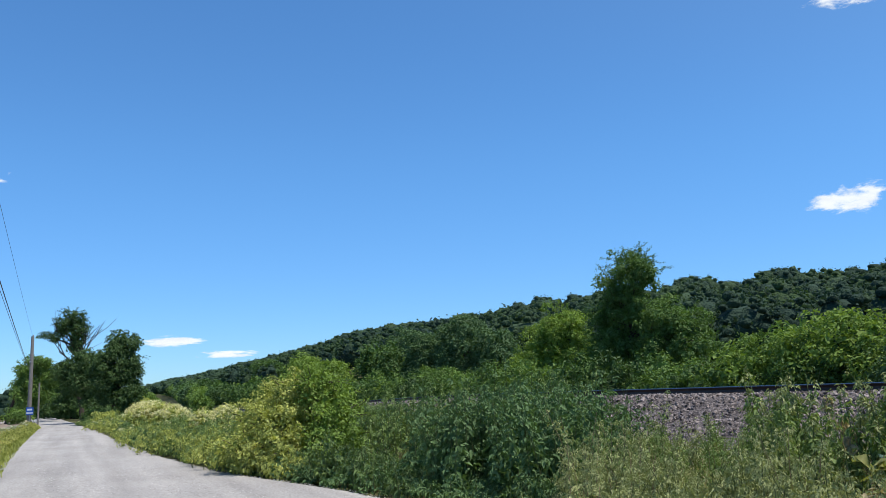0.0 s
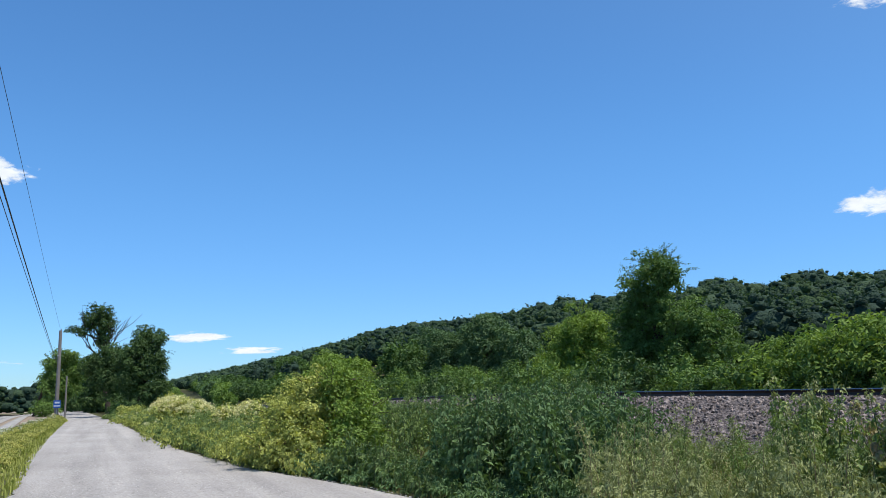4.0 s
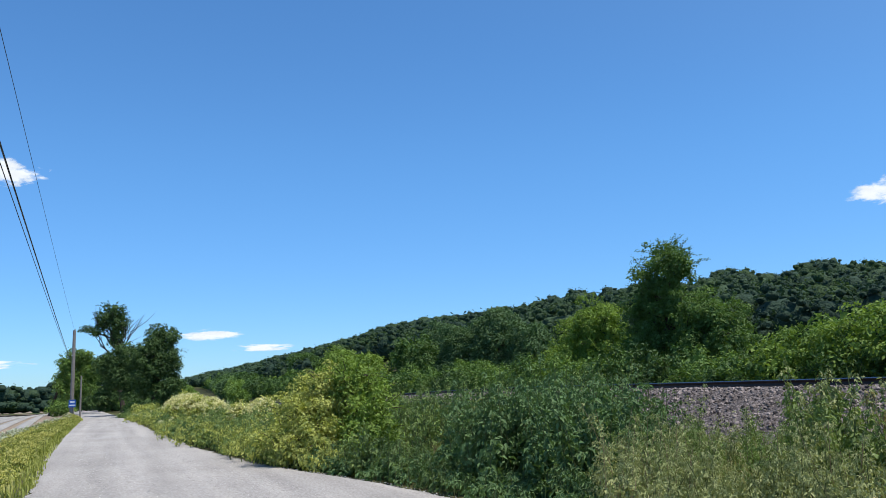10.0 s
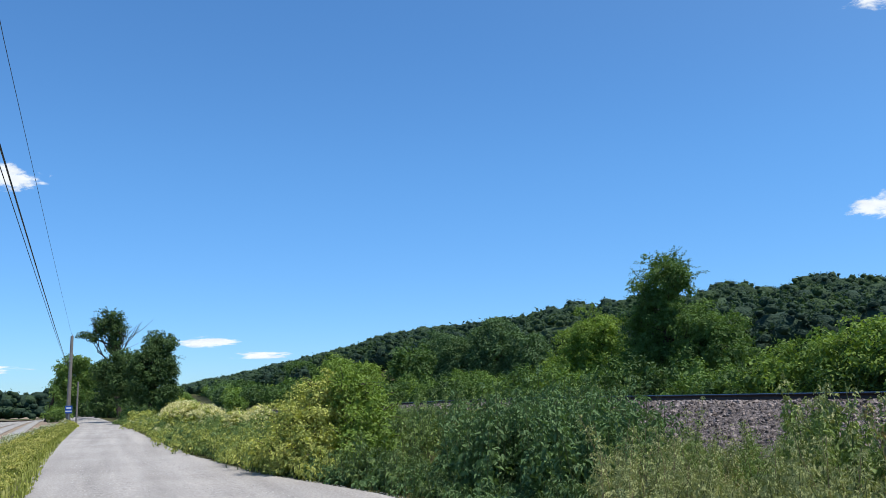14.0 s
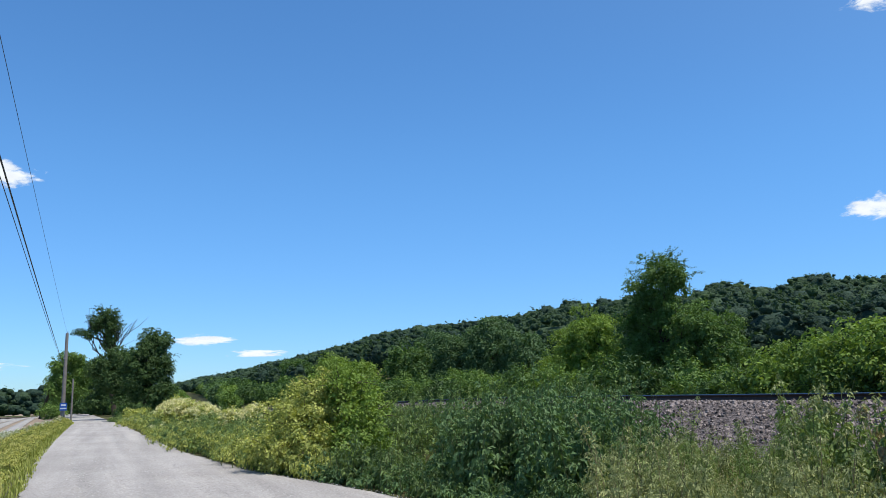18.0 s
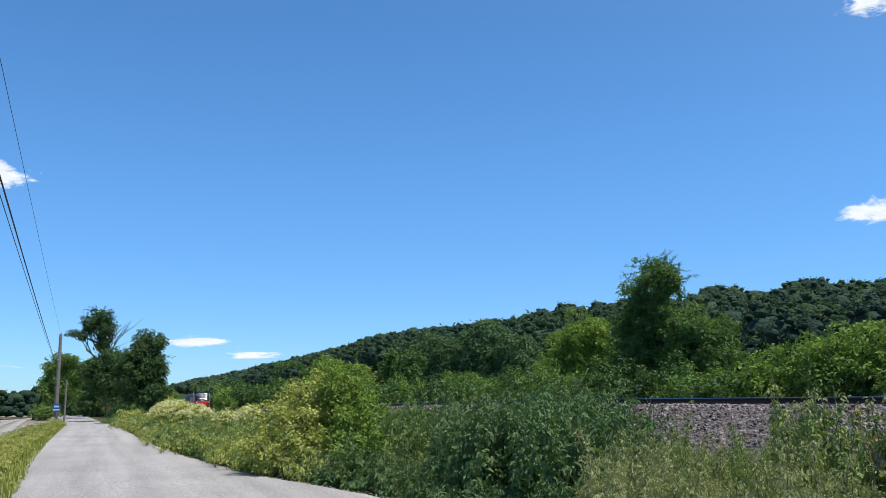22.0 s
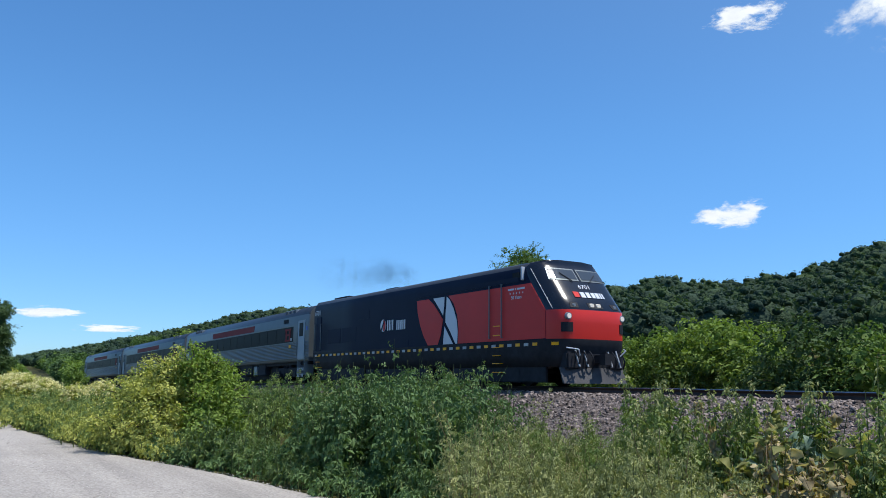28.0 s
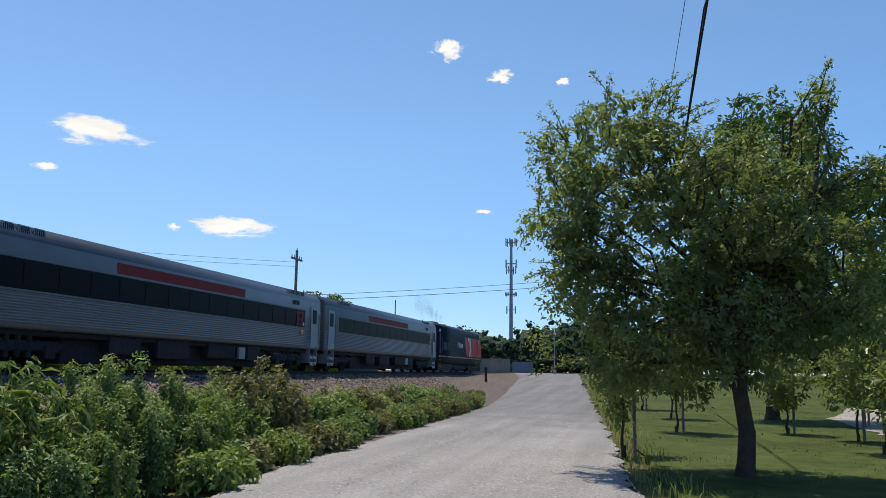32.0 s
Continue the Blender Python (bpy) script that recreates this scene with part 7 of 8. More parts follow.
            weed_stand("weed_stand", "dense dark green leafy weeds", "weeds", x + rng.uniform(-0.25, 0.25), yy, 0.85, 0.85, 26, h * rng.uniform(0.94, 1.06), 0.10, mat, (150, 75, 42)[row], 900 + k, aspect=0.5, column=0.4, group="dark weeds", spread=0.19, bare=0.0)
            k += 1
    # tall weeds that hide the foot of the ballast farther along
    for x in np.arange(-29.0, -14.5, 1.25):
        for yy in (8.7, 9.9):
            if x < -3.3 * yy:
                continue
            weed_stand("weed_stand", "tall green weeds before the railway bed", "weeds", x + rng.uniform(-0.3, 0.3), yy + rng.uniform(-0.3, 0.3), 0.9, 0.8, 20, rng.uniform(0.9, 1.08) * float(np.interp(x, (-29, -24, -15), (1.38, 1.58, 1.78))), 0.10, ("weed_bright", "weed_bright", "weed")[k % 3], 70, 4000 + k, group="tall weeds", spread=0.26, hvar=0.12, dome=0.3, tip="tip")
            k += 1
    # paler goldenrod and grass in front of the ballast
    rng = np.random.default_rng(54)
    for x in np.arange(-14.0, -2.4, 0.9):
        for row, (yy, h, mat) in enumerate(((5.2, 1.0, "weed_pale"), (6.3, 1.12, "weed_pale"), (7.5, 1.15, "weed_pale"), (9.2, 0.95, "weed_bright"))):
            if x < (-1.6, -1.54, -1.45, -1.4)[row] * yy or x > -0.80 * yy:
                continue
            weed_stand("weed_stand", "pale green goldenrod mixed with dry stems", "weeds", x + rng.uniform(-0.3, 0.3), yy + rng.uniform(-0.3, 0.3), 0.75, 0.7, 24, h * rng.uniform(0.85, 1.15) * float(np.interp(math.degrees(math.atan2(yy, x)), (129, 132, 134, 138, 139.2, 141, 143, 145), (0.74, 0.80, 1.0, 0.98, 0.62, 0.58, 0.84, 1.05))), 0.054, mat if k % 4 else "weed_bright", 160, 1100 + k, inside=False, stem_r=0.005, group="pale weeds", spread=0.17, aspect=0.36, droop=0.5, column=0.3, stem="dry_stem" if rng.uniform() < 0.5 else "stem", hvar=0.2)
            k += 1
    for x, y, h, r in ((-6.3, 7.6, 1.5, 0.3), (-7.0, 7.1, 1.45, 0.28), (-5.6, 7.9, 1.62, 0.22), (-4.4, 7.0, 1.42, 0.25), (-8.3, 8.2, 1.5, 0.3), (-7.6, 7.9, 1.4, 0.3), (-6.6, 8.4, 1.5, 0.35), (-5.0, 8.2, 1.45, 0.3)):
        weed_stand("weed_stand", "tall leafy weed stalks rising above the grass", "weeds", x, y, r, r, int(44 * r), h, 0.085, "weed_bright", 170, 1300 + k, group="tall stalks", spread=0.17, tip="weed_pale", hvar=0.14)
        k += 1
    # wilted broad-leaved plants
    for x in np.arange(-8.2, 1.2, 0.8):
        for row, (yy, h) in enumerate(((5.5, 0.75), (6.4, 0.95), (7.2, 1.12), (8.1, 1.22))):
            if x < -0.82 * yy:
                continue
            xx, y2 = x + rng.uniform(-0.25, 0.25), yy + rng.uniform(-0.25, 0.25)
            weed_stand("broadleaf_plant", "wilting broad-leaved plant with brown curled leaves", "plant", xx, y2, 0.55, 0.5, 11, h * rng.uniform(0.62, 1.08), 0.115, "brown_leaf" if rng.uniform() < 0.65 else "olive", 34, 1400 + k, group="wilting plants", spread=0.24, aspect=0.66, droop=1.7, rise=-0.5, stem="dry_stem", hvar=0.22, broad=True)
            weed_stand("broadleaf_plant", "broad green leaves among wilted stalks", "plant", xx + 0.2, y2 + 0.1, 0.55, 0.5, 7, h * 0.85, 0.17, ("olive", "bluish", "brown_leaf", "brown_leaf")[k % 4], 13, 1600 + k, group="wilting plants", spread=0.28, aspect=0.85, droop=1.1, hvar=0.25, broad=True)
            if row % 2 == 0:
                weed_stand("wilted_stalk", "arching pale dead leaf stalks among wilted plants", "plant", xx - 0.2, y2, 0.5, 0.4, 5, h * 0.8, 0.30, "olive", 4, 1500 + k, group="wilted stalks", spread=0.05, aspect=0.035, droop=1.9, rise=0.8, bare=0.4, stem="dry_stem", hvar=0.2, broad=True)
            k += 1
    for i, (x, y) in enumerate(((-3.4, 6.3), (-3.0, 5.8), (-2.6, 6.2), (-2.2, 5.7), (-3.4, 7.2), (-1.6, 5.9), (-0.9, 5.8), (-2.9, 6.8))):
        weed_stand("squash_plant", "low plant with large grey-green lobed leaves", "plant", x, y, 0.4, 0.4, 9, 0.74, 0.30, "squash" if i % 2 else "bluish", 6, 1750 + i, group="squash plants", spread=0.26, aspect=1.0, droop=1.0, rise=-0.15, hvar=0.2, broad=True)
    # single wilted stalks that stand above the tangle
    for i, (x, y, h) in enumerate(((-1.78, 7.5, 1.62), (-0.6, 6.8, 1.35), (-3.4, 7.2, 1.4), (-2.9, 6.9, 1.25))):
        weed_stand("wilted_plant", "single drooping plant with yellowed hanging leaves", "plant", x, y, 0.1, 0.1, 3, h, 0.17, "yellow_leaf" if i == 0 else "brown_leaf", 9, 1900 + i, group="drooping plants", spread=0.12, aspect=0.6, droop=2.2, rise=-0.7, bare=0.6, stem="dry_stem", hvar=0.12, broad=True)
    # nettle clump in front of the passing train
    for x, y, h, r in ((-0.62, 7.6, 1.72, 0.42), (0.12, 7.4, 1.98, 0.42), (0.75, 7.55, 1.92, 0.4), (1.12, 7.6, 1.74, 0.22), (-0.2, 7.95, 1.75, 0.5), (2.2, 8.6, 1.85, 0.1), (2.42, 8.5, 1.5, 0.08), (4.6, 9.6, 1.8, 0.15)):
        weed_columns("nettle_clump", "dense upright green nettles", x, y, h, r, r, "nettle", 0.075, 1800 + k, "nettles")
        k += 1
    # mounded weeds along the road towards the crossing: x, y, height, half width, half depth, leaf
    mounds = (
        (5.0, 6.7, 1.82, 0.6, 0.55, "mound_bright"), (5.75, 6.6, 1.78, 0.5, 0.5, "mound_bright"), (5.0, 5.9, 1.25, 0.55, 0.4, "mound_bright"), (5.9, 5.8, 1.15, 0.5, 0.4, "weed"), (4.4, 5.7, 0.95, 0.35, 0.3, "weed_bright"),
        (6.35, 6.4, 1.5, 0.35, 0.45, "bush_leaf"), (7.0, 5.6, 0.9, 0.5, 0.35, "weed"), (8.0, 5.75, 1.0, 0.5, 0.35, "bush_leaf"),
        (8.65, 6.3, 1.35, 0.45, 0.45, "bush_leaf"), (9.35, 6.7, 1.78, 0.42, 0.5, "bush_leaf"), (10.1, 6.6, 1.66, 0.45, 0.5, "bush_leaf"), (10.9, 6.6, 1.5, 0.5, 0.5, "bush_leaf"),
        (11.7, 6.6, 1.52, 0.5, 0.5, "mound_bright"), (12.5, 6.7, 1.42, 0.5, 0.45, "bush_leaf"), (9.6, 6.0, 1.1, 0.5, 0.32, "weed"), (10.9, 6.1, 1.0, 0.5, 0.28, "bush_leaf"), (12.1, 6.3, 1.0, 0.5, 0.28, "mound_bright"),
        (13.6, 6.95, 1.82, 0.65, 0.6, "russet"), (14.8, 7.0, 1.8, 0.7, 0.6, "russet"), (15.9, 7.1, 1.52, 0.6, 0.5, "russet"), (13.3, 6.5, 1.15, 0.5, 0.28, "mound_bright"), (16.8, 7.0, 1.1, 0.5, 0.4, "bush_leaf"),
        (18.9, 7.2, 0.85, 0.6, 0.4, "weed_bright"), (20.0, 7.3, 1.12, 0.65, 0.5, "weed_bright"), (21.6, 7.3, 1.2, 0.65, 0.5, "russet"), (23.2, 7.4, 1.0, 0.6, 0.4, "weed_pale"),
        (24.8, 7.5, 1.2, 0.5, 0.4, "russet"), (26.5, 7.5, 1.15, 0.6, 0.5, "weed"), (28.2, 7.6, 1.1, 0.7, 0.5, "weed"), (30.2, 7.8, 0.95, 0.7, 0.5, "weed_bright"), (32.5, 8.0, 0.8, 0.7, 0.5, "weed"))
    for x, y, h, rx, ry, mat in mounds:
        dry = mat in ("russet", "weed_pale")
        close = x < 13
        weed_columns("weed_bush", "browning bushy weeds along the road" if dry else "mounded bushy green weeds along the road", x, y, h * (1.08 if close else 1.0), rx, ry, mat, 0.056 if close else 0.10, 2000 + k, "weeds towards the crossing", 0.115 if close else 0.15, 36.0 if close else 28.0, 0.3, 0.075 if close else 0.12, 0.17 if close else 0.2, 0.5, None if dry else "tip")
        k += 1
    for x, y, h in ((6.8, 6.6, 1.45), (7.2, 6.5, 1.55), (7.7, 6.6, 1.52), (7.0, 6.1, 1.3), (7.6, 6.1, 1.3), (7.4, 6.9, 1.5)):
        weed_stand("tall_grass", "clump of tall grass with long arching leaves", "grass", x, y, 0.35, 0.3, 13, h, 0.36, "weed_bright", 26, 2200 + k, group="arching grass", spread=0.06, aspect=0.055, droop=2.1, rise=0.5, bare=0.2, hvar=0.06, broad=True)
        k += 1
    rw = np.random.default_rng(55)
    for x in np.arange(10.2, 38.5, 1.0):
        far = float(road_edges(x)[0])
        for dy, h in ((0.5, 0.62), (1.6, 0.9)) if x > 17 else ((0.4, 0.55),):
            mat = ("russet", "weed", "bush_leaf", "russet", "weed_bright")[int(rw.integers(0, 5))]
            weed_columns("weed_bush", "browning bushy weeds along the road" if mat in ("russet", "weed_pale") else "mounded bushy green weeds along the road", x + rw.uniform(-0.3, 0.3), far + dy + rw.uniform(-0.2, 0.2), h * rw.uniform(0.75, 1.25), 0.6, 0.45, mat, 0.10, 2600 + k, "weeds towards the crossing", 0.15, 26.0, 0.35, 0.12, 0.2, 0.5)
            k += 1
    for x in np.arange(40.0, 50.0, 2.0):
        far = float(road_edges(x)[0])
        weed_stand("weed_stand", "low green weeds by the asphalt ramp", "weeds", x, far + 1.4, 0.9, 0.6, 14, rng.uniform(0.25, 0.5), 0.10, "russet" if rng.uniform() < 0.6 else "weed", 60, 2300 + k, group="weeds towards the crossing", spread=0.3)
        k += 1
    # single sprigs at the foot of the ballast
    for x in np.concatenate((rng.uniform(-26, -4, 14), rng.uniform(-4, 40, 22))):
        y = rng.uniform(11.6, 13.6)
        weed_stand("weed_sprig", "single weed sprig at the foot of the ballast", "weeds", float(x), float(y), 0.22, 0.22, 4, rng.uniform(0.5, 1.0), 0.08, "weed" if rng.uniform() < 0.5 else "weed_pale", 60, 2500 + k, group="ballast sprigs", spread=0.13)
        k += 1


build_strip()
far_of = lambda x: road_edges(x)[0]
grass_patch("dry_grass", "dry straw-coloured grass between weeds and ballast", -13, 40, 6.0, 13.9, 22000, 0.62, "straw", 61, 0.8, 0.010, lambda x, y: y > far_of(x) + 0.8)
grass_patch("strip_grass", "green grass under the roadside weeds", -70, 44, 1.5, 13.0, 34000, 0.36, "grass", 62, 0.6, 0.012, lambda x, y: y > far_of(x) + np.where(x > 8, 1.0, 0.25))
grass_patch("near_straw", "bent straw grass by the roadside", 0.2, 4.6, 5.4, 9.8, 15000, 1.0, "straw", 63, 1.3, 0.007, lambda x, y: y > far_of(x) + 0.5)
grass_patch("brown_grass", "fine brown dry grass at the foot of the ballast", -9, 10, 8.6, 13.3, 30000, 0.42, "brown_grass", 69, 0.9, 0.006, lambda x, y: (y > far_of(x) + 0.8) & (x > -0.95 * y))
grass_patch("dry_weeds", "tangle of fine brown dry weed stems", -5.5, 0.6, 6.2, 9.2, 12000, 0.62, "brown_leaf", 68, 0.9, 0.009, lambda x, y: (y > far_of(x) + 0.8) & (x > -0.8 * y))
grass_patch("verge_grass", "yellow-green verge grass beside the field", -90, -8, -6.4, -1.4, 52000, 0.22, "verge", 64, 0.7, 0.012, lambda x, y: (y < road_edges(x)[1] + 0.12) & (y > road_edges(x)[1] - np.interp(x, (-90, -69, -52, -37, -8), (0.5, 0.7, 1.5, 1.9, 2.4))))
grass_patch("verge_flowers", "small yellow flowers in the verge", -60, -8, -5.0, -1.5, 15000, 0.26, "gold", 65, 0.5, 0.020, lambda x, y: (y < road_edges(x)[1] - 0.3) & (y > road_edges(x)[1] - np.interp(x, (-90, -69, -52, -37, -8), (0.5, 0.7, 1.5, 1.9, 2.4))))
grass_patch("lawn_grass", "short mown lawn blades", 8, 40, -16, 2.4, 22000, 0.085, "lawn_blade", 66, 0.7, 0.009, lambda x, y: y < road_edges(x)[1] - 0.35)
grass_patch("lawn_edge", "ragged grass at the lawn's edge", 8, 60, -1.2, 4.0, 9000, 0.3, "grass", 67, 0.7, 0.01, lambda x, y: (y < road_edges(x)[1] - 0.05) & (y > road_edges(x)[1] - 0.9))


# the lawn's trees
def build_lawn_trees():
    tree("crabapple_tree", "broad crabapple tree with dense dull green leaves on the lawn", 14.2, -1.57, 6.9, [(0, 1.6, 5.6, 1.0, 1.0, 0.8), (0, 2.3, 5.1, 1.1, 0.9, 0.7), (0, 2.6, 4.2, 1.2, 0.8, 0.7), (0, 1.2, 4.4, 1.5, 1.3, 1.0), (0, 2.4, 3.2, 1.2, 0.8, 0.7), (0.1, 1.9, 2.3, 1.2, 0.9, 0.6), (0, 1.9, 1.7, 0.9, 0.7, 0.45), (0.2, 0.6, 3.2, 1.6, 1.4, 1.1), (0, 0.3, 4.9, 1.1, 1.0, 0.7), (0, -0.4, 4.2, 1.4, 1.1, 0.8), (0, 0.4, 2.0, 1.3, 1.2, 0.6), (0, -0.9, 3.4, 1.4, 1.0, 0.8), (0, -1.6, 3.6, 1.1, 0.7, 0.6), (0, -1.5, 2.6, 1.1, 0.8, 0.5), (0, -0.6, 2.3, 1.1, 0.9, 0.45), (0, -1.4, 4.6, 0.4, 0.5, 0.45), (0, -1.3, 5.4, 0.26, 0.34, 0.55), (0, -1.3, 6.1, 0.18, 0.2, 0.5), (0, -2.1, 4.8, 0.35, 0.35, 0.35)], "apple", 0.145, 0.095, 0.24, 701, aspect=0.45, trunk_top=0.5, cover=0.195, core=0.0, shoots=380, run=(0.35, 1.1), hollow=0.86, ragged=0.36)
    tree("tree", "tall green tree behind the crabapple", 32.0, -4.5, 12.0, [(0, 0, 10.2, 1.8, 1.8, 1.8), (0, 1.0, 8.0, 2.2, 2.0, 1.8), (0, -1.4, 8.0, 2.2, 2.0, 2.0), (0, -0.2, 6.0, 2.4, 2.4, 2.0)], "tree", 0.25, 0.19, 0.5, 702, cover=0.26, shoots=30)
    tree("tree", "tall green tree behind the crabapple", 26.0, -9.0, 9.5, [(0, 0, 7.0, 2.4, 2.2, 2.2), (0, -1.8, 5.4, 2.2, 2.2, 2.0), (0, 1.6, 5.2, 2.0, 2.0, 2.0)], "tree", 0.22, 0.24, 0.6, 703, cover=0.3, shoots=30)
    for i, (x, y, h, r) in enumerate(((19.0, -4.8, 3.2, 0.9), (24.5, -3.84, 2.4, 0.7), (22.4, -5.1, 2.8, 0.8), (23.9, -0.9, 3.2, 0.9), (31.0, -1.0, 3.0, 0.9), (38.0, 0.0, 3.4, 1.0), (15.6, -4.4, 2.2, 0.55), (29.0, -6.8, 3.0, 0.9), (17.0, 0.35, 2.3, 0.5))):
        tree("young_tree", "young staked tree on the lawn", x, y, h, [(0, 0, h * 0.68, r, r, h * 0.27), (0.1, 0.1, h * 0.5, r * 0.8, r * 0.8, h * 0.2)], "apple", 0.035, 0.11, 0.2, 720 + i, group="young lawn trees", cover=0.2, core=0.4, shoots=10, run=(0.2, 0.5))
        bm = bmesh.new()
        z = float(ground(x, y))
        rod(bm, (x + 0.28, y - 0.2, z - 0.1), (x + 0.28, y - 0.2, z + 1.35), 0.035)
        me = bpy.data.meshes.new("stake")
        bm.to_mesh(me)
        bm.free()
        me.materials.append(M["pole"])
        tagged(new("stake", me), "wooden stake driven in beside a young tree", "stake", "lawn stakes")


build_lawn_trees()


# ---- poles, wires, signs, crossing ----
def hang(points, sag, r, mat, name, label, segs=26):
    """A cable hung between points: one round tube."""
    line = []
    for a, b in zip(points, points[1:]):
        a, b = Vector(a), Vector(b)
        for k in range(0 if not line else 1, segs + 1):
            u = k / segs
            line.append(a.lerp(b, u) - Vector((0, 0, sag * 4 * u * (1 - u))))
    v, f, n = [], [], 5
    for i, p in enumerate(line):
        q = (line[min(i + 1, len(line) - 1)] - line[max(i - 1, 0)]).to_track_quat("Z", "Y")
        v += [p + q @ Vector((math.cos(6.2832 * j / n) * r, math.sin(6.2832 * j / n) * r, 0)) for j in range(n)]
    for i in range(len(line) - 1):
        f += [(i * n + j, i * n + (j + 1) % n, (i + 1) * n + (j + 1) % n, (i + 1) * n + j) for j in range(n)]
    return tagged(new(name, np_mesh(name, [tuple(p) for p in v], f, [mat])), label, "cable")


def build_pole():
    z = float(ground(-84, -3.9))
    p = thing("utility_pole", "leaning grey wooden utility pole at the roadside", "utility pole", (-84.0, -3.9, z))
    bm = bmesh.new()
    rod(bm, (0, 0, -0.2), (0, 0, 7.9 - z), 0.19, 0.13, 12)
    part("shaft", bm, M["pole"], p)
    bm = bmesh.new()
    rod(bm, (0, 0.05, 7.8 - z), (0, 0.05, 8.05 - z), 0.04)
    part("insulator", bm, M["wall"], p)
    bm = bmesh.new()
    rod(bm, (0.15, -0.2, 5.6 - z), (0.15, -0.02, 5.6 - z), 0.05)
    part("bracket", bm, M["galv"], p)
    s = thing("road_sign", "small blue and white sign fixed at the utility pole", "sign", (-83.7, -3.85, z))
    part("panel", soft_box(0, 0.03, -0.30, 0.30, 0.92 - z, 1.60 - z, 0.01), M["blue"], s)
    part("symbol_bar", soft_box(0.03, 0.036, -0.2, 0.2, 1.32 - z, 1.48 - z, 0.003), M["white"], s)
    part("symbol_bar", soft_box(0.03, 0.036, -0.27, 0.27, 1.05 - z, 1.16 - z, 0.003), M["white"], s)
    bm = bmesh.new()
    rod(bm, (-0.03, 0, -0.1), (-0.03, 0, 1.6 - z), 0.03)
    part("post", bm, M["galv"], s)
    q = thing("marker_post", "short pale yellow marker post beside the pole", "post", (-83.4, -4.1, z))
    part("post", soft_box(-0.04, 0.04, -0.10, 0.10, 0, 0.5, 0.02), M["tag"], q)
    q = thing("utility_pole", "thin short grey pole beside the utility pole", "utility pole", (-82.0, -3.1, float(ground(-82, -3.1))))
    bm = bmesh.new()
    rod(bm, (0, 0, -0.2), (0, 0, 3.7), 0.09, 0.07, 10)
    part("shaft", bm, M["pole"], q)


build_pole()
hang([(-84, -3.9, 7.9), (-14.6, -1.96, 7.6), (13.3, -0.82, 7.6), (52, -0.2, 8.6)], 0.12, 0.006, M["wire"], "power_wire", "thin power wire overhead along the road")
hang([(-84, -4.1, 5.1), (-14.4, -1.84, 5.6), (8.9, -0.78, 5.6), (52, -1.2, 6.9)], 0.12, 0.016, M["wire"], "telephone_cable", "black telephone cable overhead along the road")
hang([(-84, -4.1, 5.0), (-14.4, -1.90, 5.5), (8.9, -0.74, 5.5), (52, -1.25, 6.8)], 0.13, 0.009, M["wire"], "telephone_cable", "black telephone cable overhead along the road")


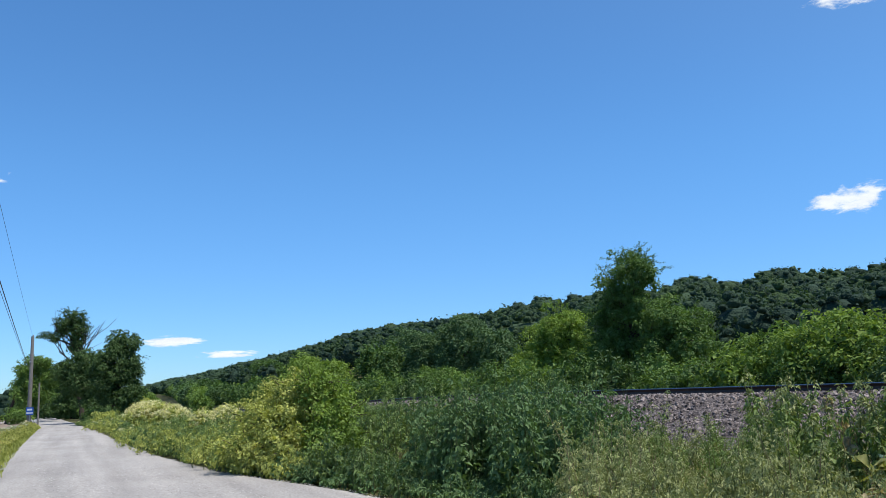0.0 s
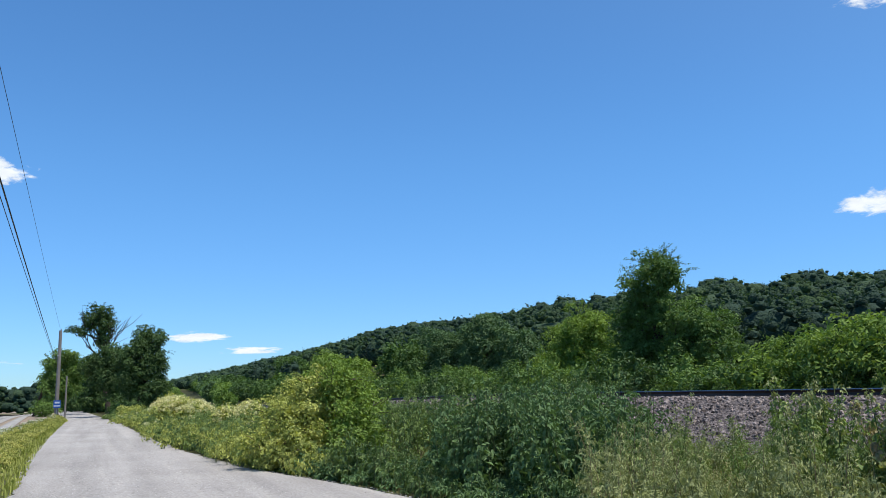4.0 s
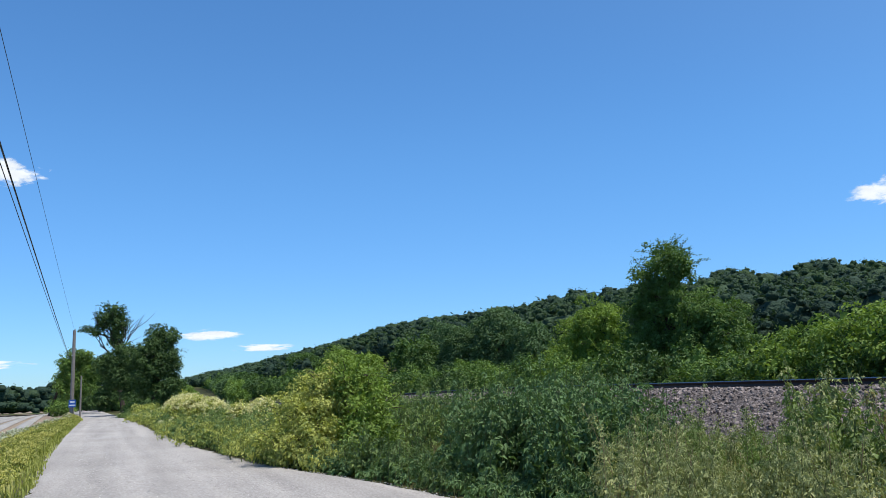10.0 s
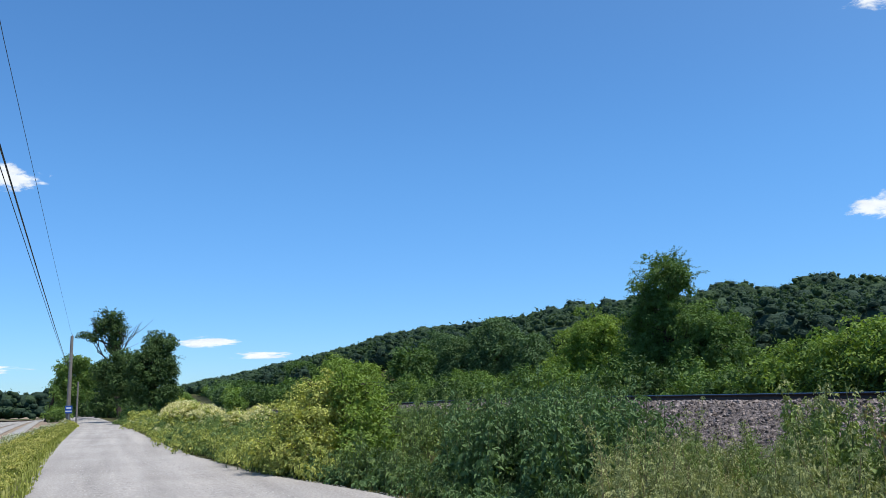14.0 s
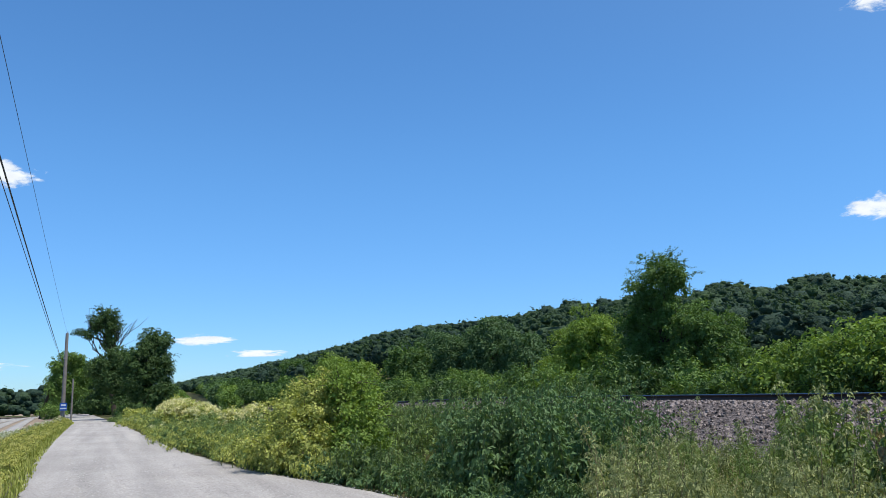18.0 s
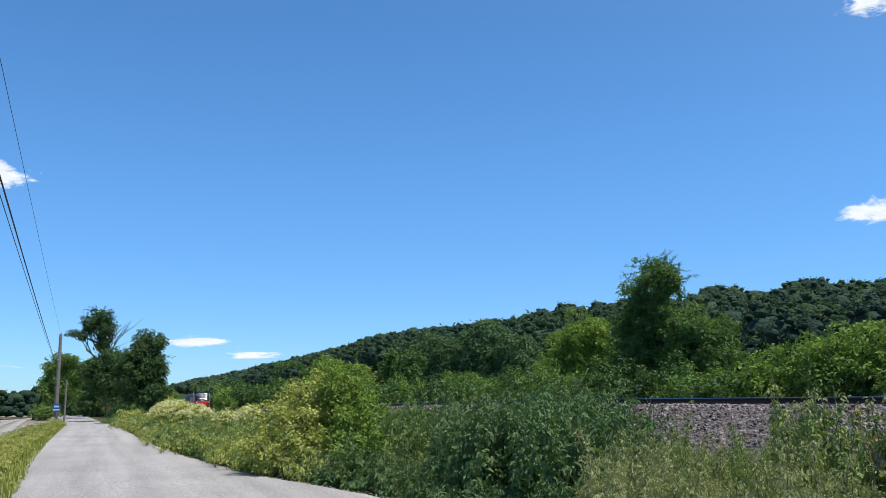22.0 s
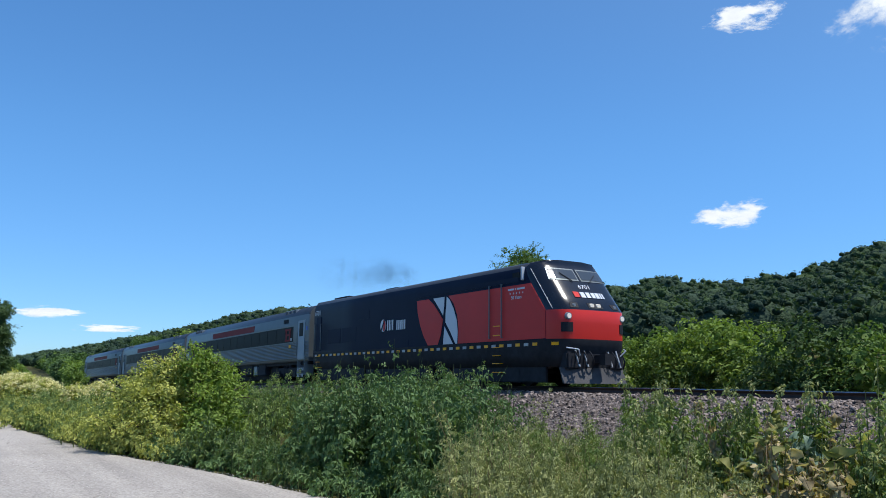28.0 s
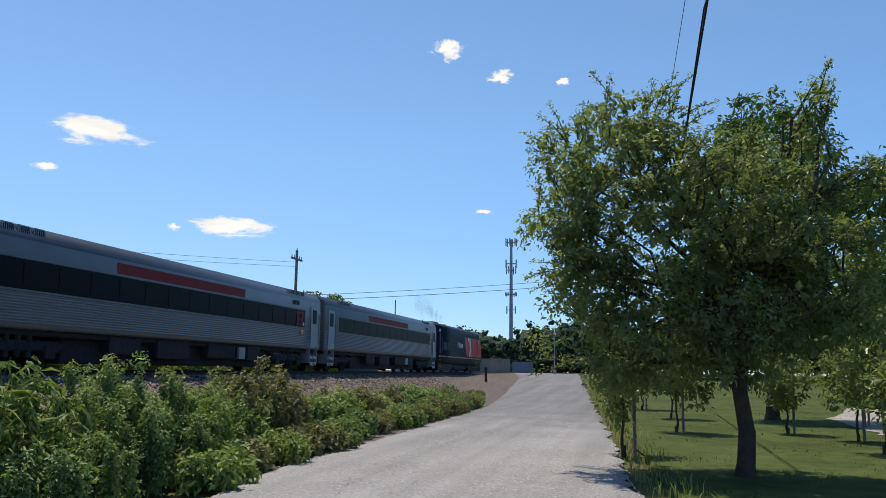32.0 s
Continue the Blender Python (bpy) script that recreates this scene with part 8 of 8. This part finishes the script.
def build_crossing():
    # wooden power pole across the track
    px, py = 71.0, 30.7
    z = 0.3
    p = thing("power_pole", "wooden power pole with crossarm and street lamp", "utility pole", (px, py, z))
    bm = bmesh.new()
    rod(bm, (0, 0, -0.3), (0, 0, 12.1), 0.18, 0.12, 12)
    part("shaft", bm, M["pole"], p)
    arm = part("crossarm", soft_box(-1.2, 1.2, -0.07, 0.07, 11.2, 11.36, 0.01), M["pole"], p)
    for x in (-1.1, -0.5, 0, 0.6, 1.1):
        bm = bmesh.new()
        rod(bm, (x, 0, 11.36 if x else 12.0), (x, 0, 11.62 if x else 12.35), 0.05, 0.035)
        part("insulator", bm, M["wall"], arm if x else p)
    bm = bmesh.new()
    rod(bm, (0, 0, 8.0), (1.2, -0.6, 8.35), 0.03)
    rod(bm, (1.2, -0.6, 8.35), (2.0, -1.0, 8.4), 0.09, 0.06)
    part("street_lamp_arm", bm, M["galv"], p)
    hang([(px, py, 11.3), (20, 62, 10.2)], 0.6, 0.014, M["wire"], "power_wire", "power wire between poles", 14)
    hang([(px, py, 10.9), (20, 62, 9.6)], 0.6, 0.014, M["wire"], "power_wire", "power wire between poles", 14)
    hang([(px, py, 8.2), (104.6, -0.3, 13.7)], 0.25, 0.022, M["wire"], "power_wire", "power wire across the road", 18)
    hang([(px, py, 7.75), (104.6, -0.3, 13.1)], 0.3, 0.026, M["wire"], "power_wire", "power wire across the road", 18)
    q = thing("service_pole", "short dark wooden pole with a lamp", "utility pole", (73.5, 29.0, z))
    bm = bmesh.new()
    rod(bm, (0, 0, -0.3), (0, 0, 6.7), 0.13, 0.11, 10)
    rod(bm, (0, 0, 5.4), (1.4, -0.7, 5.5), 0.06)
    part("shaft", bm, M["pole"], q)
    # signal cabin
    s = thing("signal_cabin", "blue-grey metal signal cabin beside the track", "cabin", (73.5, 25.1, 1.15), -70)
    wall = part("wall", soft_box(-1.55, 1.55, -1.2, 1.2, 0, 2.6, 0.02), M["shed"], s)
    part("roof", soft_box(-1.68, 1.68, -1.32, 1.32, 2.6, 2.72, 0.03), M["wall"], s, "pale cabin roof")
    part("door", soft_box(-0.45, 0.45, -1.23, -1.2, 0.1, 2.1, 0.01), M["shed"], wall)
    part("footing", soft_box(-1.6, 1.6, -1.25, 1.25, -0.9, 0.0, 0.02), M["wall"], s)
    # flashing signals
    for x, y, lit in ((82.0, 22.0, False), (103.5, 10.3, True), (98.0, 22.3, False)):
        g = thing("crossing_signal", "railway crossing signal with red lamps on a mast", "crossing signal", (x, y, float(ground(x, y))), 0 if lit else 100, group="crossing signals")
        lz = 3.85 if lit else 2.75
        bm = bmesh.new()
        rod(bm, (0, 0, -0.2), (0, 0, lz + 1.6), 0.07, 0.06, 10)
        part("mast", bm, M["galv"], g)
        for sy in (-0.62, 0.62):
            bm = bmesh.new()
            rod(bm, (-0.02, sy, lz), (0.02, sy, lz), 0.30, n=20)
            disc = part("target_disc", bm, M["black"], g)
            bm = bmesh.new()
            rod(bm, (-0.14, sy, lz), (-0.02, sy, lz), 0.15, n=16)
            part("lamp", bm, M["red_lamp" if lit and sy > 0 else "black"], disc)
        part("lamp_arm", soft_box(-0.03, 0.03, -0.62, 0.62, lz - 0.05, lz + 0.05, 0.01), M["galv"], g)
        for rot in (-1, 1):
            bm = bmesh.new()
            cx, cy = (0.94, 0.34) if lit else (0.0, 1.0)
            vs = [bm.verts.new((-0.1 + a * cx, a * cy, lz + 1.25 + rot * a)) for a in (-0.6, 0.6)] + [bm.verts.new((-0.1 + a * cx, a * cy, lz + 1.25 + rot * a + 0.26)) for a in (0.6, -0.6)]
            fc = bm.faces.new(vs)
            r = bmesh.ops.extrude_face_region(bm, geom=[fc])
            bmesh.ops.translate(bm, vec=(0.02 * cy, -0.02 * cx, 0), verts=[e for e in r["geom"] if isinstance(e, bmesh.types.BMVert)])
            part("crossbuck_board", bm, M["white"], g, "white crossbuck board")
        part("base_box", soft_box(-0.2, 0.2, -0.2, 0.2, 0, 0.5, 0.03), M["galv"], g)
    for x, y, h in ((84.0, 25.0, 7.6), (90.0, 23.6, 5.8), (95.0, 25.5, 4.4), (66.0, 35.0, 6.5)):
        g = thing("sign_post", "thin grey post near the crossing", "post", (x, y, float(ground(x, y))), group="posts near the crossing")
        bm = bmesh.new()
        rod(bm, (0, 0, -0.2), (0, 0, h), 0.07, 0.06, 8)
        part("shaft", bm, M["galv"], g)
    # rusty marker post on the embankment
    g = thing("marker_post", "rusty steel marker post at the edge of the embankment", "post", (66.5, 12.1, float(ground(66.5, 12.1))))
    bm = bmesh.new()
    rod(bm, (0, 0, -0.3), (0, 0, 1.15), 0.11, 0.11, 10)
    part("shaft", bm, M["rail"], g)
    # monopole mast
    tx, ty = 190.0, 28.8
    z = float(ground(tx, ty))
    t = thing("cell_tower", "grey steel monopole mast with four rings of antennas", "mast", (tx, ty, z))
    bm = bmesh.new()
    rod(bm, (0, 0, -0.5), (0, 0, 32.0 - z), 0.55, 0.28, 14)
    part("shaft", bm, M["galv"], t)
    for lv, n, r in ((31.3, 6, 1.25), (26.3, 6, 1.35), (24.8, 4, 1.2), (19.2, 8, 1.25), (15.6, 4, 1.0)):
        bm = bmesh.new()
        for k in range(n):
            a = 2 * math.pi * k / n + lv
            rod(bm, (0, 0, lv - z), (r * math.cos(a), r * math.sin(a), lv - z), 0.08, n=6)
        ring = part("antenna_arms", bm, M["galv"], t)
        for k in range(n):
            a = 2 * math.pi * k / n + lv
            bm = soft_box(r * math.cos(a) - 0.12, r * math.cos(a) + 0.12, r * math.sin(a) - 0.12, r * math.sin(a) + 0.12, lv - z - (0.9 if n != 8 else 0.45), lv - z + (0.9 if n != 8 else 0.45), 0.03)
            part("antenna", bm, M["galv"], ring)
    # fence and low building beyond the crossing
    f = thing("board_fence", "weathered grey board fence beyond the crossing", "fence", (118, 18, float(ground(118, 18))))
    for k in range(34):
        part("board", soft_box(-0.03, 0.03, 0.42 * k, 0.42 * k + 0.4, -0.1, 2.0, 0.008), M["pole"], f)
    b = thing("low_building", "low grey building with a low-pitched roof behind the crossing", "building", (132, 34.5, float(ground(132, 34.5))), 15)
    part("wall", soft_box(-5, 5, -4.6, 4.6, -0.3, 3.3, 0.03), M["wall"], b)
    bm = bmesh.new()
    vs = [bm.verts.new(p) for p in ((-5.4, -5.0, 3.25), (5.4, -5.0, 3.25), (5.4, 5.0, 3.25), (-5.4, 5.0, 3.25), (-5.4, 0, 4.5), (5.4, 0, 4.5))]
    for q in ((0, 1, 5, 4), (1, 2, 5), (2, 3, 4, 5), (3, 0, 4), (3, 2, 1, 0)):
        bm.faces.new([vs[i] for i in q])
    part("roof", bm, M["roof_grey"], b, "grey low-pitched roof")
    for y in (-3.2, -0.6, 2.2):
        part("window", soft_box(-5.03, -4.98, y, y + 1.0, 1.2, 2.2, 0.01), M["glass"], b)
    part("door", soft_box(-5.03, -4.98, 0.9, 1.8, 0.0, 2.1, 0.01), M["shed"], b)
    d = thing("dumpster", "dark blue dumpster at the crossing", "container", (125, 17.2, float(ground(125, 17.2))))
    part("body", soft_box(-1.0, 1.0, -1.4, 1.4, 0, 1.7, 0.08), M["shed"], d)
    part("lid", soft_box(-1.05, 1.05, -1.45, 1.45, 1.7, 1.8, 0.03), M["black"], d)


build_crossing()


# ---- clouds ----
def build_clouds():
    """Small fair-weather clouds: each a few nested ragged sheets, a long way off."""
    spots = (
        (128.4, 23.4, 2.9, 1.2), (129.7, 11.0, 2.9, 1.15), (115.1, 22.3, 7.6, 4.7), (105.3, 19.2, 2.5, 1.0), (108.6, 17.7, 1.5, 0.8),
        (91.2, 16.2, 4.3, 1.9), (95.2, 14.4, 3.2, 0.9), (87.7, 22.8, 6.3, 4.2), (96.0, 10.9, 2.6, 0.9), (99.2, 17.3, 1.5, 0.6),
        (36.3, 14.8, 4.1, 1.15), (27.7, 9.4, 3.4, 0.9), (39.1, 25.2, 1.5, 0.6), (45.7, 21.3, 1.4, 0.35), (13.2, 21.8, 1.35, 0.9),
        (9.4, 20.0, 1.2, 0.6), (39.5, 12.3, 1.0, 0.35), (31.5, 9.1, 0.5, 0.3), (54.0, 19.6, 1.2, 0.75), (174.5, 3.9, 2.7, 0.4),
        (171.0, 3.0, 2.2, 0.33), (186.6, 14.0, 2.4, 1.0), (188.0, 2.2, 3.5, 0.4), (71.3, 11.3, 1.3, 0.6), (66.0, 13.0, 0.7, 0.4),
        (66.0, 10.6, 0.7, 0.3), (10.6, 10.9, 0.9, 0.2), (5.0, 19.6, 0.7, 0.3), (-3.0, 25.8, 2.2, 0.9),
    )
    me = None
    dist = 3600.0
    for i, (az, el, wa, wb) in enumerate(spots):
        rng = np.random.default_rng(800 + i)
        a, e = radians(az), radians(el)
        c = Vector((math.cos(a) * math.cos(e), math.sin(a) * math.cos(e), math.sin(e))) * dist
        if me is None:
            v, f = [], []
            for lay in range(3):
                n0 = len(v)
                s = 1.0 - 0.18 * lay
                for j in range(13):
                    for k in range(13):
                        u, w = (k / 6 - 1) * s, (j / 6 - 1) * s
                        v.append((u, w, 0.10 * lay + 0.25 * max(0.0, 1 - u * u - w * w)))
                for j in range(12):
                    for k in range(12):
                        f.append((n0 + j * 13 + k, n0 + j * 13 + k + 1, n0 + (j + 1) * 13 + k + 1, n0 + (j + 1) * 13 + k))
            me = np_mesh("cloud", v, f, [M["cloud"]])
        ob = tagged(new("cloud", me), "small white fair-weather cloud in a blue sky", "cloud", "fair-weather clouds", "backdrop")
        up = Vector((0, 0, 1))
        zed = -c.normalized()
        xx = up.cross(zed).normalized()
        yy = zed.cross(xx)
        sx, sy = dist * math.tan(radians(wa)) * 1.5, dist * math.tan(radians(wb)) * 1.6
        rot = Matrix((xx, yy, zed)).transposed().to_4x4()
        ob.matrix_world = Matrix.Translation(c + Vector(EYE)) @ rot @ Matrix.Diagonal((sx, sy, min(sx, sy), 1))


build_clouds()
motions()
